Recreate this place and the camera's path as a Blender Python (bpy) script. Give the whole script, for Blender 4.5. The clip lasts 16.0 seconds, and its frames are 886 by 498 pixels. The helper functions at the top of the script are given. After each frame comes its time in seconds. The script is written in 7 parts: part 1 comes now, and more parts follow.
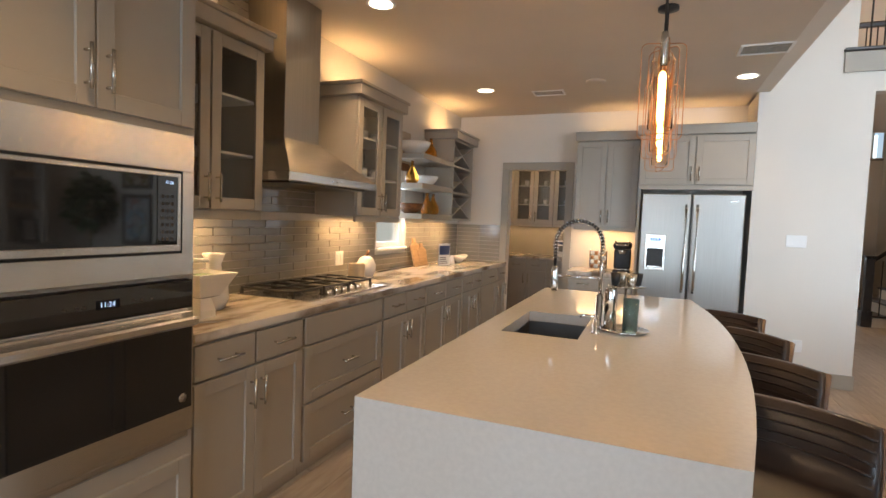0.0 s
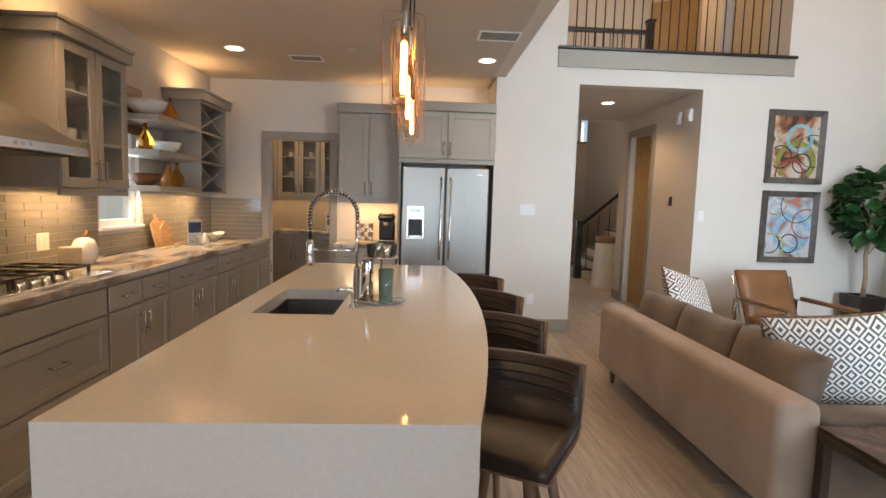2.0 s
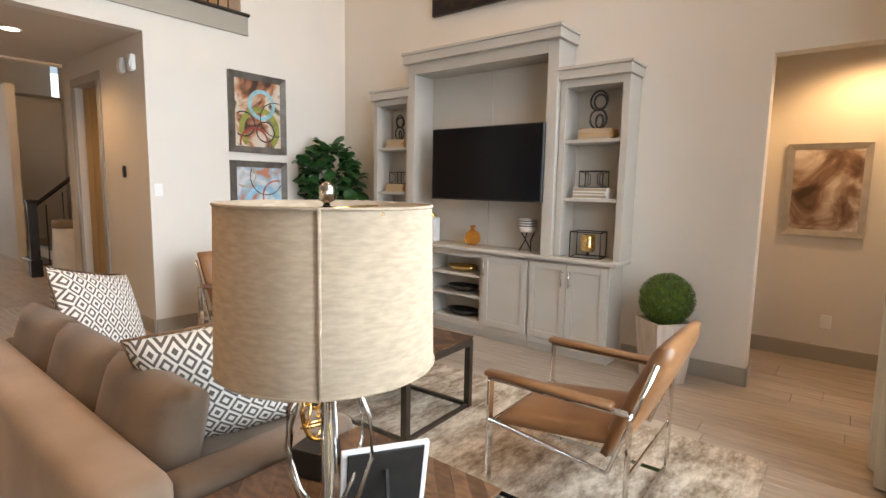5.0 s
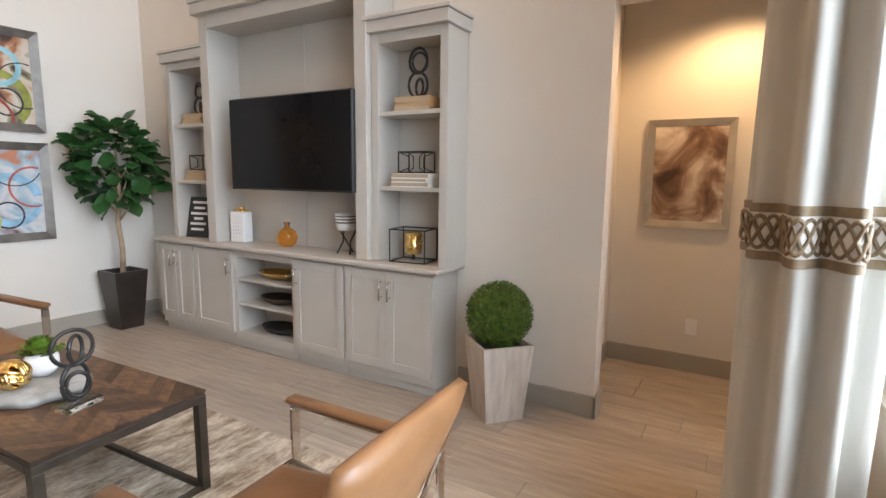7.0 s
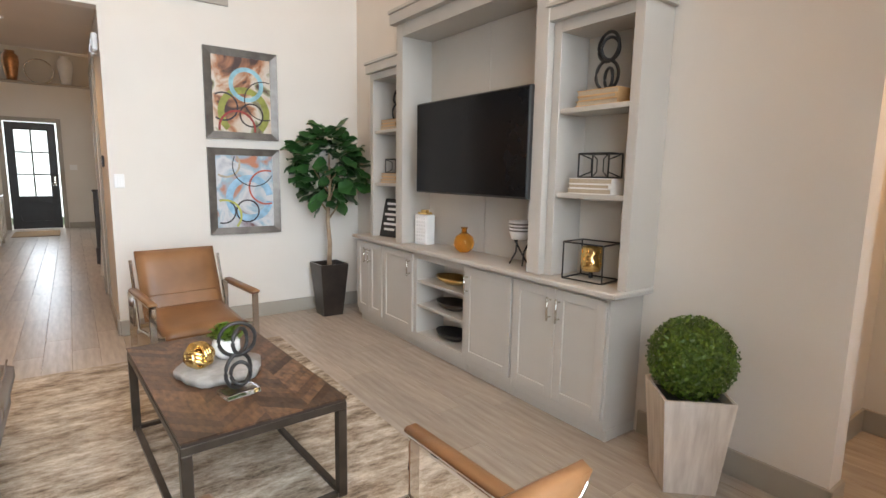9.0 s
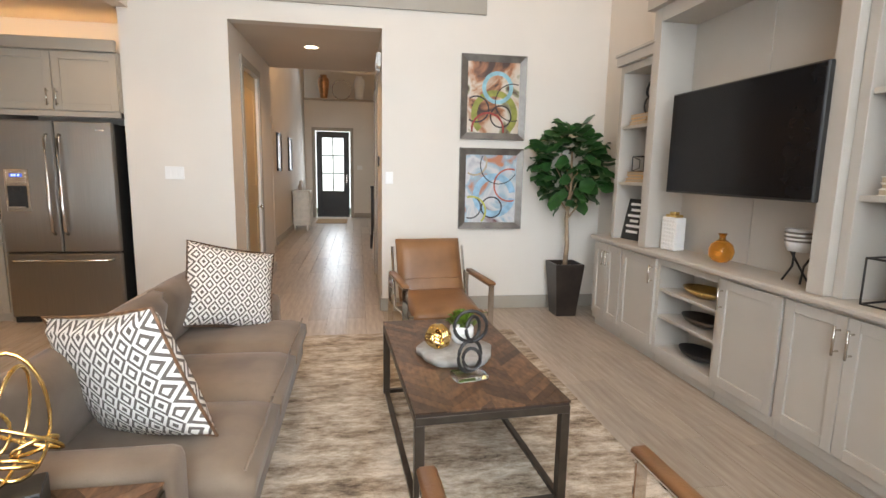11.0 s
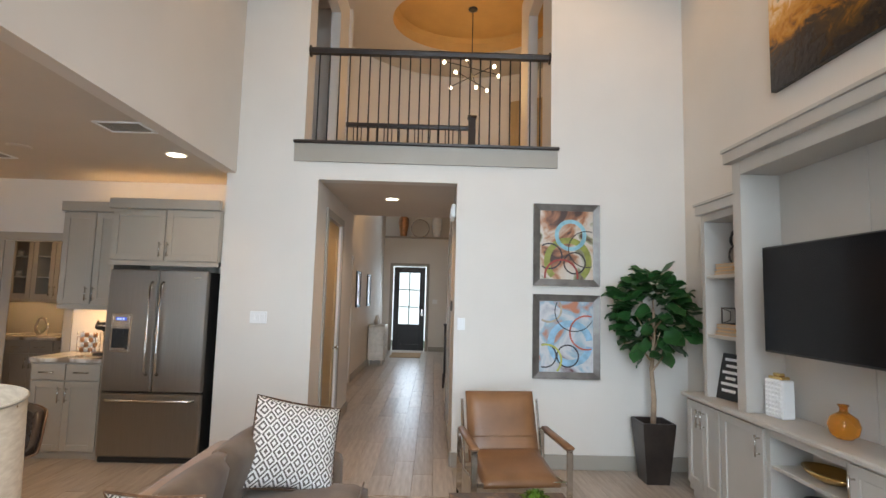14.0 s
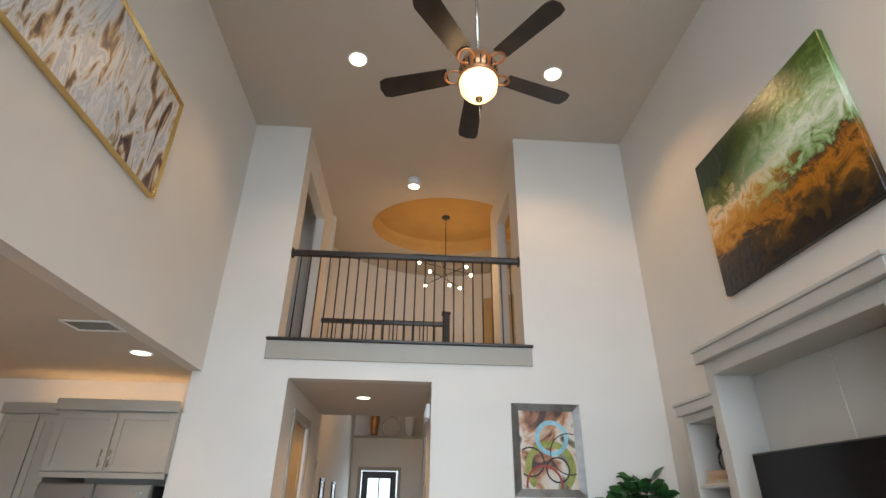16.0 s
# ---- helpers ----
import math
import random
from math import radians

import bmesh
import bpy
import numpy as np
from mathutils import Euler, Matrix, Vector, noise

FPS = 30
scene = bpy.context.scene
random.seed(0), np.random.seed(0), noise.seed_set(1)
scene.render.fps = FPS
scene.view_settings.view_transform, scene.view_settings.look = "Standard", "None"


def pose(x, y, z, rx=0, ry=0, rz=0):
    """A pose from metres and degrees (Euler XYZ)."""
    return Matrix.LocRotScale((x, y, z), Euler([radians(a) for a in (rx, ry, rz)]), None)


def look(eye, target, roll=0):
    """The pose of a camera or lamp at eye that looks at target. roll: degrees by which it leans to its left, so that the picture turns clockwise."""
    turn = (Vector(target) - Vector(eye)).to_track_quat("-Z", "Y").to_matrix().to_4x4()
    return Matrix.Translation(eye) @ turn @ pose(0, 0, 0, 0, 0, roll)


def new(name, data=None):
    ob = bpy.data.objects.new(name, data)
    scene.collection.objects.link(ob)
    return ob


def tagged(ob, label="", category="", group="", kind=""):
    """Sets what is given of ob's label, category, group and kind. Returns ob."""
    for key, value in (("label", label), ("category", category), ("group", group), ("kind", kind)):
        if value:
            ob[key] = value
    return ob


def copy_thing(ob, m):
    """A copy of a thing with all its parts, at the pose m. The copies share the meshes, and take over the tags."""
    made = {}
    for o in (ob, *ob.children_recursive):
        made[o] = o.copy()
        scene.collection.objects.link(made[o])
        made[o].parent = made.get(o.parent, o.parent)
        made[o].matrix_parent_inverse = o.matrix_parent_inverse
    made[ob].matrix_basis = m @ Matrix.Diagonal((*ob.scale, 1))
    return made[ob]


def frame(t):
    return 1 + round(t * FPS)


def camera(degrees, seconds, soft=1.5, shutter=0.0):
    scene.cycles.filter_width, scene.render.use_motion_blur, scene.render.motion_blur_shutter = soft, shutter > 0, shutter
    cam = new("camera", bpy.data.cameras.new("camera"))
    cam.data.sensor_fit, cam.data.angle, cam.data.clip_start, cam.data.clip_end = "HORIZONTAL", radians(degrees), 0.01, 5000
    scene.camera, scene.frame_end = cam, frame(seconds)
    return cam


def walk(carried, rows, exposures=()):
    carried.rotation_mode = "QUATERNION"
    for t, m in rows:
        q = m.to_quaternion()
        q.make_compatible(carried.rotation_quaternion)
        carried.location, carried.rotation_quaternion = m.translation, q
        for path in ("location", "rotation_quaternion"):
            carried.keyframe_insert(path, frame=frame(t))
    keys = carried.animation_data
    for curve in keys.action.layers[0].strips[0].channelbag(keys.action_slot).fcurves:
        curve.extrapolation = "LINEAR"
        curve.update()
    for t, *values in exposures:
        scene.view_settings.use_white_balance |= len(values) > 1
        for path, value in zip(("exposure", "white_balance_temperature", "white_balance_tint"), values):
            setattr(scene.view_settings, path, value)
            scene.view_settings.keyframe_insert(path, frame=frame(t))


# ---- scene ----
cam = camera(81.7, 16.0)
PATH = [
    (0, (2.777, 1.0, 1.426), (2.03, 2.851, 1.312), 2.2),
    (0.5, (2.789, 1.002, 1.424), (2.283, 2.933, 1.304), 2.0),
    (1, (2.787, 1.052, 1.4), (2.496, 3.026, 1.26), 1.9),
    (1.5, (2.821, 1.102, 1.401), (2.708, 3.092, 1.232), 1.7),
    (2, (2.857, 1.129, 1.418), (2.956, 3.118, 1.232), 1.7),
    (2.5, (2.906, 1.184, 1.411), (3.255, 3.144, 1.227), 1.4),
    (3, (3.031, 1.269, 1.49), (3.679, 3.149, 1.27), 1.6),
    (3.5, (3.264, 1.431, 1.489), (4.232, 3.166, 1.261), 1.4),
    (4, (3.476, 1.543, 1.46), (4.634, 3.158, 1.232), 1.2),
    (4.2, (3.551, 1.585, 1.453), (4.776, 3.149, 1.223), 1.3),
    (4.5, (3.697, 1.681, 1.43), (5.039, 3.146, 1.204), 1.4),
    (5, (3.983, 1.734, 1.414), (5.527, 2.982, 1.173), 1.1),
    (5.2, (4.159, 1.775, 1.399), (5.773, 2.931, 1.161), 1.0),
    (7.3, (5.385, 1.581, 1.416), (7.091, 2.587, 1.133), 0.7),
    (7.5, (5.463, 1.59, 1.418), (7.128, 2.658, 1.129), 0.8),
    (8, (5.602, 1.589, 1.447), (7.138, 2.834, 1.144), 0.8),
    (8.5, (5.665, 1.597, 1.457), (7.047, 3.011, 1.155), 0.9),
    (9, (5.668, 1.621, 1.435), (6.829, 3.224, 1.147), 1.0),
    (9.5, (5.66, 1.639, 1.433), (6.589, 3.387, 1.15), 1.2),
    (10, (5.654, 1.644, 1.433), (6.377, 3.487, 1.147), 1.3),
    (10.2, (5.653, 1.639, 1.436), (6.297, 3.511, 1.151), 1.2),
    (12.3, (5.801, 1.741, 1.38), (5.825, 3.714, 1.053), 1.5),
    (12.5, (5.788, 1.751, 1.416), (5.812, 3.723, 1.084), 1.6),
    (13, (5.78, 1.727, 1.503), (5.791, 3.703, 1.193), 1.5),
    (13.5, (5.747, 1.716, 1.552), (5.763, 3.713, 1.453), 1.5),
    (14, (5.736, 1.727, 1.589), (5.764, 3.718, 1.776), 1.5),
    (14.5, (5.741, 1.733, 1.603), (5.772, 3.674, 2.086), 1.6),
    (15, (5.738, 1.725, 1.628), (5.791, 3.6, 2.322), 1.2),
    (15.5, (5.73, 1.729, 1.638), (5.809, 3.554, 2.454), 1.0),
    (16, (5.724, 1.729, 1.65), (5.829, 3.514, 2.545), 0.9),
]
walk(cam, [(t, look(eye, target, roll)) for t, eye, target, roll in PATH], [(0, -0.1, 6600, 10), (2.5, -0.29, 6900, 12), (4.5, -0.06, 7500, 14), (7.5, -0.02, 6850, 14), (10, -0.05, 7500, 14), (12.5, -0.13, 7400, 14), (14, -0.34, 6650, 10), (16, -0.39, 6550, 9)])

# world, daylight and lamps
def make_world():
    w = bpy.data.worlds.new("sky")
    scene.world = w
    w.use_nodes = True
    nt = w.node_tree
    sky = nt.nodes.new("ShaderNodeTexSky")
    sky.sky_type = "NISHITA"
    sky.sun_disc = False
    sky.sun_elevation, sky.sun_rotation = radians(59), radians(-22)
    nt.links.new(sky.outputs[0], nt.nodes["Background"].inputs[0])
    nt.nodes["Background"].inputs[1].default_value = 0.12


make_world()
sun = new("sun", bpy.data.lights.new("sun", "SUN"))
sun.data.energy, sun.data.angle, sun.data.color = 2.0, radians(1), (1, 0.95, 0.87)
sun.matrix_world = look((-6, 30, 40), (3, 8, 0))


def area_lamp(name, eye, target, sx, sy, power, color, spread=180):
    d = bpy.data.lights.new(name, "AREA")
    d.shape, d.size, d.size_y, d.energy, d.color = "RECTANGLE", sx, sy, power, color
    d.spread = radians(spread)
    ob = new(name, d)
    ob.matrix_world = look(eye, target)
    return ob


def strip_lamp(name, x, y, z, length, power, up=False, along_y=True):
    """A thin light strip that shines straight down or up."""
    d = bpy.data.lights.new(name, "AREA")
    d.shape, d.size, d.size_y, d.energy, d.color = "RECTANGLE", length, 0.03, power, WARM
    ob = new(name, d)
    ob.matrix_world = pose(x, y, z, 180 if up else 0, 0, 90 if along_y else 0)
    return ob


def spot_lamp(name, eye, power, color, angle=120, r=0.05):
    d = bpy.data.lights.new(name, "SPOT")
    d.energy, d.color, d.spot_size, d.spot_blend, d.shadow_soft_size = power, color, radians(angle), 0.6, r
    ob = new(name, d)
    ob.matrix_world = look(eye, (eye[0], eye[1] + 0.001, 0))
    return ob


def point_lamp(name, eye, power, color, r=0.05):
    d = bpy.data.lights.new(name, "POINT")
    d.energy, d.color, d.shadow_soft_size = power, color, r
    ob = new(name, d)
    ob.location = eye
    return ob


DAY = (0.66, 0.82, 1.0)
WARM = (1.0, 0.62, 0.28)
SOFT = (1.0, 0.66, 0.35)
# daylight standing in the window openings
area_lamp("window_light", (6.3, 1.13, 1.75), (6.2, 5, 0.55), 2.85, 2.3, 160, DAY, 115)
# lamp of the assumed upper window, added to brighten the upper walls
area_lamp("window_light", (6.3, 1.13, 4.35), (6.3, 5, 4.0), 2.85, 1.6, 80, DAY, 125)
area_lamp("window_light", (2.2, -2.42, 1.55), (2.2, 1.6, 0.6), 2.1, 1.85, 62, (0.62, 0.80, 1.0), 120)
area_lamp("window_light", (0.40, 5.46, 1.50), (2, 5.46, 1.3), 0.55, 0.70, 7, DAY)
area_lamp("door_light", (5.05, 16.75, 1.6), (5.05, 12, 0.6), 0.6, 1.5, 26, DAY)
# no window at this one: a free-hanging lamp added to fill the foyer
area_lamp("window_light", (4.6, 15.2, 4.6), (5.0, 12, 1.0), 1.2, 1.0, 22, DAY)
# recessed downlights; (3.47, 3.87), (1.95, 1.55) and (3.2, -0.6) are unseen, added as fill
for x, y in ((1.14, 3.87), (3.47, 3.87), (1.14, 6.05), (3.47, 6.10), (1.95, 1.55), (3.2, -0.6)):
    spot_lamp("downlight_lamp", (x, y, 2.73), 62 if y < 4 else 11, SOFT)
spot_lamp("downlight_lamp", (5.21, 7.64, 2.69), 44, (1.0, 0.64, 0.33), 140)
# added fill for the side hall, no downlight fitting exists here
spot_lamp("downlight_lamp", (8.85, 1.7, 2.6), 68, SOFT, 150)
# the two at y 2.6 are unseen, added for warm fill
for x, y in ((5.05, 5.6), (7.08, 5.64), (5.6, 7.8), (5.05, 2.6), (7.1, 2.6)):
    spot_lamp("downlight_lamp", (x, y, 5.66), 84 if x > 7 else 60, (1.0, 0.62, 0.30), 120)
# strips under and above the kitchen cabinets
for y0, y1 in ((2.58, 3.22), (4.25, 4.9), (5.4, 6.2), (6.25, 6.85)):
    strip_lamp("under_cabinet_strip", 0.56, (y0 + y1) / 2, 1.405, y1 - y0 - 0.08, 7.0)
strip_lamp("under_cabinet_strip", 2.3, 7.12, 1.39, 0.55, 5, False, False)
strip_lamp("under_cabinet_strip", 1.0, 9.12, 1.39, 3.0, 12, False, False)
for y0, y1 in ((2.58, 3.22), (4.25, 4.9), (6.25, 6.85)):
    strip_lamp("over_cabinet_strip", 0.56, (y0 + y1) / 2, 2.43, y1 - y0 - 0.08, 3.2, True)
strip_lamp("over_cabinet_strip", 2.8, 7.12, 2.48, 1.5, 3.2, True, False)
# foyer, pantry and stair points are added fill without any fitting
point_lamp("foyer_fill", (5.2, 11.5, 4.2), 45, SOFT, 0.2)
point_lamp("pantry_fill", (1.0, 8.1, 2.5), 14, SOFT)
point_lamp("landing_lamp", (6.2, 9.1, 4.75), 40, WARM, 0.25)
point_lamp("stair_fill", (7.3, 11.5, 2.5), 14, SOFT, 0.2)
point_lamp("fan_lamp", (6.08, 4.18, 3.80), 5, SOFT, 0.1)


# materials
def mat(name, color, rough=0.5, metal=0.0, var=0.06, scale=8.0, bump=0.0, bscale=60.0, stretch=(1, 1, 1), coat=0.0, trans=0.0, ior=1.45, emit=None, power=0.0, rand=0.0, color2=None, contrast=(0.35, 0.65), sheen=0.0, rvar=0.1, spec=0.5):
    m = bpy.data.materials.new(name)
    m.use_nodes = True
    nt = m.node_tree
    n, l = nt.nodes, nt.links
    b = n["Principled BSDF"]
    b.inputs["Roughness"].default_value, b.inputs["Metallic"].default_value = rough, metal
    b.inputs["Coat Weight"].default_value, b.inputs["Transmission Weight"].default_value, b.inputs["IOR"].default_value = coat, trans, ior
    b.inputs["Sheen Weight"].default_value, b.inputs["Specular IOR Level"].default_value = sheen, spec
    if emit:
        b.inputs["Emission Color"].default_value, b.inputs["Emission Strength"].default_value = (*emit, 1), power
    co = n.new("ShaderNodeTexCoord")
    mp = n.new("ShaderNodeMapping")
    mp.inputs["Scale"].default_value = stretch
    l.new(co.outputs["Object"], mp.inputs[0])
    noise1 = n.new("ShaderNodeTexNoise")
    noise1.inputs["Scale"].default_value, noise1.inputs["Detail"].default_value = scale, 5
    l.new(mp.outputs[0], noise1.inputs[0])
    ramp = n.new("ShaderNodeValToRGB")
    c2 = color2 or tuple(min(1, c * (1 + var)) for c in color)
    c1 = color if color2 else tuple(c * (1 - var) for c in color)
    ramp.color_ramp.elements[0].color, ramp.color_ramp.elements[1].color = (*c1, 1), (*c2, 1)
    ramp.color_ramp.elements[0].position, ramp.color_ramp.elements[1].position = contrast
    l.new(noise1.outputs[0], ramp.inputs[0])
    out = ramp.outputs[0]
    if rand:
        info = n.new("ShaderNodeObjectInfo")
        geo = n.new("ShaderNodeNewGeometry")
        add = n.new("ShaderNodeMath")
        add.operation = "ADD"
        fr = n.new("ShaderNodeMath")
        fr.operation = "FRACT"
        l.new(info.outputs["Random"], add.inputs[0])
        l.new(geo.outputs["Random Per Island"], add.inputs[1])
        l.new(add.outputs[0], fr.inputs[0])
        mr = n.new("ShaderNodeMapRange")
        mr.inputs[3].default_value, mr.inputs[4].default_value = 1 - rand, 1 + rand
        l.new(fr.outputs[0], mr.inputs[0])
        hs = n.new("ShaderNodeHueSaturation")
        l.new(mr.outputs[0], hs.inputs["Value"])
        l.new(out, hs.inputs["Color"])
        out = hs.outputs[0]
    l.new(out, b.inputs["Base Color"])
    n2 = n.new("ShaderNodeTexNoise")
    n2.inputs["Scale"].default_value, n2.inputs["Detail"].default_value = bscale, 4
    l.new(mp.outputs[0], n2.inputs[0])
    if bump:
        bp = n.new("ShaderNodeBump")
        bp.inputs["Strength"].default_value, bp.inputs["Distance"].default_value = bump, 0.004
        l.new(n2.outputs[0], bp.inputs["Height"])
        l.new(bp.outputs[0], b.inputs["Normal"])
    if rvar:
        rr = n.new("ShaderNodeMapRange")
        rr.inputs[3].default_value, rr.inputs[4].default_value = max(0.02, rough * (1 - rvar)), min(1, rough * (1 + rvar))
        l.new(n2.outputs[0], rr.inputs[0])
        l.new(rr.outputs[0], b.inputs["Roughness"])
    return m


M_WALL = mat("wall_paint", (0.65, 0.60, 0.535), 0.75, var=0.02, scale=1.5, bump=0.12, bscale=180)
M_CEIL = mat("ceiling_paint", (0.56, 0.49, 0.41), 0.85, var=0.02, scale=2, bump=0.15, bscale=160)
M_TRIM = mat("greige_trim_paint", (0.33, 0.295, 0.245), 0.45, var=0.03, scale=3)
M_CAB = mat("greige_cabinet_paint", (0.36, 0.318, 0.262), 0.38, var=0.03, scale=2.5, bump=0.03, bscale=90)
M_CABW = mat("grey_cabinet_paint", (0.455, 0.42, 0.37), 0.40, var=0.03, scale=2.5, bump=0.03, bscale=90)
M_FLOOR = mat("grey_oak_plank", (0.285, 0.225, 0.175), 0.32, color2=(0.45, 0.38, 0.31), scale=5, stretch=(6, 0.7, 1), bump=0.06, bscale=30, rand=0.13, contrast=(0.25, 0.75), rvar=0.25)
M_GAP = mat("floor_joint", (0.07, 0.055, 0.045), 0.8)
M_QUARTZ = mat("beige_quartz", (0.55, 0.51, 0.46), 0.10, var=0.03, scale=60, coat=0.2, rvar=0.2)
M_GRANITE = mat("veined_granite", (0.22, 0.16, 0.11), 0.12, color2=(0.66, 0.60, 0.52), scale=3.5, stretch=(2.2, 0.7, 1), contrast=(0.36, 0.56), rvar=0.2)
M_TILE = mat("grey_glass_tile", (0.24, 0.225, 0.20), 0.08, var=0.05, scale=2, coat=0.5, rand=0.06)
M_GROUT = mat("pale_grout", (0.55, 0.53, 0.50), 0.9)
M_STEEL = mat("brushed_steel", (0.33, 0.31, 0.285), 0.36, 1.0, var=0.04, scale=3, stretch=(60, 60, 1), bump=0.01, bscale=30, rvar=0.12)
M_SINK = mat("dark_sink_steel", (0.20, 0.19, 0.18), 0.34, 1.0, var=0.08, scale=6)
M_STEELH = mat("brushed_steel_sideways", (0.74, 0.72, 0.69), 0.24, 1.0, var=0.04, scale=3, stretch=(1, 120, 120), bump=0.008, bscale=20, rvar=0.12)
M_NICKEL = mat("satin_nickel", (0.60, 0.57, 0.52), 0.25, 1.0, var=0.02)
M_CHROME = mat("chrome", (0.75, 0.74, 0.72), 0.06, 1.0, var=0.01)
M_BLKGLASS = mat("black_glass", (0.012, 0.012, 0.013), 0.05, var=0.1, coat=0.6)
M_BLACK = mat("black_iron", (0.018, 0.017, 0.016), 0.45, var=0.2, scale=20, bump=0.1, bscale=80)
M_SCREEN = mat("dark_screen", (0.006, 0.006, 0.007), 0.16, var=0.1, spec=0.18)
M_GLASS = mat("clear_glass", (0.95, 0.97, 0.96), 0.02, trans=1.0, var=0.0, rvar=0)
M_AMBER = mat("amber_glass", (0.92, 0.42, 0.06), 0.04, trans=0.85, var=0.03, rvar=0)
M_GREENGL = mat("green_tinted_glass", (0.62, 0.82, 0.74), 0.03, trans=0.9, var=0.02, rvar=0)
M_LEATHER_D = mat("dark_brown_leather", (0.022, 0.012, 0.008), 0.34, color2=(0.038, 0.022, 0.015), scale=6, bump=0.18, bscale=120)
M_LEATHER_T = mat("tan_leather", (0.17, 0.078, 0.032), 0.36, color2=(0.24, 0.115, 0.05), scale=4, bump=0.15, bscale=110)
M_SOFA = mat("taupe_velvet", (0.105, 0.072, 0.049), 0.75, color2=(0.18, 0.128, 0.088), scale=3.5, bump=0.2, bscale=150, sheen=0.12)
# sofa velvet lightened, with the kitchen light on its back put into the colour
M_SOFA_LIT = mat("taupe_velvet_lit_back", (0.29, 0.21, 0.15), 0.85, color2=(0.37, 0.27, 0.20), scale=3.0, bump=0.2, bscale=150, sheen=0.15)
M_DWOOD = mat("dark_walnut", (0.045, 0.022, 0.012), 0.40, color2=(0.15, 0.078, 0.040), scale=9, stretch=(6, 2, 1), bump=0.05, bscale=40, rand=0.6, contrast=(0.3, 0.75))
M_ESPRESSO = mat("espresso_wood", (0.018, 0.013, 0.011), 0.32, color2=(0.035, 0.025, 0.02), scale=6, bump=0.05)
M_MIDWOOD = mat("walnut_leg", (0.12, 0.06, 0.03), 0.4, color2=(0.2, 0.105, 0.055), scale=10)
M_BRONZE = mat("dark_bronze_metal", (0.075, 0.062, 0.05), 0.38, 0.7, var=0.15, scale=10)
M_GOLD = mat("polished_gold", (0.85, 0.60, 0.25), 0.16, 1.0, var=0.04)
M_SHADE = mat("linen_shade", (0.44, 0.35, 0.255), 0.95, var=0.10, scale=30, stretch=(1, 1, 4), bump=0.1, bscale=160)
M_WHITE = mat("white_ceramic", (0.78, 0.76, 0.73), 0.18, var=0.02)
M_WPLAST = mat("white_plastic", (0.75, 0.74, 0.72), 0.4, var=0.01)
M_PAPER = mat("cream_paper", (0.42, 0.34, 0.24), 0.85, var=0.15, scale=60, stretch=(1, 1, 12))
M_BOOKC = mat("beige_book_cover", (0.55, 0.33, 0.15), 0.7, var=0.08)
M_BASKET = mat("amber_wicker", (0.15, 0.06, 0.02), 0.5, var=0.3, scale=40)
M_LEAF = mat("fig_leaf", (0.014, 0.055, 0.014), 0.35, color2=(0.035, 0.11, 0.028), scale=7, rand=0.25)
M_BARK = mat("pale_bark", (0.33, 0.23, 0.15), 0.85, var=0.25, scale=12, bump=0.4, bscale=30)
M_BUSH = mat("boxwood_leaf", (0.030, 0.072, 0.004), 0.5, color2=(0.095, 0.16, 0.014), scale=25, rand=0.3)
M_POTW = mat("washed_wood_planter", (0.46, 0.39, 0.33), 0.6, color2=(0.60, 0.53, 0.46), scale=5, stretch=(6, 6, 0.8), bump=0.08)
M_TRAY = mat("grey_stone", (0.22, 0.205, 0.185), 0.45, color2=(0.36, 0.34, 0.315), scale=12, bump=0.3, bscale=30)
M_STONE = mat("white_marble_slab", (0.50, 0.47, 0.43), 0.5, color2=(0.72, 0.69, 0.65), scale=9, bump=0.25, bscale=25)
M_DOOR = mat("tan_door_paint", (0.42, 0.29, 0.14), 0.42, var=0.05, scale=4)
M_FDOOR = mat("charcoal_door_paint", (0.022, 0.022, 0.023), 0.35, var=0.1)
M_GOLDTRAY = mat("ochre_dome_paint", (0.50, 0.30, 0.10), 0.8, var=0.05, scale=3)
M_RUST = mat("copper_bronze", (0.50, 0.25, 0.12), 0.35, 0.8, var=0.2, scale=14)
M_FRAME = mat("pewter_frame", (0.105, 0.09, 0.078), 0.35, 0.4, color2=(0.17, 0.15, 0.13), scale=8)
M_SILVER = mat("silver_frame", (0.50, 0.44, 0.36), 0.35, 0.8, var=0.1, scale=10)
M_CURTAIN = mat("ivory_satin", (0.52, 0.49, 0.435), 0.85, var=0.05, scale=10, stretch=(1, 1, 0.2), sheen=0.05, spec=0.25)
M_BAND = mat("bronze_band", (0.22, 0.15, 0.085), 0.5, var=0.15, scale=60)
M_CLOTH = mat("white_linen", (0.72, 0.68, 0.62), 0.9, var=0.04, scale=12)
M_OUT = mat("garden_backdrop", (0.25, 0.34, 0.18), 0.9, color2=(0.75, 0.80, 0.75), scale=3, emit=(0.80, 0.91, 1.0), power=2.0, contrast=(0.3, 0.7))
M_BULB = mat("lamp_glow", (1, 0.8, 0.55), 0.4, emit=(1.0, 0.80, 0.55), power=14)
M_FIL = mat("filament_glow", (1, 0.6, 0.3), 0.4, emit=(1.0, 0.52, 0.17), power=26)
M_DISC = mat("downlight_glow", (1, 0.9, 0.75), 0.4, emit=(1.0, 0.86, 0.66), power=10)
M_FGLASS = mat("frosted_amber_glass", (0.9, 0.75, 0.5), 0.35, emit=(1.0, 0.66, 0.30), power=2.6)
M_BLUE = mat("blue_display", (0.02, 0.04, 0.2), 0.3, emit=(0.08, 0.16, 0.8), power=0.8)
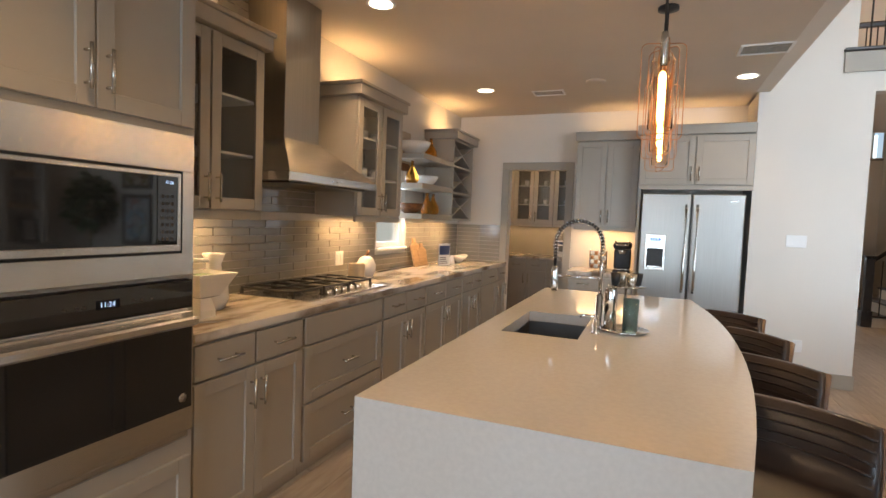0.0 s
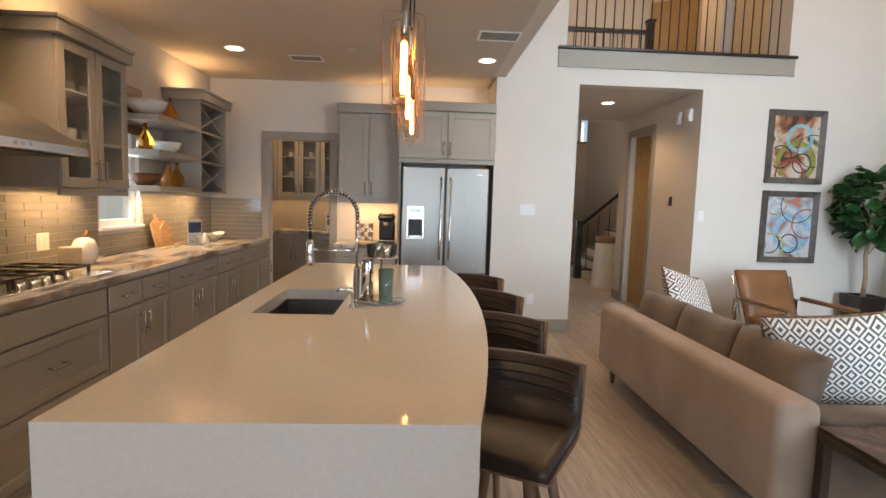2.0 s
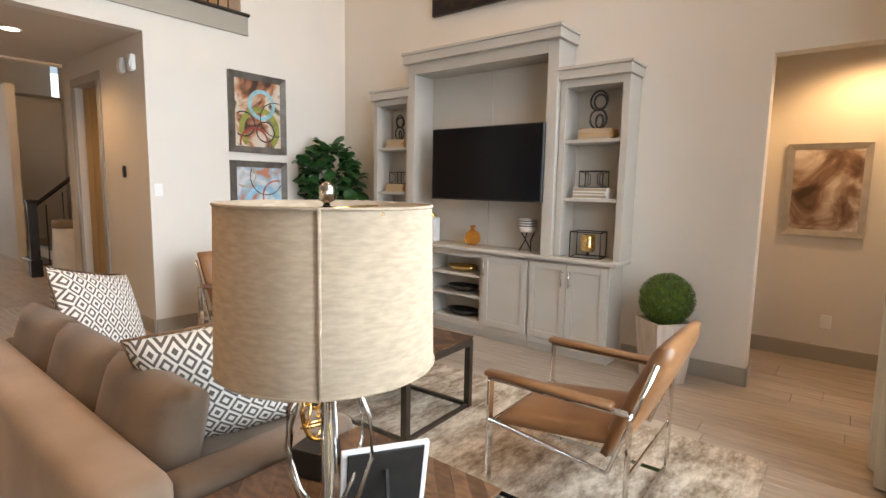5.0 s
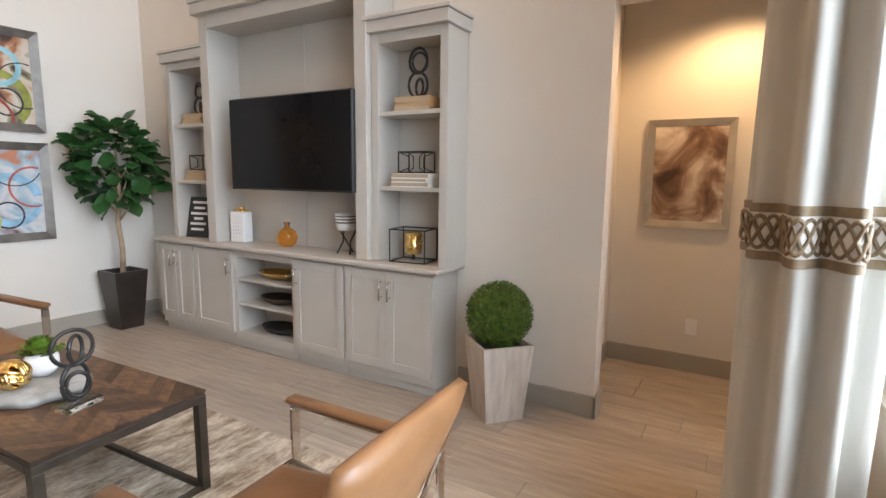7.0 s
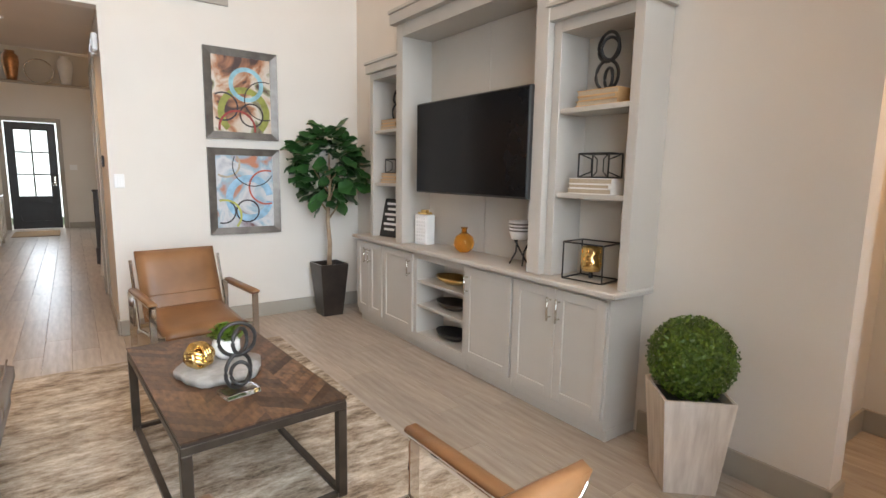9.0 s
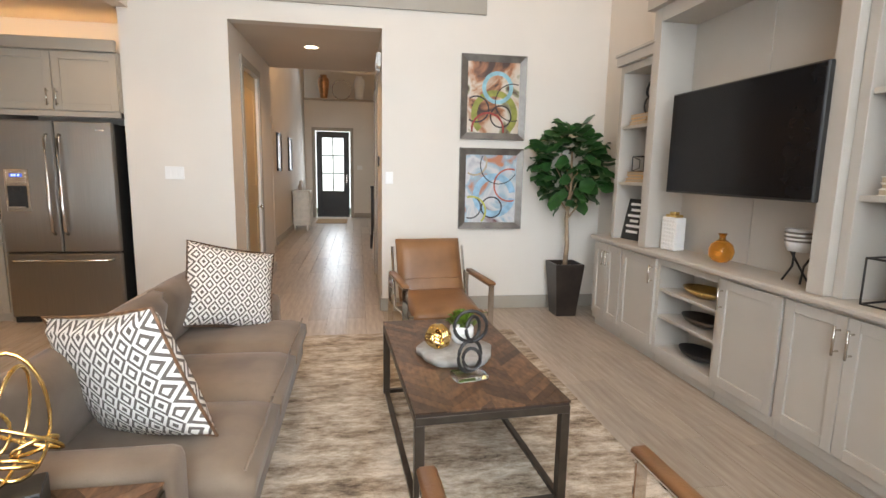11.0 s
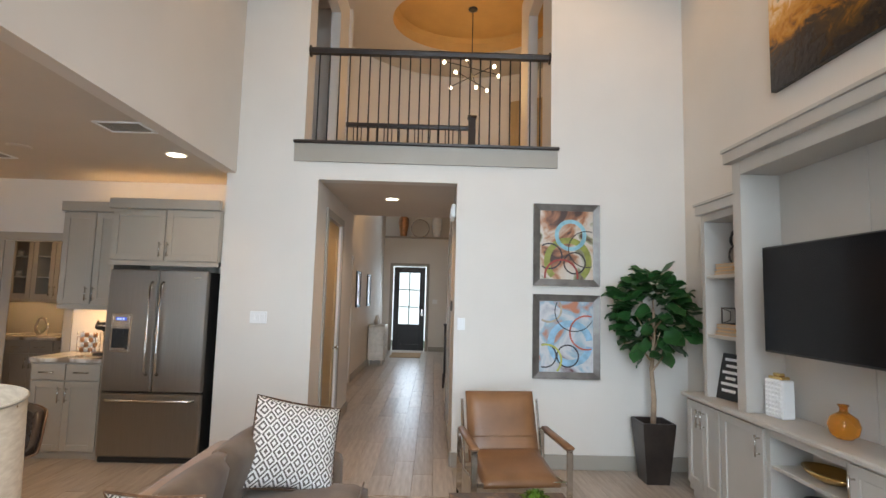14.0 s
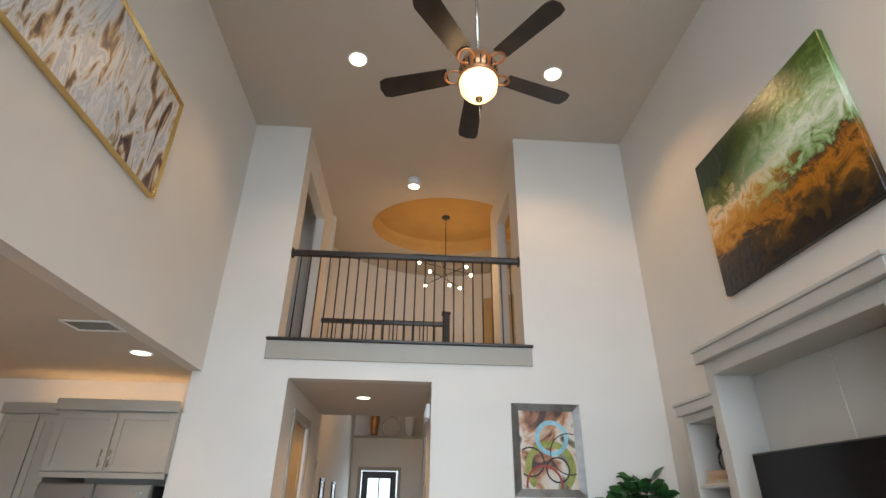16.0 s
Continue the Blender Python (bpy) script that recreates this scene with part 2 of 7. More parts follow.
M_LCDT = mat("display_digits", (0.5, 0.7, 1.0), 0.3, emit=(0.45, 0.65, 1.0), power=1.6)
M_RUGT = mat("cutting_board_wood", (0.34, 0.20, 0.10), 0.5, color2=(0.48, 0.31, 0.17), scale=6, stretch=(1, 1, 6))
M_TEXT = mat("sign_ink", (0.03, 0.05, 0.12), 0.6)
M_MAT = mat("coir_doormat", (0.30, 0.19, 0.10), 0.95, var=0.2, scale=60, bump=0.4)
M_TOPGL = mat("cabinet_glass", (0.72, 0.72, 0.70), 0.03, trans=0.97, var=0.0, rvar=0, ior=1.12)
M_AMBTHIN = mat("thin_amber_glass", (0.98, 0.90, 0.79), 0.02, trans=1.0, var=0.0, rvar=0, ior=1.06)


def shader_rug():
    m = mat("abstract_rug", (0.50, 0.44, 0.36), 0.95, color2=(0.68, 0.62, 0.53), scale=3, bump=0.9, bscale=70, contrast=(0.3, 0.7))
    nt = m.node_tree
    n, l = nt.nodes, nt.links
    b = n["Principled BSDF"]
    co = n.new("ShaderNodeTexCoord")
    mp = n.new("ShaderNodeMapping")
    mp.inputs["Scale"].default_value = (1.0, 2.4, 1)
    w = n.new("ShaderNodeTexNoise")
    w.inputs["Scale"].default_value, w.inputs["Detail"].default_value, w.inputs["Roughness"].default_value = 2.6, 14, 0.82
    r = n.new("ShaderNodeValToRGB")
    r.color_ramp.elements[0].position, r.color_ramp.elements[0].color = 0.36, (0.075, 0.05, 0.034, 1)
    r.color_ramp.elements[1].position, r.color_ramp.elements[1].color = 0.60, (0.64, 0.56, 0.46, 1)
    e = r.color_ramp.elements.new(0.46)
    e.color = (0.30, 0.235, 0.17, 1)
    l.new(co.outputs["Object"], mp.inputs[0])
    l.new(mp.outputs[0], w.inputs[0])
    l.new(w.outputs[0], r.inputs[0])
    l.new(r.outputs[0], b.inputs["Base Color"])
    return m


def shader_pillow():
    """Nested diamonds, white on grey-brown, by Manhattan distance in each cell."""
    m = mat("diamond_cotton", (0.7, 0.7, 0.7), 0.9, bump=0.3, bscale=200)
    nt = m.node_tree
    n, l = nt.nodes, nt.links
    b = n["Principled BSDF"]
    co = n.new("ShaderNodeTexCoord")
    mp = n.new("ShaderNodeMapping")
    mp.inputs["Scale"].default_value = (7, 5.5, 1)
    l.new(co.outputs["UV"], mp.inputs[0])
    sep = n.new("ShaderNodeSeparateXYZ")
    l.new(mp.outputs[0], sep.inputs[0])

    def op(kind, a, c=None):
        q = n.new("ShaderNodeMath")
        q.operation = kind
        for i, v in enumerate((a, c)):
            if v is None:
                continue
            if isinstance(v, (int, float)):
                q.inputs[i].default_value = v
            else:
                l.new(v, q.inputs[i])
        return q.outputs[0]
    ux = op("ABSOLUTE", op("SUBTRACT", op("FRACT", sep.outputs[0]), 0.5))
    uy = op("ABSOLUTE", op("SUBTRACT", op("FRACT", sep.outputs[1]), 0.5))
    d = op("ADD", ux, uy)
    ring = op("FRACT", op("MULTIPLY", d, 3.0))
    line = op("GREATER_THAN", ring, 0.52)
    mix = n.new("ShaderNodeMix")
    mix.data_type = "RGBA"
    mix.inputs[6].default_value, mix.inputs[7].default_value = (0.70, 0.66, 0.60, 1), (0.12, 0.10, 0.085, 1)
    l.new(line, mix.inputs[0])
    l.new(mix.outputs[2], b.inputs["Base Color"])
    return m


def shader_paint(name, stops, scale, stretch, seed):
    """Brush-like colour fields for a canvas."""
    m = mat(name, (0.5, 0.5, 0.5), 0.35, bump=0.6, bscale=14, stretch=(1, 2, 2))
    nt = m.node_tree
    n, l = nt.nodes, nt.links
    b = n["Principled BSDF"]
    co = n.new("ShaderNodeTexCoord")
    mp = n.new("ShaderNodeMapping")
    mp.inputs["Location"].default_value = (seed, seed * 0.7, seed * 0.3)
    mp.inputs["Scale"].default_value = stretch
    w = n.new("ShaderNodeTexNoise")
    w.inputs["Scale"].default_value, w.inputs["Detail"].default_value, w.inputs["Distortion"].default_value = scale, 8, 0.9
    l.new(co.outputs["Object"], mp.inputs[0])
    l.new(mp.outputs[0], w.inputs[0])
    r = n.new("ShaderNodeValToRGB")
    els = r.color_ramp.elements
    while len(els) > 1:
        els.remove(els[-1])
    els[0].position, els[0].color = stops[0][0], (*stops[0][1], 1)
    for p, c in stops[1:]:
        els.new(p).color = (*c, 1)
    l.new(w.outputs[0], r.inputs[0])
    l.new(r.outputs[0], b.inputs["Base Color"])
    return m


M_RUG = shader_rug()
M_PILLOW = shader_pillow()


# mesh helpers
def mesh_of(bm, name, m, smooth=False):
    me = bpy.data.meshes.new(name)
    bm.to_mesh(me)
    bm.free()
    if m:
        me.materials.append(m)
    if smooth:
        for p in me.polygons:
            p.use_smooth = True
    return me


def part(name, bm, m, parent=None, label="", smooth=False):
    ob = new(name, mesh_of(bm, name, m, smooth))
    if parent:
        ob.parent = parent
    if label:
        ob["label"] = label
    return ob


def thing(name, label, category, m=None, group=""):
    """An empty that carries the parts of one thing."""
    ob = new(name)
    ob.empty_display_size = 0.1
    if m is not None:
        ob.matrix_world = m
    return tagged(ob, label, category, group)


def add_box(bm, x0, x1, y0, y1, z0, z1, bev=0.0):
    r = bmesh.ops.create_cube(bm, size=1)
    vs = r["verts"]
    for v in vs:
        v.co = Vector(((x0 + x1) / 2 + v.co.x * (x1 - x0), (y0 + y1) / 2 + v.co.y * (y1 - y0), (z0 + z1) / 2 + v.co.z * (z1 - z0)))
    if bev:
        es = list({e for v in vs for e in v.link_edges})
        bmesh.ops.bevel(bm, geom=es, offset=bev, segments=2 if bev > 0.012 else 1, profile=0.5, affect="EDGES")
    return bm


def bx(x0, x1, y0, y1, z0, z1, bev=0.003):
    return add_box(bmesh.new(), x0, x1, y0, y1, z0, z1, bev)


def box(name, x0, x1, y0, y1, z0, z1, m, parent=None, bev=0.003, label="", smooth=False):
    return part(name, bx(x0, x1, y0, y1, z0, z1, bev), m, parent, label, smooth)


def add_tube(bm, pts, r, n=8, closed=False):
    """A round bar along points; r is one radius or one per point."""
    pts = [Vector(p) for p in pts]
    k = len(pts)
    rings = []
    up = Vector((0, 0, 1))
    for i, p in enumerate(pts):
        a = pts[(i - 1) % k] if closed or i > 0 else p
        c = pts[(i + 1) % k] if closed or i < k - 1 else p
        d = (c - a).normalized()
        s = d.cross(up)
        if s.length < 0.05:
            s = d.cross(Vector((0, 1, 0))) if abs(d.y) < 0.9 else d.cross(Vector((1, 0, 0)))
        s.normalize()
        u = s.cross(d).normalized()
        rr = r[i] if isinstance(r, (list, tuple)) else r
        rings.append([bm.verts.new(p + (s * math.cos(2 * math.pi * j / n) + u * math.sin(2 * math.pi * j / n)) * rr) for j in range(n)])
    last = k if closed else k - 1
    for i in range(last):
        a, c = rings[i], rings[(i + 1) % k]
        for j in range(n):
            bm.faces.new((a[j], a[(j + 1) % n], c[(j + 1) % n], c[j]))
    if not closed:
        bm.faces.new(list(reversed(rings[0])))
        bm.faces.new(rings[-1])
    bmesh.ops.recalc_face_normals(bm, faces=bm.faces)
    return bm


def tube(name, pts, r, m, parent=None, n=8, closed=False, label=""):
    return part(name, add_tube(bmesh.new(), pts, r, n, closed), m, parent, label, True)


def add_lathe(bm, prof, n=24, cx=0, cy=0):
    rings = []
    for r, z in prof:
        if r < 1e-5:
            rings.append([bm.verts.new((cx, cy, z))])
        else:
            rings.append([bm.verts.new((cx + r * math.cos(2 * math.pi * j / n), cy + r * math.sin(2 * math.pi * j / n), z)) for j in range(n)])
    for a, c in zip(rings, rings[1:]):
        for j in range(n):
            q = [a[j % len(a)], a[(j + 1) % len(a)], c[(j + 1) % len(c)], c[j % len(c)]]
            q = [v for i, v in enumerate(q) if v not in q[:i]]
            if len(q) > 2:
                try:
                    bm.faces.new(q)
                except ValueError:
                    pass
    bmesh.ops.recalc_face_normals(bm, faces=bm.faces)
    return bm


def lathe(name, prof, m, parent=None, n=24, label="", cx=0, cy=0):
    ob = part(name, add_lathe(bmesh.new(), prof, n, cx, cy), m, parent, label, True)
    return ob


def prism(bm, poly, z0, z1):
    """A slab over a plan outline."""
    a = [bm.verts.new((x, y, z0)) for x, y in poly]
    c = [bm.verts.new((x, y, z1)) for x, y in poly]
    n = len(poly)
    bm.faces.new(list(reversed(a)))
    bm.faces.new(c)
    for i in range(n):
        bm.faces.new((a[i], a[(i + 1) % n], c[(i + 1) % n], c[i]))
    bmesh.ops.recalc_face_normals(bm, faces=bm.faces)
    return bm


def cushion(name, sx, sy, sz, m, parent=None, puff=0.25, n=10, uv=False, label="", pinch=0.0):
    """A soft block centred on the origin, thicker in its middle."""
    bm = bmesh.new()
    lay = bm.loops.layers.uv.new("UVMap") if uv else None
    grid = {}
    for s in (0, 1):
        for i in range(n + 1):
            for j in range(n + 1):
                u, v = i / n * 2 - 1, j / n * 2 - 1
                edge = max(abs(u), abs(v))
                fall = (1 - u * u) * (1 - v * v)
                h = sz / 2 * ((1 - puff) * (1 - edge ** 8 * 0.55) + puff * fall ** 0.5)
                k = 1 - pinch * (1 - abs(u)) * (abs(v) > 0.99) - 0.0
                x, y = u * sx / 2 * (1 - pinch * (1 - v * v) * abs(u)), v * sy / 2 * (1 - pinch * (1 - u * u) * abs(v)) * (k if pinch else 1)
                if edge > 0.999:
                    h *= 0.25 if pinch else 0.8
                grid[s, i, j] = bm.verts.new((x, y, h if s else -h))
    for s in (0, 1):
        for i in range(n):
            for j in range(n):
                q = [grid[s, i, j], grid[s, i + 1, j], grid[s, i + 1, j + 1], grid[s, i, j + 1]]
                f = bm.faces.new(q if s else q[::-1])
                if uv:
                    inv = {grid[s, i + a, j + c]: (i + a, j + c) for a in (0, 1) for c in (0, 1)}
                    for lp in f.loops:
                        a, c = inv[lp.vert]
                        lp[lay].uv = (a / n, c / n)
    rim = [(i, 0) for i in range(n)] + [(n, j) for j in range(n)] + [(n - i, n) for i in range(n)] + [(0, n - j) for j in range(n)]
    for a, c in zip(rim, rim[1:] + rim[:1]):
        bm.faces.new((grid[0, a[0], a[1]], grid[0, c[0], c[1]], grid[1, c[0], c[1]], grid[1, a[0], a[1]]))
    bmesh.ops.recalc_face_normals(bm, faces=bm.faces)
    return part(name, bm, m, parent, label, True)


def structure(ob, label=""):
    return tagged(ob, label, "", "", "structure")


# the building
WY, EX, SX, KW, PW = 6.72, 8.20, 3.75, 0.42, 7.30
TOP, KC = 5.72, 2.755


def wall(name, boxes, label, m=M_WALL):
    bm = bmesh.new()
    for b in boxes:
        add_box(bm, *b)
    return structure(part(name, bm, m), label)


wall("wall_north", [(3.66, 4.56, WY, WY + 0.14, 0, 2.94), (3.66, 4.40, WY, WY + 0.14, 2.94, TOP), (4.56, 5.93, WY, WY + 0.14, 2.715, 2.94), (5.93, EX + 0.14, WY, WY + 0.14, 0, 2.94),
                    (4.40, 6.86, WY, WY + 0.14, 2.94, 3.06), (6.86, EX + 0.14, WY, WY + 0.14, 2.94, TOP)], "pale greige painted wall with a tall hall opening")
wall("wall_pier", [(3.66, 3.80, WY + 0.14, PW + 0.12, 0, KC), ], "painted side wall beside the refrigerator")
wall("wall_east", [(EX, EX + 0.14, 2.28, WY, 0, TOP), (EX, EX + 0.14, 0.8, 2.28, 2.36, TOP)], "warm white two-storey wall behind the built-in")
wall("wall_side_hall", [(9.32, 9.44, -0.2, 2.59, 0, 2.75), (EX + 0.14, 9.32, 2.47, 2.59, 0, 2.75), (EX + 0.14, 9.32, -0.2, -0.08, 0, 2.75)], "cream painted side hall walls")
wall("wall_west", [(0.28, KW, -2.5, 5.17, 0, KC), (0.28, KW, 5.75, PW + 0.12, 0, KC), (0.28, KW, 5.17, 5.75, 0, 1.14), (0.28, KW, 5.17, 5.75, 2.26, KC)], "painted kitchen wall with a small window")
wall("wall_pantry", [(KW, 1.10, PW, PW + 0.12, 0, KC), (1.10, 1.80, PW, PW + 0.12, 2.08, KC), (1.80, 3.66, PW, PW + 0.12, 0, KC)], "painted kitchen end wall with a pantry doorway")
wall("wall_pantry_room", [(-1.07, -0.95, PW + 0.12, 9.42, 0, KC), (-0.95, 3.2, 9.3, 9.42, 0, KC), (-0.95, 0.28, PW, PW + 0.12, 0, KC), (3.2, 3.32, PW + 0.12, 9.3, 0, KC)], "painted pantry walls")
wall("wall_upper_west", [(SX - 0.12, SX, -2.5, WY, KC, TOP)], "tall painted wall above the kitchen ceiling edge")
wall("wall_south", [(4.5, 4.8, 0.96, 1.10, 0, TOP), (7.75, EX + 0.14, 0.96, 1.10, 0, TOP), (4.8, 7.75, 0.96, 1.10, 0, 0.6), (4.8, 7.75, 0.96, 1.10, 3.0, 3.5), (4.8, 7.75, 0.96, 1.10, 5.2, TOP)], "painted window wall of the living room")
wall("wall_breakfast", [(4.38, 4.5, -2.5, 1.10, 0, TOP), (0.28, 1.1, -2.62, -2.5, 0, TOP), (3.3, 4.5, -2.62, -2.5, 0, TOP), (1.1, 3.3, -2.62, -2.5, 0, 0.6), (1.1, 3.3, -2.62, -2.5, 2.5, TOP)], "painted breakfast room walls")
wall("wall_corridor", [(4.44, 4.56, WY + 0.14, 7.25, 0, 2.94), (4.44, 4.56, 7.25, 8.05, 2.42, 2.94), (4.44, 4.56, 8.05, 8.95, 0, 2.94),
                       (5.93, 6.05, WY + 0.14, 7.87, 0, 2.94), (5.93, 6.05, 7.87, 8.57, 2.42, 2.94), (5.93, 6.05, 8.57, 8.95, 0, 2.94)], "cream painted hall walls with two doorways")
wall("wall_foyer", [(4.10, 4.22, 8.95, 10.0, 0, TOP), (4.10, 4.22, 10.0, 11.2, 2.3, TOP), (3.98, 4.10, 9.9, 11.3, 0, 2.4), (4.10, 4.22, 11.2, 17.0, 0, TOP), (4.10, 4.44, 8.83, 8.95, 0, TOP),
                    (4.10, 4.50, 16.9, 17.04, 0, 3.3), (5.48, 8.0, 16.9, 17.04, 0, 3.3), (4.5, 5.48, 16.9, 17.04, 2.47, 3.3), (4.10, 8.0, 17.6, 17.7, 3.0, TOP),
                    (8.0, 8.12, 8.95, 17.0, 0, TOP), (6.05, 8.0, 8.83, 8.95, 0, 2.94), (6.2, 6.32, 13.0, 16.9, 0, 3.0)], "cream painted two-storey foyer walls")
wall("wall_landing", [(4.28, 4.40, WY + 0.14, 7.0, 3.06, TOP), (4.28, 4.40, 7.0, 8.2, 5.3, TOP), (4.28, 4.40, 8.2, 8.95, 3.06, TOP), (6.86, 6.98, WY + 0.14, 7.15, 3.06, TOP), (6.86, 6.98, 7.15, 8.05, 5.25, TOP),
                      (6.86, 6.98, 8.05, 8.6, 3.06, TOP), (3.2, 3.3, WY, 9.0, 3.06, TOP), (8.0, 8.1, WY + 0.14, 8.95, 3.06, TOP), (3.3, 4.1, 8.85, 8.95, 3.06, TOP)], "painted landing walls upstairs")
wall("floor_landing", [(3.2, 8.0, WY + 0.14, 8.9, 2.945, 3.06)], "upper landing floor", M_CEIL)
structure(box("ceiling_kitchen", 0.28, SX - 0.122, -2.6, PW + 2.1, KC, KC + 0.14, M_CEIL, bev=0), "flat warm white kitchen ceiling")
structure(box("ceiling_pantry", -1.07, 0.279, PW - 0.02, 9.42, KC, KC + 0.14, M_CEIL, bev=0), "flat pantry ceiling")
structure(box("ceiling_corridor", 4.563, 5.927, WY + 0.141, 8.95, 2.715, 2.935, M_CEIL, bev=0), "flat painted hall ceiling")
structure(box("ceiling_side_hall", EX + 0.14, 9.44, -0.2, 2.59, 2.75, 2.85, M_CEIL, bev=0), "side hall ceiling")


def oval_ceiling():
    """High ceiling with an oval opening for the domed recess."""
    bm = bmesh.new()
    cx, cy, ra, rb, n = 6.2, 9.1, 1.2, 0.95, 48
    add_box(bm, 3.2, EX + 0.14, -2.6, 8.0, TOP, TOP + 0.12)
    inner, outer = [], []
    for j in range(n):
        a = 2 * math.pi * j / n
        c, s = math.cos(a), math.sin(a)
        inner.append(bm.verts.new((cx + ra * c, cy + rb * s, TOP)))
        k = min((2.14 if c > 0 else 3.0) / max(abs(c), 1e-6), (8.7 if s > 0 else 1.1) / max(abs(s), 1e-6))
        outer.append(bm.verts.new((cx + k * c, cy + k * s, TOP)))
    for j in range(n):
        bm.faces.new((inner[j], inner[(j + 1) % n], outer[(j + 1) % n], outer[j]))
    return bm


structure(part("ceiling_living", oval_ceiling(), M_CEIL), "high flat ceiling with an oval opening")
dome = bmesh.new()
rows = []
for i in range(7):
    f = i / 6
    rr, zz = (1.0, TOP + 0.16 * f * 2) if f < 0.5 else (1.0 - (f - 0.5) * 0.12, TOP + 0.16 + (f - 0.5) * 0.12)
    rows.append([dome.verts.new((6.2 + 1.2 * rr * math.cos(2 * math.pi * j / 48), 9.1 + 0.95 * rr * math.sin(2 * math.pi * j / 48), zz)) for j in range(48)])
for a, c in zip(rows, rows[1:]):
    for j in range(48):
        dome.faces.new((a[j], a[(j + 1) % 48], c[(j + 1) % 48], c[j]))
dome.faces.new(rows[-1])
structure(part("ceiling_dome", dome, M_GOLDTRAY), "ochre painted oval ceiling recess")


# skirting
def skirt(name, runs):
    """Baseboards: x0, x1, y0, y1 strips with a thin cap and shoe."""
    for x0, x1, y0, y1 in runs:
        bm = bx(x0, x1, y0, y1, 0, 0.135, 0.004)
        structure(part(name, bm, M_TRIM), "greige painted baseboard")


skirt("baseboard", [(3.655, 4.56, WY - 0.018, WY), (5.93, EX, WY - 0.018, WY), (EX - 0.018, EX, 2.26, 3.19), (EX - 0.018, EX, 6.14, WY - 0.018), (EX - 0.018, EX + 0.14, 2.262, 2.28),
                    (9.302, 9.32, -0.05, 2.47), (EX + 0.14, 9.30, 2.452, 2.47), (4.56, 4.578, WY + 0.002, 7.158), (4.56, 4.578, 8.142, 8.95), (5.912, 5.93, WY + 0.002, 7.778), (5.912, 5.93, 8.662, 8.95),
                    (4.22, 4.238, 11.3, 16.88), (4.22, 4.40, 16.882, 16.9), (5.58, 6.2, 16.882, 16.9), (EX + 0.14, EX + 0.158, 2.30, 2.45)])


# doors, casings
def casing(name, axis, plane, a0, a1, h, side, w=0.09, t=0.02):
    """Three boards round a doorway: axis is the wall's run."""
    ob = structure(new(name), "greige painted door casing")
    p0, p1 = sorted((plane, plane + side * t))
    for nm, u0, u1, z0, z1 in (("jamb_board", a0 - w, a0, 0, h), ("jamb_board", a1, a1 + w, 0, h), ("head_board", a0 - w, a1 + w, h + 0.001, h + w)):
        if axis == "x":
            box(nm, u0, u1, p0, p1, z0, z1, M_TRIM, ob, 0.004)
        else:
            box(nm, p0, p1, u0, u1, z0, z1, M_TRIM, ob, 0.004)
    return ob


casing("trim_pantry_door", "x", PW, 1.10, 1.80, 2.08, -1)
casing("trim_hall_door_left", "y", 4.56, 7.25, 8.05, 2.42, 1)
casing("trim_hall_door_right", "y", 5.93, 7.87, 8.57, 2.42, -1)
casing("trim_front_door", "x", 16.9, 4.5, 5.48, 2.47, -1)


def panel_door(name, w, h, m, where, label, panels=((0.12, 0.42), (0.50, 0.93))):
    d = structure(thing(name, label, "door", where), label)
    bm = bmesh.new()
    add_box(bm, 0, w, 0.008, 0.032, 0, h)
    zs = [0] + [z for p in panels for z in (p[0] * h, p[1] * h)] + [h]
    for x0, x1 in ((0, 0.11), (w - 0.11, w)):
        add_box(bm, x0, x1, 0, 0.04, 0, h, 0.003)
    for z0, z1 in zip(zs[::2], zs[1::2]):
        add_box(bm, 0.11, w - 0.11, 0.0005, 0.0395, z0, z1, 0.003)
    part("leaf", bm, m, d)
    k = lathe("knob", [(0.0, 0), (0.026, 0.002), (0.026, 0.008), (0.009, 0.012), (0.009, 0.03), (0.027, 0.04), (0.027, 0.056), (0.0, 0.066)], M_NICKEL, d, 16, "brass door knob")
    k.matrix_local = pose(w - 0.07, 0, 0.95, 90, 0, 0)
    return d


panel_door("door_hall_left", 0.79, 2.41, M_DOOR, pose(4.535, 7.255, 0.006, 0, 0, 90), "closed tan panelled hall door")
panel_door("door_hall_right", 0.69, 2.41, M_DOOR, pose(6.0, 8.56, 0.006, 0, 0, -75), "tan panelled hall door standing ajar")


# cabinets
def add_shaker(bm, x0, x1, z0, z1, y=0.0, t=0.02, rail=0.058):
    """The sunk centre panel of a shaker front."""
    return add_box(bm, x0 + rail - 0.002, x1 - rail + 0.002, y - t + 0.012, y - 0.001, z0 + rail - 0.002, z1 - rail + 0.002)


def shaker_rails(d, m, x0, x1, z0, z1, y=0.0, t=0.02, rail=0.058):
    """The two stiles and two rails round a panel, as its pieces."""
    for nm, b in (("stile", (x0, x0 + rail, z0, z1)), ("stile", (x1 - rail, x1, z0, z1)), ("rail", (x0 + rail, x1 - rail, z0, z0 + rail)), ("rail", (x0 + rail, x1 - rail, z1 - rail, z1))):
        box(nm, b[0], b[1], y - t, y, b[2], b[3], m, d, 0.0018)


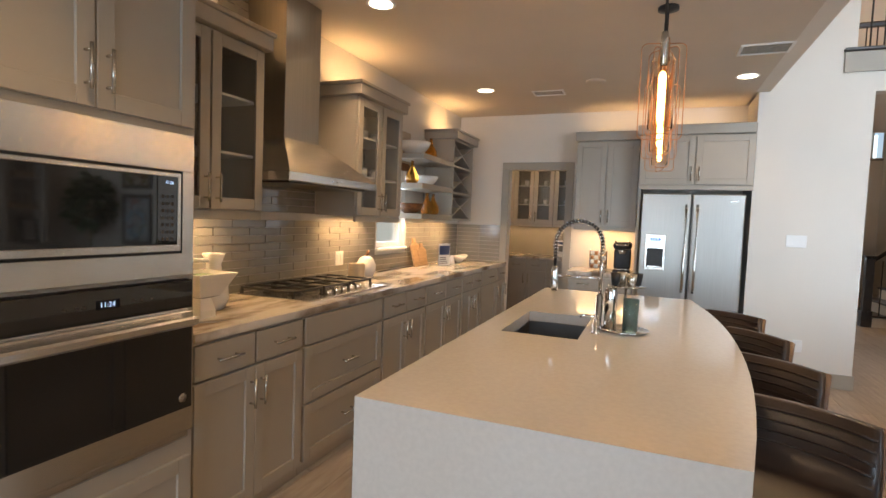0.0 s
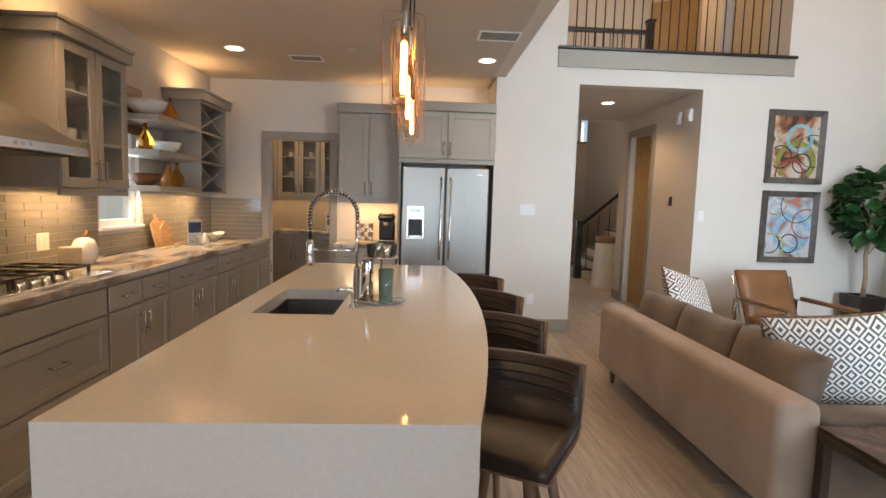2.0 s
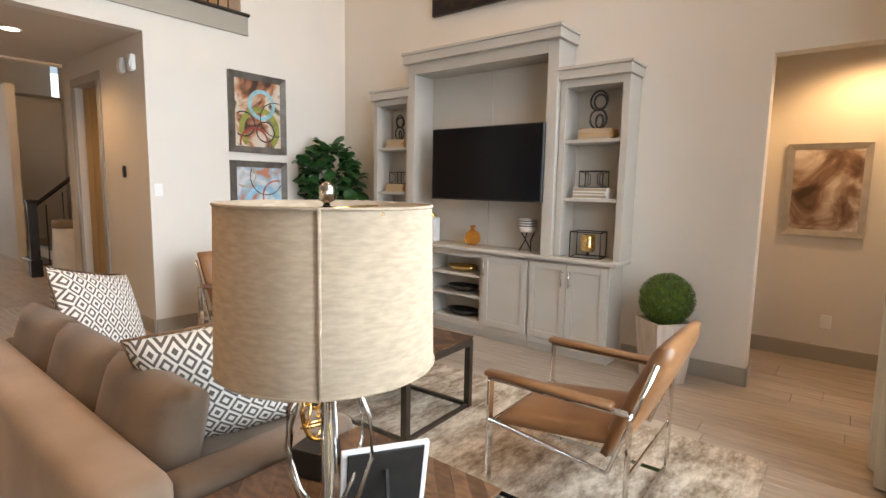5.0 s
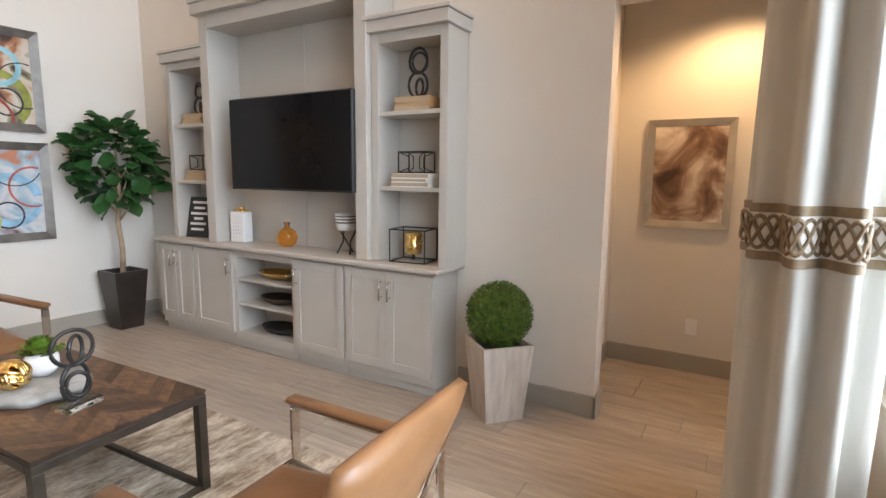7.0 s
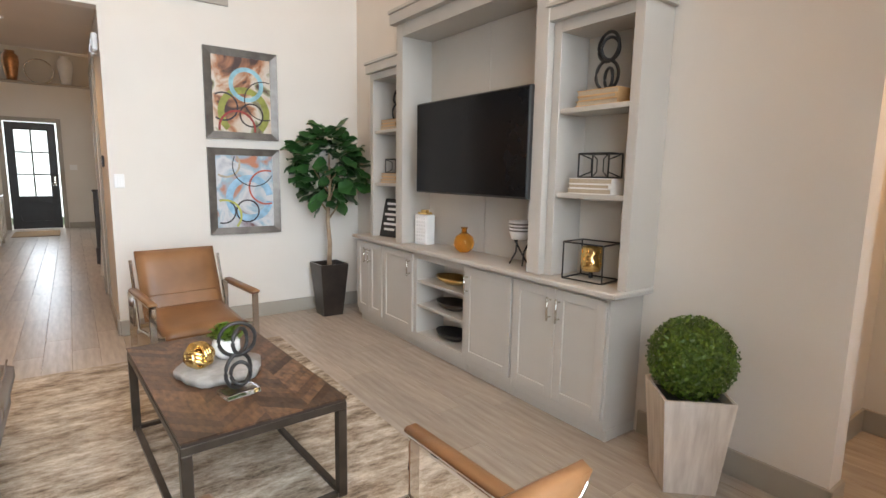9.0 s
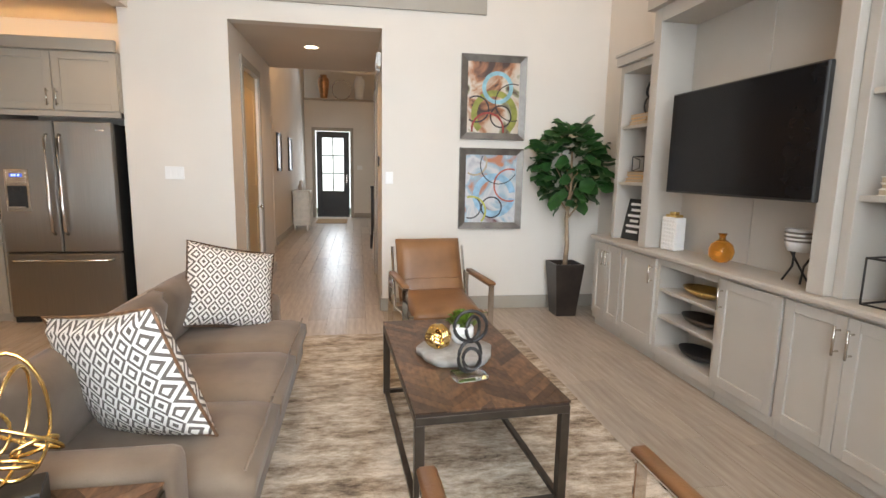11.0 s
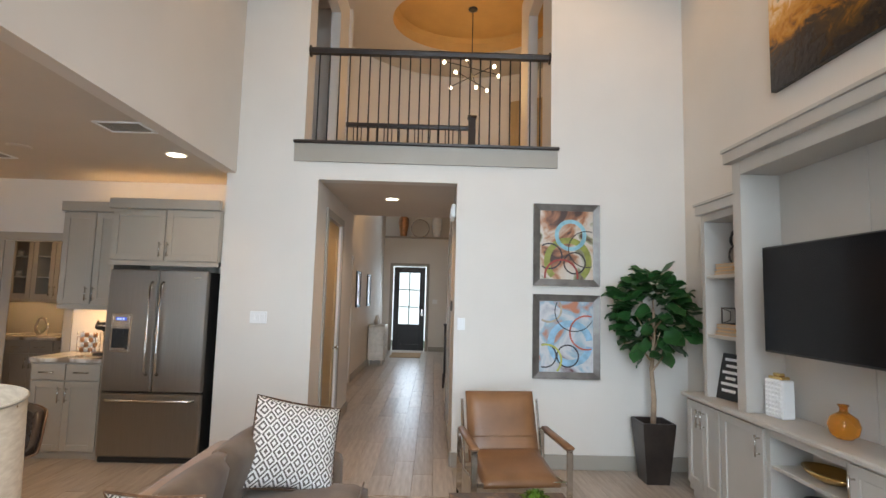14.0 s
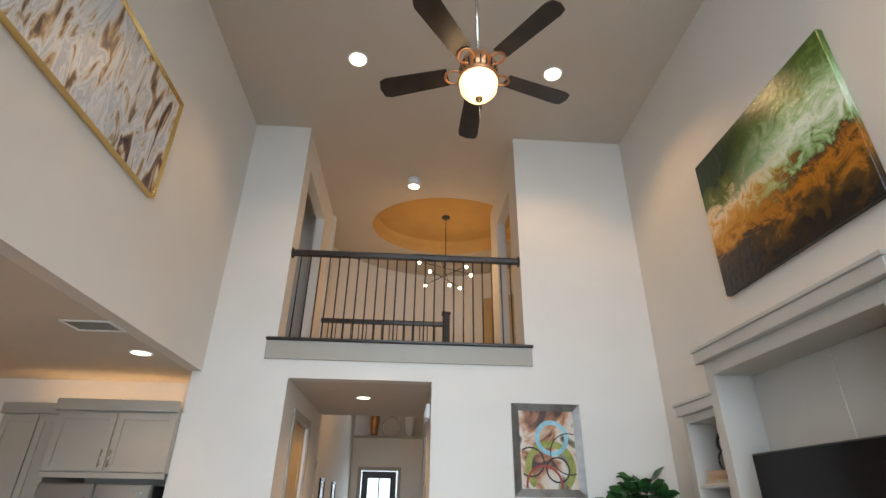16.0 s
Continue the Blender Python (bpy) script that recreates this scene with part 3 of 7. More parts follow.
def pull(parent, x, z, length, upright, m=M_NICKEL, y=-0.02):
    """Bar pull on two posts."""
    bm = bmesh.new()
    h = length / 2
    a, c = ((x, y - 0.032, z - h), (x, y - 0.032, z + h)) if upright else ((x - h, y - 0.032, z), (x + h, y - 0.032, z))
    add_tube(bm, [a, c], 0.0062, 8)
    for s in (-0.72, 0.72):
        q = (x, y - 0.032, z + s * h) if upright else (x + s * h, y - 0.032, z)
        add_tube(bm, [q, (q[0], y + 0.004, q[2])], 0.005, 6)
    return part("handle", bm, m, parent, "satin nickel bar handle", True)


def front(parent, kind, x0, x1, z0, z1, m, handle="", flat=False):
    """One door or drawer front with its handle."""
    bm = bx(x0, x1, -0.02, 0, z0, z1, 0.003) if flat else add_shaker(bmesh.new(), x0, x1, z0, z1)
    d = part(kind, bm, m, parent)
    if not flat:
        shaker_rails(d, m, x0, x1, z0, z1)
    w = x1 - x0
    if handle == "bar":
        pull(d, (x0 + x1) / 2, (z0 + z1) / 2, min(0.14, w * 0.42), False)
    elif handle:
        x = x1 - 0.032 if "r" in handle else x0 + 0.032
        z = z1 - 0.12 if "t" in handle else z0 + 0.12
        pull(d, x, z, 0.14, True)
    return d


def base_unit(where, w, layout, label, m=M_CAB, depth=0.62, h=0.885, group=""):
    """Base cabinet with drawers over doors; layout: 'dd' two drawers two doors, '3' drawer stack, 'd' one drawer two doors."""
    c = thing("base_cabinet", label, "cabinet", where, group)
    box("body", 0.001, w - 0.001, 0, depth, 0.055, h, m, c, 0.002)
    box("plinth", 0.001, w - 0.001, 0.012, depth, 0, 0.054, m, c, 0.002)
    g = 0.012
    zt, zd = h - 0.015, h - 0.175
    if layout == "3":
        front(c, "drawer_front", g, w - g, zd + 0.012, zt, m, flat=True)
        mid = (zd + 0.075) / 2
        front(c, "drawer_front", g, w - g, mid + 0.008, zd, m, "bar")
        front(c, "drawer_front", g, w - g, 0.075, mid - 0.004, m, "bar")
    elif layout == "1":
        front(c, "drawer_front", g, w - g, zd + 0.012, zt, m, "bar", True)
        front(c, "door", g, w - g, 0.075, zd, m, "tr")
    else:
        hw = w / 2
        front(c, "drawer_front", g, hw - 0.006, zd + 0.012, zt, m, "bar", True)
        front(c, "drawer_front", hw + 0.006, w - g, zd + 0.012, zt, m, "bar", True)
        front(c, "door", g, hw - 0.002, 0.075, zd, m, "tr")
        front(c, "door", hw + 0.002, w - g, 0.075, zd, m, "tl")
    return c


def add_crown(bm, x0, x1, depth, z, over=0.03, h=0.10):
    """A plain crown with a stepped top round front and sides."""
    add_box(bm, x0 - over, x1 + over, -over - 0.02, depth, z, z + h * 0.75, 0.004)
    add_box(bm, x0 - over - 0.012, x1 + over + 0.012, -over - 0.032, depth, z + h * 0.75 + 0.0005, z + h, 0.004)
    return bm


def upper_unit(where, w, z0, z1, depth, label, doors=2, glass=False, crown=True, m=M_CAB, handle_z="b", group=""):
    c = thing("wall_cabinet", label, "cabinet", where, group)
    if glass:
        for b in ((0, 0.018, 0, depth, z0, z1), (w - 0.018, w, 0, depth, z0, z1), (0.018, w - 0.018, 0, depth, z0, z0 + 0.018), (0.018, w - 0.018, 0, depth, z1 - 0.018, z1), (0.018, w - 0.018, depth - 0.01, depth, z0 + 0.018, z1 - 0.018)):
            box("carcass_panel", *b, m, c, 0)
        for k in (1, 2):
            z = z0 + (z1 - z0) * k / 3
            box("shelf", 0.019, w - 0.019, 0.02, depth - 0.012, z, z + 0.012, M_WPLAST, c, 0)
            for i in range(3):
                x = w * (0.25 + 0.25 * i)
                lathe("mug", [(0.0, z + 0.013), (0.032, z + 0.013), (0.038, z + 0.07), (0.036, z + 0.095), (0.031, z + 0.09), (0.028, z + 0.02), (0, z + 0.02)], M_WHITE, c, 12, "white mug", x, depth * 0.45)
    else:
        box("body", 0, w, 0, depth, z0, z1, m, c, 0.002)
    box("light_rail", 0.002, w - 0.002, -0.012, 0.012, z0 - 0.045, z0 - 0.001, m, c, 0.003)
    dw = w / doors
    for i in range(doors):
        x0, x1 = i * dw + 0.006, (i + 1) * dw - 0.006
        if glass:
            d = box("door", x0 + 0.056, x1 - 0.056, -0.012, -0.008, z0 + 0.064, z1 - 0.068, M_TOPGL, c, 0, "glazed shaker door")
            d.visible_shadow = False
        else:
            d = part("door", add_shaker(bmesh.new(), x0, x1, z0 + 0.008, z1 - 0.012), m, c)
        shaker_rails(d, m, x0, x1, z0 + 0.008, z1 - 0.012)
        left = (doors == 2 and i == 1) or doors == 1
        pull(d, x0 + 0.03 if left else x1 - 0.03, z0 + 0.11, 0.14, True)
    if crown:
        part("crown", add_crown(bmesh.new(), 0, w, depth, z1), m, c)
    return c


FRONT = 1.075


def west(y, x=FRONT):
    return pose(x, y, 0, 0, 0, 90)


W_D = FRONT - KW - 0.004
ys = (2.515, 3.24, 4.11, 4.84, 5.72, 6.32, 6.95)
for a, c, lay in zip(ys, ys[1:], ("dd", "3", "dd", "dd", "dd", "1")):
    base_unit(west(a), c - a, lay, "greige painted shaker base cabinet under the granite worktop" if lay != "3" else "greige drawer base under the gas cooktop", depth=W_D, group="kitchen base cabinets")
base_unit(west(6.95), PW - 6.95 - 0.004, "1", "narrow greige shaker base cabinet beside the end wall", depth=W_D, group="kitchen base cabinets")


def worktop(name, poly, z0, z1, m, label, holes=None):
    bm = prism(bmesh.new(), poly, z0, z1)
    bmesh.ops.bevel(bm, geom=[e for e in bm.edges if abs(e.verts[0].co.z - e.verts[1].co.z) < 1e-6], offset=0.004, segments=2, affect="EDGES")
    return tagged(part(name, bm, m), label, "worktop")


worktop("granite_worktop", [(KW + 0.012, 2.52), (1.105, 2.52), (1.105, PW - 0.004), (KW + 0.012, PW - 0.004)], 0.887, 0.925, M_GRANITE, "polished beige veined granite worktop on the base cabinets")

# upper cabinets
upper_unit(west(2.52, 0.77), 0.73, 1.43, 2.30, 0.34, "greige wall cabinet with two glazed doors", glass=True, group="glass wall cabinets")
upper_unit(west(4.22, 0.77), 0.70, 1.43, 2.30, 0.34, "greige wall cabinet with two glazed doors beside the hood", glass=True, group="glass wall cabinets")


def shelf_rack():
    c = thing("shelf_rack", "greige open wall shelves with a lattice wine rack", "shelf", west(5.40, 0.77))
    w = 1.42
    for z in (1.43, 1.72, 2.00):
        box("shelf", 0, 0.78, 0.0, 0.34, z - 0.005, z + 0.045, M_CAB, c, 0.003)
    for b in ((0.78, 0.80, 0, 0.34, 1.42, 2.30), (w - 0.02, w, 0, 0.34, 1.42, 2.30), (0.80, w - 0.02, 0, 0.34, 1.42, 1.44), (0.80, w - 0.02, 0, 0.34, 2.28, 2.30), (0.80, w - 0.02, 0, 0.34, 1.715, 1.735), (0.80, w - 0.02, 0, 0.34, 2.0, 2.02), (0.80, w - 0.02, 0.33, 0.34, 1.44, 2.28)):
        box("rack_panel", *b, M_CAB, c, 0)
    for z in (1.44, 1.735, 2.02):
        for s in (0, 1):
            bm = add_box(bmesh.new(), -0.31, 0.31, 0.02, 0.32, -0.006, 0.006)
            bmesh.ops.rotate(bm, verts=bm.verts, cent=(0, 0, 0), matrix=Matrix.Rotation(radians(22 if s else -22), 3, "Y"))
            bmesh.ops.translate(bm, verts=bm.verts, vec=(1.10, 0, z + 0.13))
            part("lattice_slat", bm, M_CAB, c)
    part("crown", add_crown(bmesh.new(), 0.78, w, 0.34, 2.30), M_CAB, c)


shelf_rack()


# range hood
def range_hood():
    h = thing("range_hood", "brushed stainless chimney range hood on the tiled wall", "range hood", west(3.27, 0.95))
    bm = bmesh.new()
    w, d = 0.93, 0.95 - KW - 0.014
    a = [bm.verts.new(v) for v in ((0, 0, 1.66), (w, 0, 1.66), (w, d, 1.66), (0, d, 1.66))]
    c = [bm.verts.new(v) for v in ((0.22, 0.22, 1.88), (0.58, 0.22, 1.88), (0.58, d, 1.88), (0.22, d, 1.88))]
    for i in range(4):
        bm.faces.new((a[i], a[(i + 1) % 4], c[(i + 1) % 4], c[i]))
    bm.faces.new(c)
    bm.faces.new(a[::-1])
    part("canopy", bm, M_STEELH, h)
    box("rim", -0.004, w + 0.004, -0.004, d, 1.61, 1.659, M_STEELH, h, 0.003)
    box("filter", 0.06, w - 0.06, 0.05, d - 0.05, 1.600, 1.609, M_BRONZE, h, 0)
    box("chimney", 0.23, 0.57, 0.23, d, 1.881, KC - 0.004, M_STEEL, h, 0.002)
    for i in range(3):
        lathe("button", [(0, 0), (0.008, 0), (0.008, 0.006), (0, 0.006)], M_CHROME, h, 10).matrix_local = pose(0.4 + 0.05 * i, -0.004, 1.635, 90)


range_hood()


# writing
def words(name, body, size, m, parent, where):
    """A word in the built-in font, as a flat mesh in local x and z."""
    c = bpy.data.curves.new(name, "FONT")
    c.body, c.size = body, size
    tmp = bpy.data.objects.new(name, c)
    me = tmp.to_mesh().copy()
    tmp.to_mesh_clear()
    bpy.data.objects.remove(tmp)
    me.materials.clear()
    me.materials.append(m)
    ob = new(name, me)
    ob.parent = parent
    ob.matrix_local = where
    return ob


# oven tower
def oven_tower():
    t = thing("oven_tower", "greige tall cabinet housing a microwave and wall oven", "cabinet", west(1.715, 1.10))
    w, d = 0.795, 1.10 - KW - 0.005
    for b in ((0, 0.02, 0, d, 0, 2.62), (w - 0.02, w, 0, d, 0, 2.62), (0.02, w - 0.02, 0, d, 0, 0.52), (0.02, w - 0.02, 0, d, 1.16, 1.19), (0.02, w - 0.02, 0, d, 1.69, 2.62), (0.02, w - 0.02, d - 0.02, d, 0.52, 1.69)):
        box("carcass_panel", *b, M_CAB, t, 0)
    front(t, "door", 0.02, w / 2 - 0.003, 1.74, 2.59, M_CAB, "br")
    front(t, "door", w / 2 + 0.003, w - 0.02, 1.74, 2.59, M_CAB, "bl")
    front(t, "drawer_front", 0.02, w - 0.02, 0.08, 0.45, M_CAB)
    part("crown", add_crown(bmesh.new(), 0, w, d, 2.62, h=0.12), M_CAB, t)
    o = thing("wall_oven", "stainless wall oven with a black glass door", "oven", west(1.735, 1.10))
    box("casing", 0.004, 0.751, 0.0, 0.5, 0.524, 1.156, M_STEELH, o, 0.002)
    box("control_panel", 0.0, 0.755, -0.022, 0, 1.045, 1.155, M_BLKGLASS, o, 0.003)
    box("display", 0.375, 0.455, -0.0235, -0.022, 1.088, 1.118, M_SCREEN, o, 0)
    words("clock_digits", "11:24", 0.024, M_LCDT, o, pose(0.386, -0.0242, 1.095, 90))
    for x in (0.27, 0.31, 0.33, 0.50, 0.53, 0.57):
        box("touch_mark", x, x + 0.012, -0.0228, -0.022, 1.098, 1.106, M_BRONZE, o, 0)
    dr = box("oven_door", 0.0, 0.755, -0.03, 0, 0.56, 1.035, M_STEELH, o, 0.004)
    box("door_glass", 0.012, 0.743, -0.034, -0.0305, 0.655, 0.99, M_BLKGLASS, dr, 0.002)
    bm = bmesh.new()
    add_box(bm, 0.02, 0.735, -0.085, -0.06, 0.985, 1.02, 0.008)
    for x in (0.06, 0.68):
        add_box(bm, x, x + 0.02, -0.06, -0.03, 0.99, 1.015, 0.002)
    part("handle", bm, M_STEELH, dr, "broad stainless bar handle")
    lathe("badge", [(0, 0), (0.018, 0), (0.018, 0.002), (0, 0.002)], M_NICKEL, o, 16).matrix_local = pose(0.70, -0.0345, 0.70, 90)
    mw = thing("microwave", "built-in microwave in a stainless trim frame", "microwave", Matrix.Translation((0, 0, -0.03)) @ west(1.735, 1.10))
    bm = bmesh.new()
    for b in ((0.0, 0.755, 1.60, 1.74), (0.0, 0.755, 1.205, 1.29), (0.0, 0.05, 1.29, 1.60), (0.705, 0.755, 1.29, 1.60)):
        add_box(bm, b[0], b[1], -0.022, 0.0, b[2], b[3], 0.002)
    part("trim_frame", bm, M_STEELH, mw)
    box("casing", 0.056, 0.70, -0.012, 0.42, 1.225, 1.715, M_BLACK, mw, 0.001)
    bm = bmesh.new()
    for b in ((0.065, 0.69, 1.575, 1.59), (0.065, 0.69, 1.30, 1.325), (0.065, 0.10, 1.325, 1.575), (0.675, 0.69, 1.325, 1.575)):
        add_box(bm, b[0], b[1], -0.032, -0.012, b[2], b[3], 0.002)
    part("door_rim", bm, M_STEELH, mw)
    box("door_glass", 0.10, 0.59, -0.028, -0.012, 1.325, 1.575, M_BLKGLASS, mw, 0.001)
    box("key_panel", 0.592, 0.675, -0.028, -0.012, 1.325, 1.575, M_BLKGLASS, mw, 0.001)
    for i in range(3):
        for k in range(7):
            box("key", 0.607 + i * 0.02, 0.619 + i * 0.02, -0.0288, -0.028, 1.34 + k * 0.026, 1.352 + k * 0.026, M_BRONZE, mw, 0)
    words("clock_digits", "11:24", 0.016, M_LCDT, mw, pose(0.622, -0.0288, 1.548, 90))


oven_tower()


# cooktop
def cooktop():
    c = thing("gas_cooktop", "stainless gas cooktop with black cast iron grates", "cooktop", west(3.38, 1.02))
    w, d = 0.91, 0.53
    box("tray", 0, w, 0, d, 0.9255, 0.938, M_STEELH, c, 0.004)
    for k in range(3):
        x0 = 0.01 + k * 0.30
        bm = bmesh.new()
        x1, y0, y1 = x0 + 0.285, 0.12 if k < 3 else 0.02, d - 0.015
        for yy in (y0, (y0 + y1) / 2, y1 - 0.014):
            add_box(bm, x0, x1, yy, yy + 0.014, 0.968, 0.982, 0.002)
        for xx in (x0, x0 + 0.136, x1 - 0.014):
            add_box(bm, xx, xx + 0.014, y0, y1, 0.9685, 0.9815, 0.002)
        for xx in (x0, x1 - 0.014):
            for yy in (y0, y1 - 0.014):
                add_box(bm, xx, xx + 0.014, yy, yy + 0.014, 0.938, 0.968)
        part("grate", bm, M_BLACK, c)
    for x, y, r in ((0.15, 0.22, 0.04), (0.15, 0.42, 0.03), (0.455, 0.32, 0.055), (0.76, 0.22, 0.04), (0.76, 0.42, 0.03)):
        lathe("burner", [(0, 0.955), (r * 0.8, 0.957), (r, 0.95), (r, 0.945), (r * 1.2, 0.944), (r * 1.2, 0.938), (0, 0.938)], M_BLACK, c, 18, "", x, y)
    for i in range(5):
        lathe("knob", [(0, 0.968), (0.016, 0.968), (0.019, 0.962), (0.021, 0.938), (0, 0.938)], M_CHROME, c, 16, "chrome control knob", 0.27 + i * 0.085, 0.06)


cooktop()


# island
def island():
    isl = thing("kitchen_island", "large island with a pale quartz waterfall top", "island")
    y0, y1, x0 = 2.248, 5.12, 2.018
    n = 14
    edge = []
    for i in range(n + 1):
        f = i / n
        edge.append((3.012 + 0.16 * (1 - (2 * f - 1.12) ** 2 / 1.25), y0 + (y1 - y0) * f))
    bm = bmesh.new()
    sx0, sx1, sy0, sy1 = 2.145, 2.50, 3.34, 3.96
    z0, z1 = 0.857, 0.912
    # four strips leave the sink cut out
    prism(bm, [(x0, y0), (edge[0][0], y0)] + [p for p in edge[1:] if p[1] < sy0] + [(np.interp(sy0, [p[1] for p in edge], [p[0] for p in edge]), sy0), (x0, sy0)], z0, z1)
    prism(bm, [(x0, sy0), (sx0, sy0), (sx0, sy1), (x0, sy1)], z0, z1)
    ex = [p for p in edge if sy0 < p[1] < sy1]
    e0, e1 = (float(np.interp(v, [p[1] for p in edge], [p[0] for p in edge])) for v in (sy0, sy1))
    prism(bm, [(sx1, sy0), (e0, sy0)] + ex + [(e1, sy1), (sx1, sy1)], z0, z1)
    prism(bm, [(x0, sy1), (e1, sy1)] + [p for p in edge if p[1] > sy1] + [(x0, y1)], z0, z1)
    bmesh.ops.remove_doubles(bm, verts=bm.verts, dist=1e-4)
    dup = {}
    for f in list(bm.faces):
        k = tuple(sorted((round(v.co.x, 4), round(v.co.y, 4), round(v.co.z, 4)) for v in f.verts))
        if k in dup:
            bm.faces.remove(f)
            if dup[k].is_valid:
                bm.faces.remove(dup[k])
        else:
            dup[k] = f
    part("island_top", bm, M_QUARTZ, isl)
    box("waterfall_end", x0, edge[0][0], y0, y0 + 0.055, 0, z0, M_QUARTZ, isl, 0)
    box("waterfall_end", x0, edge[-1][0], y1 - 0.055, y1, 0, z0 - 0.001, M_QUARTZ, isl, 0.002)
    box("body", x0 + 0.03, x0 + 0.62, y0 + 0.057, y1 - 0.057, 0.05, 0.68, M_CAB, isl, 0.002)
    for b in ((x0 + 0.03, x0 + 0.62, y0 + 0.057, sy0 - 0.02), (x0 + 0.03, x0 + 0.62, sy1 + 0.02, y1 - 0.057), (x0 + 0.03, sx0 - 0.02, sy0 - 0.02, sy1 + 0.02), (sx1 + 0.02, x0 + 0.62, sy0 - 0.02, sy1 + 0.02)):
        box("carcass_panel", *b, 0.681, z0 - 0.001, M_CAB, isl, 0)
    for i in range(5):
        ya = y0 + 0.07 + i * 0.54
        d = part("door", add_shaker(bmesh.new(), ya, ya + 0.53, 0.08, 0.84), M_CAB, isl)
        shaker_rails(d, M_CAB, ya, ya + 0.53, 0.08, 0.84)
        d.matrix_local = Matrix(((0, 1, 0, x0 + 0.03), (1, 0, 0, 0), (0, 0, 1, 0), (0, 0, 0, 1)))
    ou = thing("power_outlet", "brushed steel outlet plate on the island end", "outlet")
    box("plate", 2.60, 2.70, y0 - 0.006, y0 - 0.0005, 0.60, 0.66, M_BRONZE, ou, 0.002)
    for x in (2.615, 2.665):
        box("socket", x, x + 0.02, y0 - 0.0085, y0 - 0.006, 0.615, 0.645, M_BLACK, ou, 0.001)
    s = thing("sink", "undermount stainless sink set in the island", "sink")
    bm = bmesh.new()
    for b in ((sx0 - 0.01, sx0, sy0 - 0.01, sy1 + 0.01, 0.70, 0.855), (sx1, sx1 + 0.01, sy0 - 0.01, sy1 + 0.01, 0.70, 0.855), (sx0, sx1, sy0 - 0.01, sy0, 0.70, 0.855), (sx0, sx1, sy1, sy1 + 0.01, 0.70, 0.855), (sx0 - 0.01, sx1 + 0.01, sy0 - 0.01, sy1 + 0.01, 0.688, 0.6995)):
        add_box(bm, *b, 0.002)
    part("basin", bm, M_SINK, s)
    lathe("drain", [(0, 0.703), (0.035, 0.703), (0.04, 0.70), (0.0, 0.70)], M_CHROME, s, 18, "", 2.32, 3.70)
    # spring faucet
    f = thing("spring_faucet", "tall chrome spring-neck faucet beside the sink", "faucet", pose(2.56, 3.66, 0.9125))
    lathe("base", [(0, 0), (0.032, 0), (0.032, 0.012), (0.02, 0.02), (0.02, 0.16), (0.015, 0.17), (0, 0.17)], M_CHROME, f, 18)
    tube("riser", [(0, 0, 0.17), (0, 0, 0.42)], 0.009, M_CHROME, f, 10)
    arc = [(-0.115 + 0.115 * math.cos(a), 0.0, 0.42 + 0.115 * math.sin(a)) for a in np.linspace(0, math.pi, 13)]
    tube("hose", arc + [(-0.23, 0, 0.30)], 0.0085, M_BLACK, f, 8)
    path = [Vector(p) for p in [(0, 0, 0.30), (0, 0, 0.42)] + arc[1:] + [(-0.23, 0, 0.34)]]
    dist = [0]
    for a, c in zip(path, path[1:]):
        dist.append(dist[-1] + (c - a).length)
    coil = []
    turns, steps = 34, 34 * 8
    for i in range(steps + 1):
        s_ = dist[-1] * i / steps
        x, z = np.interp(s_, dist, [p.x for p in path]), np.interp(s_, dist, [p.z for p in path])
        x2, z2 = np.interp(min(s_ + 0.004, dist[-1]), dist, [p.x for p in path]), np.interp(min(s_ + 0.004, dist[-1]), dist, [p.z for p in path])
        tx, tz = x2 - x, z2 - z
        L = math.hypot(tx, tz) or 1
        nx, nz = (tz / L, -tx / L) if L > 1e-6 and (tx or tz) else (1, 0)
        a = 2 * math.pi * turns * i / steps
        coil.append((x + nx * 0.013 * math.cos(a), 0.013 * math.sin(a), z + nz * 0.013 * math.cos(a)))
    tube("spring", coil, 0.0030, M_CHROME, f, 5)
    lathe("spray_head", [(0, 0.17), (0.016, 0.17), (0.021, 0.19), (0.019, 0.27), (0.014, 0.30), (0, 0.30)], M_CHROME, f, 16, "", -0.23, 0)
    tube("holder_arm", [(0, 0, 0.25), (-0.23, 0, 0.25)], 0.007, M_CHROME, f, 8)
    tube("lever", [(0, 0.02, 0.12), (0.0, 0.06, 0.13), (0.0, 0.13, 0.15)], 0.007, M_CHROME, f, 8)
    sp = thing("soap_pump", "small chrome soap pump beside the faucet", "soap dispenser", pose(2.56, 3.50, 0.9125))
    lathe("body", [(0, 0), (0.02, 0), (0.02, 0.008), (0.011, 0.015), (0.011, 0.07), (0, 0.07)], M_CHROME, sp, 14)
    tube("spout", [(0, 0, 0.07), (0, 0, 0.085), (-0.06, 0, 0.085), (-0.075, 0, 0.075)], 0.006, M_CHROME, sp, 8)


island()


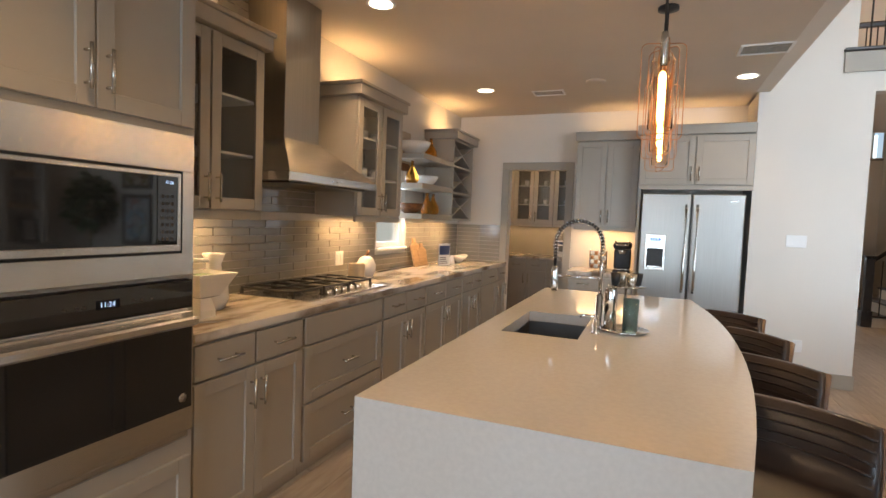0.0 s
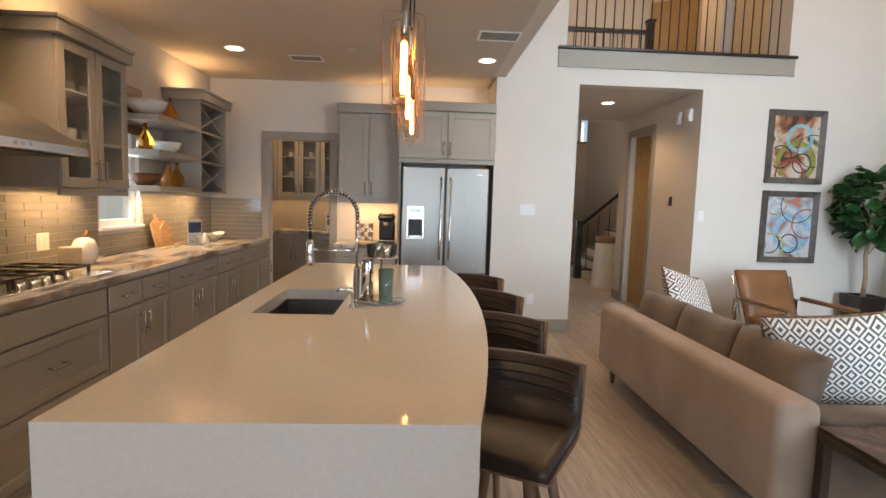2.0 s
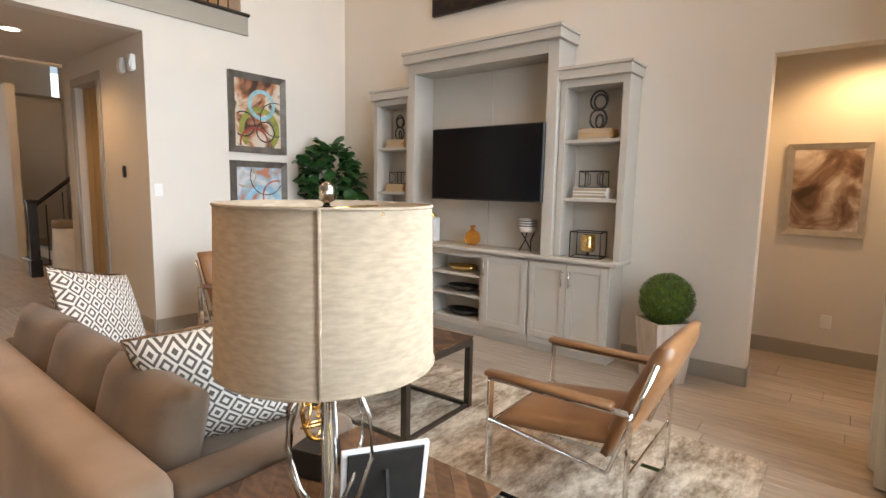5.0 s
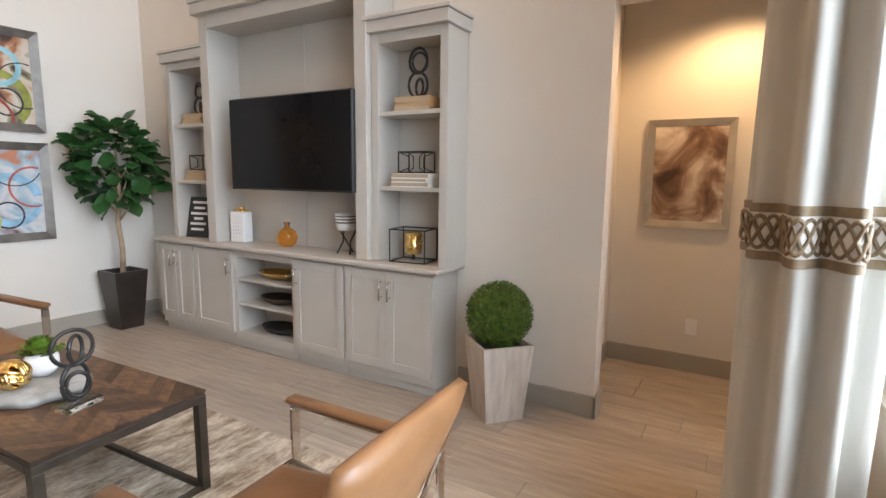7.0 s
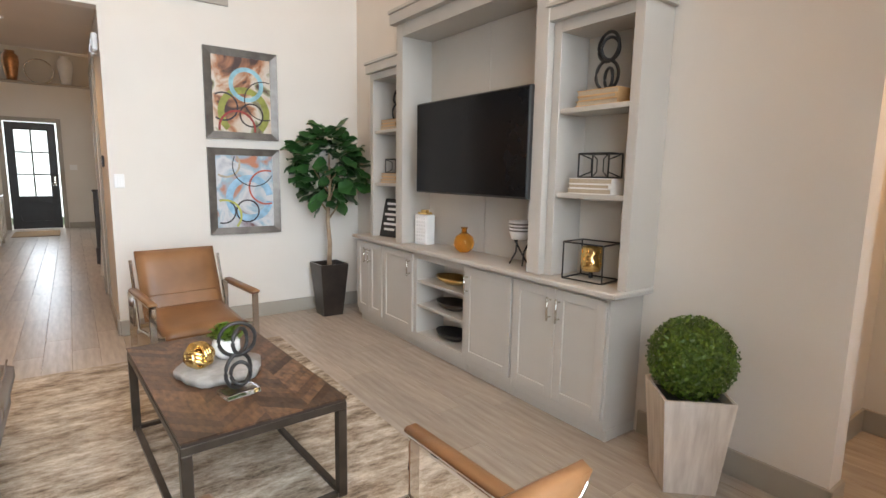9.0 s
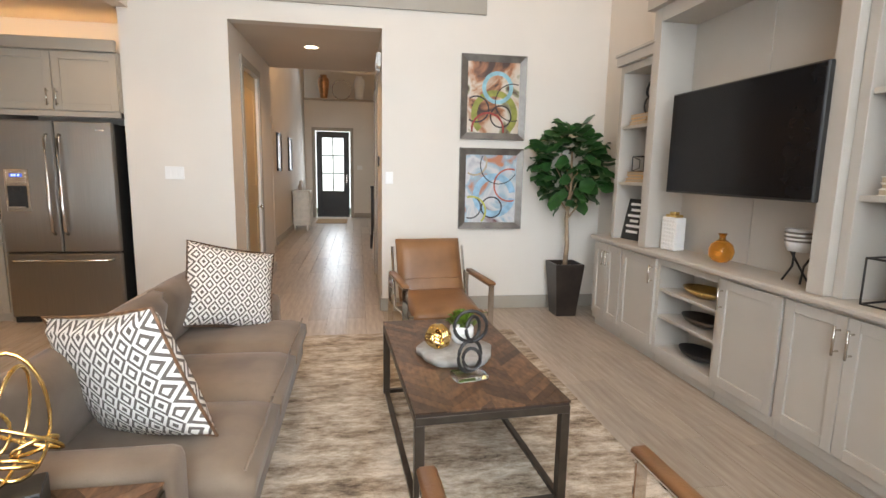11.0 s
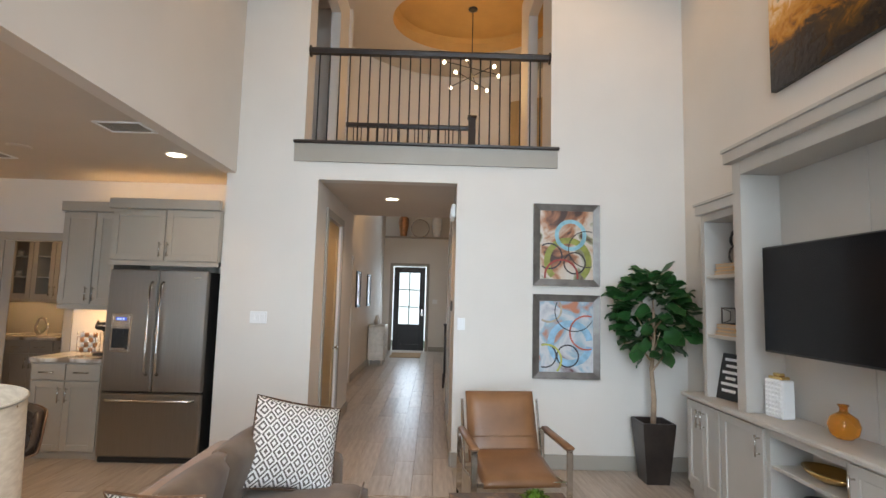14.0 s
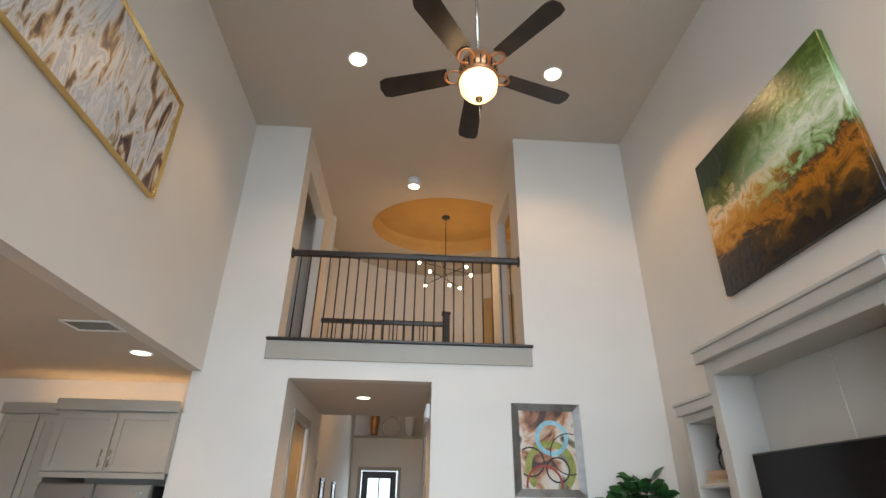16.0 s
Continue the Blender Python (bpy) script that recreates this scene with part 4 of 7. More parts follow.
# refrigerator and its surround
def refrigerator():
    r = thing("refrigerator", "stainless french-door refrigerator with ice dispenser", "refrigerator", pose(2.675, 6.60, 0))
    w = 0.925
    box("cabinet", 0.008, w - 0.008, 0.065, 0.69, 0.03, 1.765, M_BLACK, r, 0.004)
    for x0, x1 in ((0.0, w / 2 - 0.004), (w / 2 + 0.004, w)):
        box("door", x0, x1, 0, 0.062, 0.64, 1.775, M_STEEL, r, 0.012, smooth=False)
    box("freezer_drawer", 0, w, 0, 0.062, 0.06, 0.630, M_STEEL, r, 0.012)
    box("kick_plate", 0.01, w - 0.01, 0.03, 0.065, 0.005, 0.055, M_BLACK, r, 0.003)
    for x in (w / 2 - 0.05, w / 2 + 0.05):
        b = [(x, -0.004, 0.80), (x, -0.045, 0.84), (x, -0.06, 1.2), (x, -0.045, 1.62), (x, -0.004, 1.66)]
        tube("handle", b, 0.013, M_NICKEL, r, 10, label="curved steel handle")
    tube("handle", [(0.06, -0.004, 0.575), (0.09, -0.05, 0.575), (w / 2, -0.06, 0.575), (w - 0.09, -0.05, 0.575), (w - 0.06, -0.004, 0.575)], 0.013, M_NICKEL, r, 10, label="curved steel handle")
    d = box("dispenser", 0.055, 0.245, -0.008, 0.001, 1.00, 1.36, M_NICKEL, r, 0.004, "ice and water dispenser")
    box("recess", 0.075, 0.225, -0.0095, -0.0075, 1.03, 1.22, M_BLACK, d, 0.001)
    box("control_panel", 0.075, 0.225, -0.0105, -0.008, 1.24, 1.345, M_STEELH, d, 0.002)
    box("display", 0.10, 0.20, -0.0118, -0.0106, 1.295, 1.325, M_BLUE, d, 0)
    for x in (0.115, 0.137, 0.165):
        box("display_mark", x, x + 0.014, -0.0124, -0.0119, 1.302, 1.318, M_LCDT, d, 0)
    box("spout", 0.12, 0.18, -0.02, -0.0096, 1.175, 1.215, M_BLACK, d, 0.003)
    box("drip_tray", 0.085, 0.215, -0.03, -0.0096, 1.03, 1.045, M_STEELH, d, 0.003)
    box("badge", 0.79, 0.86, -0.0015, 0.0, 1.70, 1.712, M_NICKEL, r, 0)
    upper_unit(pose(2.63, 6.66, 0), 1.03, 1.86, 2.36, 0.635, "greige shaker cabinet above the refrigerator", crown=False)
    upper_unit(pose(1.96, 6.95, 0), 0.66, 1.42, 2.36, 0.345, "tall greige shaker wall cabinet above the coffee counter", crown=False)
    c = thing("cabinet_crown", "greige crown moulding along the cabinet tops", "moulding", pose(0, 6.66, 0))
    bm = bmesh.new()
    add_box(bm, 1.94, 2.628, 0.25, 0.30, 2.361, 2.46, 0.006)
    add_box(bm, 2.60, 3.655, -0.04, 0.02, 2.361, 2.46, 0.006)
    part("moulding", bm, M_CAB, c)
    f = thing("tall_side_panel", "greige end panel beside the refrigerator", "cabinet panel")
    box("panel", 2.632, 2.662, 6.67, PW - 0.003, 0, 1.858, M_CAB, f, 0.002)
    base_unit(pose(1.96, 6.70, 0), 0.665, "dd", "greige base cabinet under the coffee counter", depth=0.597)
    worktop("coffee_worktop", [(1.945, 6.67), (2.628, 6.67), (2.628, PW - 0.004), (1.945, PW - 0.004)], 0.887, 0.925, M_GRANITE, "beige granite worktop of the coffee counter")


refrigerator()


# bar stools
def bar_stool():
    s = thing("bar_stool", "dark brown leather swivel bar stool with walnut legs", "bar stool", group="bar stools along the island")
    bm = bmesh.new()
    n = 12
    # seat and back as one padded shell: a curved sheet with thickness
    prof = [(-0.20, 0.635), (-0.19, 0.612), (0.12, 0.612), (0.18, 0.63), (0.215, 0.70), (0.232, 0.86), (0.22, 0.872), (0.19, 0.868), (0.178, 0.74), (0.145, 0.675), (0.10, 0.662), (-0.17, 0.662)]
    rows_ = []
    for i in range(n + 1):
        u = i / n * 2 - 1
        sx = u * 0.195
        rows_.append([bm.verts.new((sx * (1 if z < 0.8 or abs(u) < 0.95 else 0.94), y - 0.03 * (u * u) * (1 if z > 0.68 else 0.3), z + 0.012 * u * u * (1 if z < 0.67 else -0.2))) for y, z in prof])
    k = len(prof)
    for a, c in zip(rows_, rows_[1:]):
        for j in range(k):
            bm.faces.new((a[j], a[(j + 1) % k], c[(j + 1) % k], c[j]))
    bm.faces.new(rows_[0])
    bm.faces.new(rows_[-1][::-1])
    bmesh.ops.recalc_face_normals(bm, faces=bm.faces)
    part("padded_shell", bm, M_LEATHER_D, s, "", True)
    for z in (0.70, 0.735, 0.77, 0.805, 0.84):
        pts = [(u * 0.18, 0.178 + (z - 0.74) * 0.09 - 0.03 * u * u, z - 0.003 * u * u) for u in np.linspace(-1, 1, 9)]
        tube("stitched_seam", pts, 0.005, M_LEATHER_D, s, 5)
    sh = bmesh.new()
    outer = [(-0.195, 0.606), (0.125, 0.605), (0.19, 0.626), (0.224, 0.70), (0.241, 0.865)]
    rows2 = [[sh.verts.new((u * 0.196, y - 0.03 * u * u * (1 if z > 0.68 else 0.3) + o, z + 0.012 * u * u * (1 if z < 0.67 else -0.2) - o * 0.6)) for o in (0.0, 0.010) for y, z in (outer if o == 0 else outer[::-1])] for u in np.linspace(-1, 1, 9)]
    for a, c in zip(rows2, rows2[1:]):
        for j in range(10):
            sh.faces.new((a[j], a[(j + 1) % 10], c[(j + 1) % 10], c[j]))
    sh.faces.new(rows2[0])
    sh.faces.new(rows2[-1][::-1])
    bmesh.ops.recalc_face_normals(sh, faces=sh.faces)
    part("wood_shell", sh, M_MIDWOOD, s, "bent walnut outer shell", True)
    lathe("swivel", [(0, 0.60), (0.09, 0.60), (0.09, 0.585), (0.03, 0.58), (0.03, 0.54), (0, 0.54)], M_BLACK, s, 18)
    for sx in (-1, 1):
        for sy in (-1, 1):
            bm = bmesh.new()
            add_tube(bm, [(sx * 0.10, sy * 0.09, 0.585), (sx * 0.20, sy * 0.19, 0.0)], [0.022, 0.014], 8)
            part("leg", bm, M_MIDWOOD, s, "", True)
    ring = [(0.165 * math.cos(a), 0.155 * math.sin(a), 0.24) for a in np.linspace(0, 2 * math.pi, 24, endpoint=False)]
    tube("foot_ring", ring, 0.008, M_CHROME, s, 8, True)
    return s


stool = bar_stool()
STOOLS = ((3.18, 2.77, -31), (3.195, 3.44, -40), (3.205, 4.12, -50), (3.21, 4.78, -38))
stool.matrix_world = pose(*STOOLS[0][:2], 0, 0, 0, STOOLS[0][2])
for x, y, a in STOOLS[1:]:
    copy_thing(stool, pose(x, y, 0, 0, 0, a))


# pendants
def pendant():
    p = thing("pendant_lamp", "amber glass pendant with copper wire loops and a lit tube bulb", "pendant lamp", group="island pendants")
    lathe("canopy", [(0, 0), (0.06, 0), (0.06, -0.018), (0.015, -0.03), (0, -0.03)], M_BLACK, p, 20)
    tube("rod", [(0, 0, -0.02), (0, 0, -0.57)], 0.005, M_BLACK, p, 8)
    lathe("socket", [(0, -0.562), (0.012, -0.566), (0.015, -0.60), (0.015, -0.69), (0.013, -0.70), (0, -0.70)], M_NICKEL, p, 14, "satin nickel lamp socket")
    lathe("bulb_cap", [(0.0, -0.70), (0.013, -0.701), (0.013, -0.718), (0, -0.719)], M_RUST, p, 12, "copper bulb cap")
    lathe("bulb", [(0, -0.719), (0.010, -0.725), (0.0135, -0.74), (0.0135, -0.90), (0.009, -0.918), (0, -0.921)], M_FIL, p, 12, "glowing filament tube bulb")
    bm = bmesh.new()
    add_lathe(bm, [(0.044, -0.675), (0.045, -0.673), (0.045, -0.938), (0.044, -0.94), (0.043, -0.938), (0.043, -0.677), (0.044, -0.675)], 28)
    g = part("glass_shade", bm, M_AMBTHIN, p, "pale amber glass cylinder shade", True)
    g.visible_shadow = False

    def loop(w, z0, z1, turn, c=0.022):
        """A rounded rectangle of wire in an upright plane."""
        pts = []
        for sx, zc, a0 in ((1, z0 - c, 0), (-1, z0 - c, 90), (-1, z1 + c, 180), (1, z1 + c, 270)):
            for k in range(5):
                a = radians(a0 + 22.5 * k)
                x = sx * (w - c) + c * math.cos(a)
                pts.append((x * math.cos(turn), x * math.sin(turn), zc + c * math.sin(a)))
        tube("wire_loop", pts, 0.0019, M_RUST, p, 6, True, "thin copper wire loop")
    for k in range(2):
        loop(0.083, -0.61, -0.98, radians(12 + 90 * k))
        loop(0.064, -0.632, -0.958, radians(57 + 90 * k))
    return p


pend = pendant()
pend.matrix_world = pose(2.785, 3.20, KC - 0.002)
copy_thing(pend, pose(2.79, 3.82, KC - 0.002))
copy_thing(pend, pose(2.80, 4.42, KC - 0.002))


# ceiling fittings
def downlight(x, y, z, r=0.075):
    d = thing("recessed_downlight", "round recessed ceiling downlight, lit", "downlight", pose(x, y, z), "recessed downlights")
    lathe("trim_ring", [(r, -0.006), (r + 0.018, -0.004), (r + 0.018, -0.0005), (r, -0.0005), (r, -0.006)], M_WPLAST, d, 24)
    lathe("lens", [(0, -0.003), (r - 0.001, -0.003), (r - 0.001, -0.001), (0, -0.001)], M_DISC, d, 24)


# fittings for the added fill lamps too: (3.47, 3.87), (1.95, 1.55), (3.2, -0.6)
for x, y in ((1.14, 3.87), (3.47, 3.87), (1.14, 6.05), (3.47, 6.10), (1.95, 1.55), (3.2, -0.6)):
    downlight(x, y, KC)
downlight(5.21, 7.64, 2.715, 0.07)
# the y 2.6 pair are unseen fittings that go with added fill
for x, y in ((5.05, 5.6), (7.08, 5.64), (5.05, 2.6), (7.1, 2.6)):
    downlight(x, y, TOP, 0.085)


def vent(x, y, z, w, d):
    v = thing("ceiling_vent", "white louvred ceiling air vent", "vent", pose(x, y, z), "ceiling vents")
    bm = bmesh.new()
    for b in ((-w / 2, w / 2, -d / 2, -d / 2 + 0.02), (-w / 2, w / 2, d / 2 - 0.02, d / 2), (-w / 2, -w / 2 + 0.02, -d / 2 + 0.02, d / 2 - 0.02), (w / 2 - 0.02, w / 2, -d / 2 + 0.02, d / 2 - 0.02)):
        add_box(bm, *b, -0.01, -0.0005, 0.002)
    part("frame", bm, M_WPLAST, v)
    # black sheet and greyer slats put the grille's inner shade into colour
    box("slot_shade", -w / 2 + 0.018, w / 2 - 0.018, -d / 2 + 0.018, d / 2 - 0.018, -0.002, -0.0006, M_BLACK, v, 0)
    k = int((d - 0.04) / 0.022)
    for i in range(k):
        yy = -d / 2 + 0.025 + i * 0.022
        box("slat", -w / 2 + 0.02, w / 2 - 0.02, yy, yy + 0.007, -0.006, -0.003, M_TRIM, v, 0)


vent(1.74, 6.28, KC, 0.32, 0.20)
vent(3.47, 5.37, KC, 0.34, 0.24)
det = thing("smoke_detector", "round white ceiling speaker cover", "ceiling speaker", pose(2.23, 5.97, KC))
lathe("cover", [(0, -0.014), (0.07, -0.012), (0.09, -0.004), (0.09, -0.0005), (0, -0.0005)], M_CEIL, det, 24)


# built-in media wall
def media_wall():
    X = 7.905
    top_z = 0.85
    units = ((6.12, 5.615, "2"), (5.615, 5.10, "1r"), (5.10, 4.425, "open"), (4.425, 3.93, "1l"), (3.93, 3.21, "2"))
    for a, c, kind in units:
        w = a - c
        u = thing("media_base_cabinet", "grey painted shaker base cabinet of the media wall" if kind != "open" else "grey open shelf unit of the media wall", "cabinet", pose(X, a, 0, 0, 0, -90), "media wall base cabinets")
        d = EX - X - 0.004
        if kind == "open":
            for nm, b in (("side_panel", (0, 0.03, 0, d, 0.07, 0.815)), ("side_panel", (w - 0.03, w, 0, d, 0.07, 0.815)), ("bottom_panel", (0.03, w - 0.03, 0, d, 0.07, 0.14)), ("top_panel", (0.03, w - 0.03, 0, d, 0.755, 0.815)), ("back_panel", (0.03, w - 0.03, d - 0.015, d, 0.14, 0.755))):
                box(nm, *b, M_CABW, u, 0.002)
            for z in (0.36, 0.56):
                box("shelf", 0.031, w - 0.031, 0.005, d - 0.016, z, z + 0.022, M_CABW, u, 0.002)
        else:
            box("body", 0.001, w - 0.001, 0, d, 0.07, 0.815, M_CABW, u, 0.002)
            if kind == "2":
                front(u, "door", 0.012, w / 2 - 0.002, 0.13, 0.795, M_CABW, "tr")
                front(u, "door", w / 2 + 0.002, w - 0.012, 0.13, 0.795, M_CABW, "tl")
            else:
                front(u, "door", 0.012, w - 0.012, 0.13, 0.795, M_CABW, "t" + kind[1])
        box("plinth", 0.0005, w - 0.0005, 0.028, d, 0, 0.0695, M_CABW, u, 0.006)
    t = thing("media_worktop", "grey painted ledge top of the media wall", "worktop")
    box("slab", X - 0.06, EX - 0.004, 3.15, 6.14, 0.8165, top_z, M_CABW, t, 0.008)

    def tower(y0, y1, z1, xf, shelves, label):
        s = thing("bookcase_tower", label, "bookcase", pose(xf, y1, 0, 0, 0, -90), "media wall towers")
        w, d = y1 - y0, EX - xf - 0.004
        for nm, b in (("side_panel", (0, 0.055, 0, d, top_z + 0.001, z1)), ("side_panel", (w - 0.055, w, 0, d, top_z + 0.001, z1)), ("head_rail", (0.055, w - 0.055, 0, d, z1 - 0.06, z1)), ("back_panel", (0.055, w - 0.055, d - 0.015, d, top_z + 0.001, z1 - 0.06))):
            box(nm, *b, M_CABW, s, 0.002)
        for z in shelves:
            box("shelf", 0.056, w - 0.056, 0.01, d - 0.016, z - 0.028, z, M_CABW, s, 0.003)
        part("crown", add_crown(bmesh.new(), 0.0, w, d, z1 + 0.0005, 0.02, 0.10), M_CABW, s)

    tower(3.155, 3.725, 2.29, 7.945, (1.342, 1.815), "grey painted bookcase tower with two shelves")
    tower(5.405, 5.94, 2.32, 7.945, (1.35, 1.82), "grey painted bookcase tower beside the fig tree")
    f = thing("entertainment_center", "grey painted tall surround behind the television", "media wall", pose(7.90, 5.40, 0, 0, 0, -90))
    w, d = 5.40 - 3.73, EX - 7.90 - 0.004
    for nm, b in (("side_column", (0, 0.10, 0, d, top_z + 0.001, 2.62)), ("side_column", (w - 0.10, w, 0, d, top_z + 0.001, 2.62)), ("head_rail", (0.10, w - 0.10, 0, d, 2.52, 2.62))):
        box(nm, *b, M_CABW, f, 0.003)
    box("back_panel", 0.1005, w / 2 - 0.003, d - 0.012, d, top_z + 0.001, 2.519, M_CABW, f, 0.001)
    box("back_panel", w / 2 + 0.003, w - 0.1005, d - 0.012, d, top_z + 0.001, 2.519, M_CABW, f, 0.001)
    box("joint_strip", w / 2 - 0.02, w / 2 + 0.02, d - 0.018, d - 0.0122, 2.0, 2.519, M_CABW, f, 0.001)
    part("crown", add_crown(bmesh.new(), 0.0, w, d, 2.6205, 0.03, 0.11), M_CABW, f)
    tv = thing("television", "flat black wall television, switched off", "television", pose(7.87, 5.035, 0, 0, 0, -90))
    box("casing", 0, 1.215, 0.0, 0.05, 1.295, 1.965, M_BLACK, tv, 0.006)
    box("screen", 0.010, 1.205, -0.003, 0.0005, 1.308, 1.955, M_SCREEN, tv, 0.001)
    box("bracket", 0.45, 0.75, 0.05, 0.312, 1.5, 1.8, M_BLACK, tv, 0.004)


media_wall()


# sofa
def sofa():
    s = thing("sofa", "taupe velvet three-seat sofa with tapered walnut legs", "sofa")
    x0, x1, y0, y1 = 4.35, 5.35, 3.08, 5.18
    bm = bx(x0 + 0.05, x1 - 0.03, y0 + 0.02, y1 - 0.02, 0.14, 0.30, 0.02)
    part("base_frame", bm, M_SOFA, s, "", True)
    # back wears the lightened velvet, standing in for light from the kitchen side
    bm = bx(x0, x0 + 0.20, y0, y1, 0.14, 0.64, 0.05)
    part("back_frame", bm, M_SOFA_LIT, s, "taupe velvet back, colour lightened for the kitchen light", True)
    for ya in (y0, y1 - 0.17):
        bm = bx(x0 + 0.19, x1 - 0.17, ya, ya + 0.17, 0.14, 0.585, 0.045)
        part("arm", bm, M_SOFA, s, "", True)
    L = (y1 - y0 - 0.34) / 3
    for i in range(3):
        yc = y0 + 0.17 + L * (i + 0.5)
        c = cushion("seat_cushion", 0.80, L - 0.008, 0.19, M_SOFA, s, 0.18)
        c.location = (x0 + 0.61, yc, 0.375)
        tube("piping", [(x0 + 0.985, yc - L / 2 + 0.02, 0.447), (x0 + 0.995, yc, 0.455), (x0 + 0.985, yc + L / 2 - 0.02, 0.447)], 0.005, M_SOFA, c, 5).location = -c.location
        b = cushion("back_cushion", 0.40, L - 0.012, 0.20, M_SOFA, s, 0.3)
        b.matrix_local = pose(x0 + 0.29, yc, 0.585, 0, -76, 0)
    for x in (x0 + 0.10, x1 - 0.14):
        for y in (y0 + 0.11, y1 - 0.11):
            part("leg", add_tube(bmesh.new(), [(x, y, 0.142), (x, y, 0.0)], [0.027, 0.015], 10), M_MIDWOOD, s, "tapered walnut leg", True)

    for nm, m in (("p1", pose(4.93, 4.88, 0.69, 64, 14, 30)), ("p2", pose(4.905, 3.52, 0.685, 73, 10, 150))):
        p = thing("throw_pillow", "white and grey-brown diamond patterned throw pillow", "pillow", m, "sofa pillows")
        cushion("cover", 0.54, 0.52, 0.19, M_PILLOW, p, 0.75, 14, True, "", 0.06)
        r = [(sx * 0.268, sy * 0.258, 0) for sx, sy in ((-1, -1), (1, -1), (1, 1), (-1, 1))]
        pts = [tuple(Vector(a).lerp(Vector(c), f) * (1 - 0.05 * math.sin(math.pi * f))) for a, c in zip(r, r[1:] + r[:1]) for f in np.linspace(0, 1, 8, endpoint=False)]
        tube("piping", pts, 0.006, M_DWOOD, p, 6, True)


sofa()


# tables
def herringbone_table(name, label, where, w, l, h, group=""):
    t = thing(name, label, "table", where, group)
    bar = 0.04
    for x in (0, w - bar):
        for y in (0, l - bar):
            box("leg", x, x + bar, y, y + bar, 0.012, h - 0.056, M_BRONZE, t, 0.002)
    for y in (0, l - bar):
        box("top_rail", 0, w, y, y + bar, h - 0.055, h - 0.022, M_BRONZE, t, 0.002)
        box("floor_rail", bar, w - bar, y + 0.006, y + bar - 0.006, 0.0125, 0.035, M_BRONZE, t, 0.002)
    for x in (0, w - bar):
        box("top_rail", x, x + bar, bar, l - bar, h - 0.0545, h - 0.0225, M_BRONZE, t, 0.002)
        box("floor_rail", x + 0.006, x + bar - 0.006, bar, l - bar, 0.0125, 0.035, M_BRONZE, t, 0.002)
    box("underlay", 0.004, w - 0.004, 0.004, l - 0.004, h - 0.0215, h - 0.008, M_ESPRESSO, t, 0)
    # chevron planks clipped to the outline
    pw, half = 0.065, w / 4
    for k in range(4):
        xa, xb = k * half, (k + 1) * half
        s = 1 if k % 2 else -1
        y = -half
        while y < l + half:
            ya, yb = (y, y + half) if s > 0 else (y + half, y)
            poly = [(xa, ya), (xb, yb), (xb, yb + pw - 0.0015), (xa, ya + pw - 0.0015)]

            def cut(pl, lim, sign):
                out = []
                for i in range(len(pl)):
                    p, q = pl[i], pl[(i + 1) % len(pl)]
                    ip, iq = sign * (p[1] - lim) >= 0, sign * (q[1] - lim) >= 0
                    if ip:
                        out.append(p)
                    if ip != iq:
                        f = (lim - p[1]) / (q[1] - p[1])
                        out.append((p[0] + (q[0] - p[0]) * f, lim))
                return out
            clip = cut(poly, 0.0, 1)
            clip = cut(clip, l, -1) if len(clip) > 2 else clip
            if len(clip) > 2 and max(p[1] for p in clip) - min(p[1] for p in clip) > 0.006:
                part("plank", prism(bmesh.new(), clip, h - 0.0078, h), M_DWOOD, t)
            y += pw
    return t


herringbone_table("coffee_table", "dark herringbone wood coffee table on a bronze metal frame", pose(5.915, 3.53, 0, 0, 0, 3), 0.66, 1.25, 0.475)
herringbone_table("end_table", "dark herringbone wood end table on a bronze metal frame", pose(4.50, 2.46, 0), 0.67, 0.60, 0.555)


# rug
def rug():
    bm = bx(4.95, 7.06, 1.98, 5.97, 0.001, 0.011, 0.004)
    tagged(part("area_rug", bm, M_RUG), "cream and brown abstract streaked area rug under the coffee table", "rug")


rug()


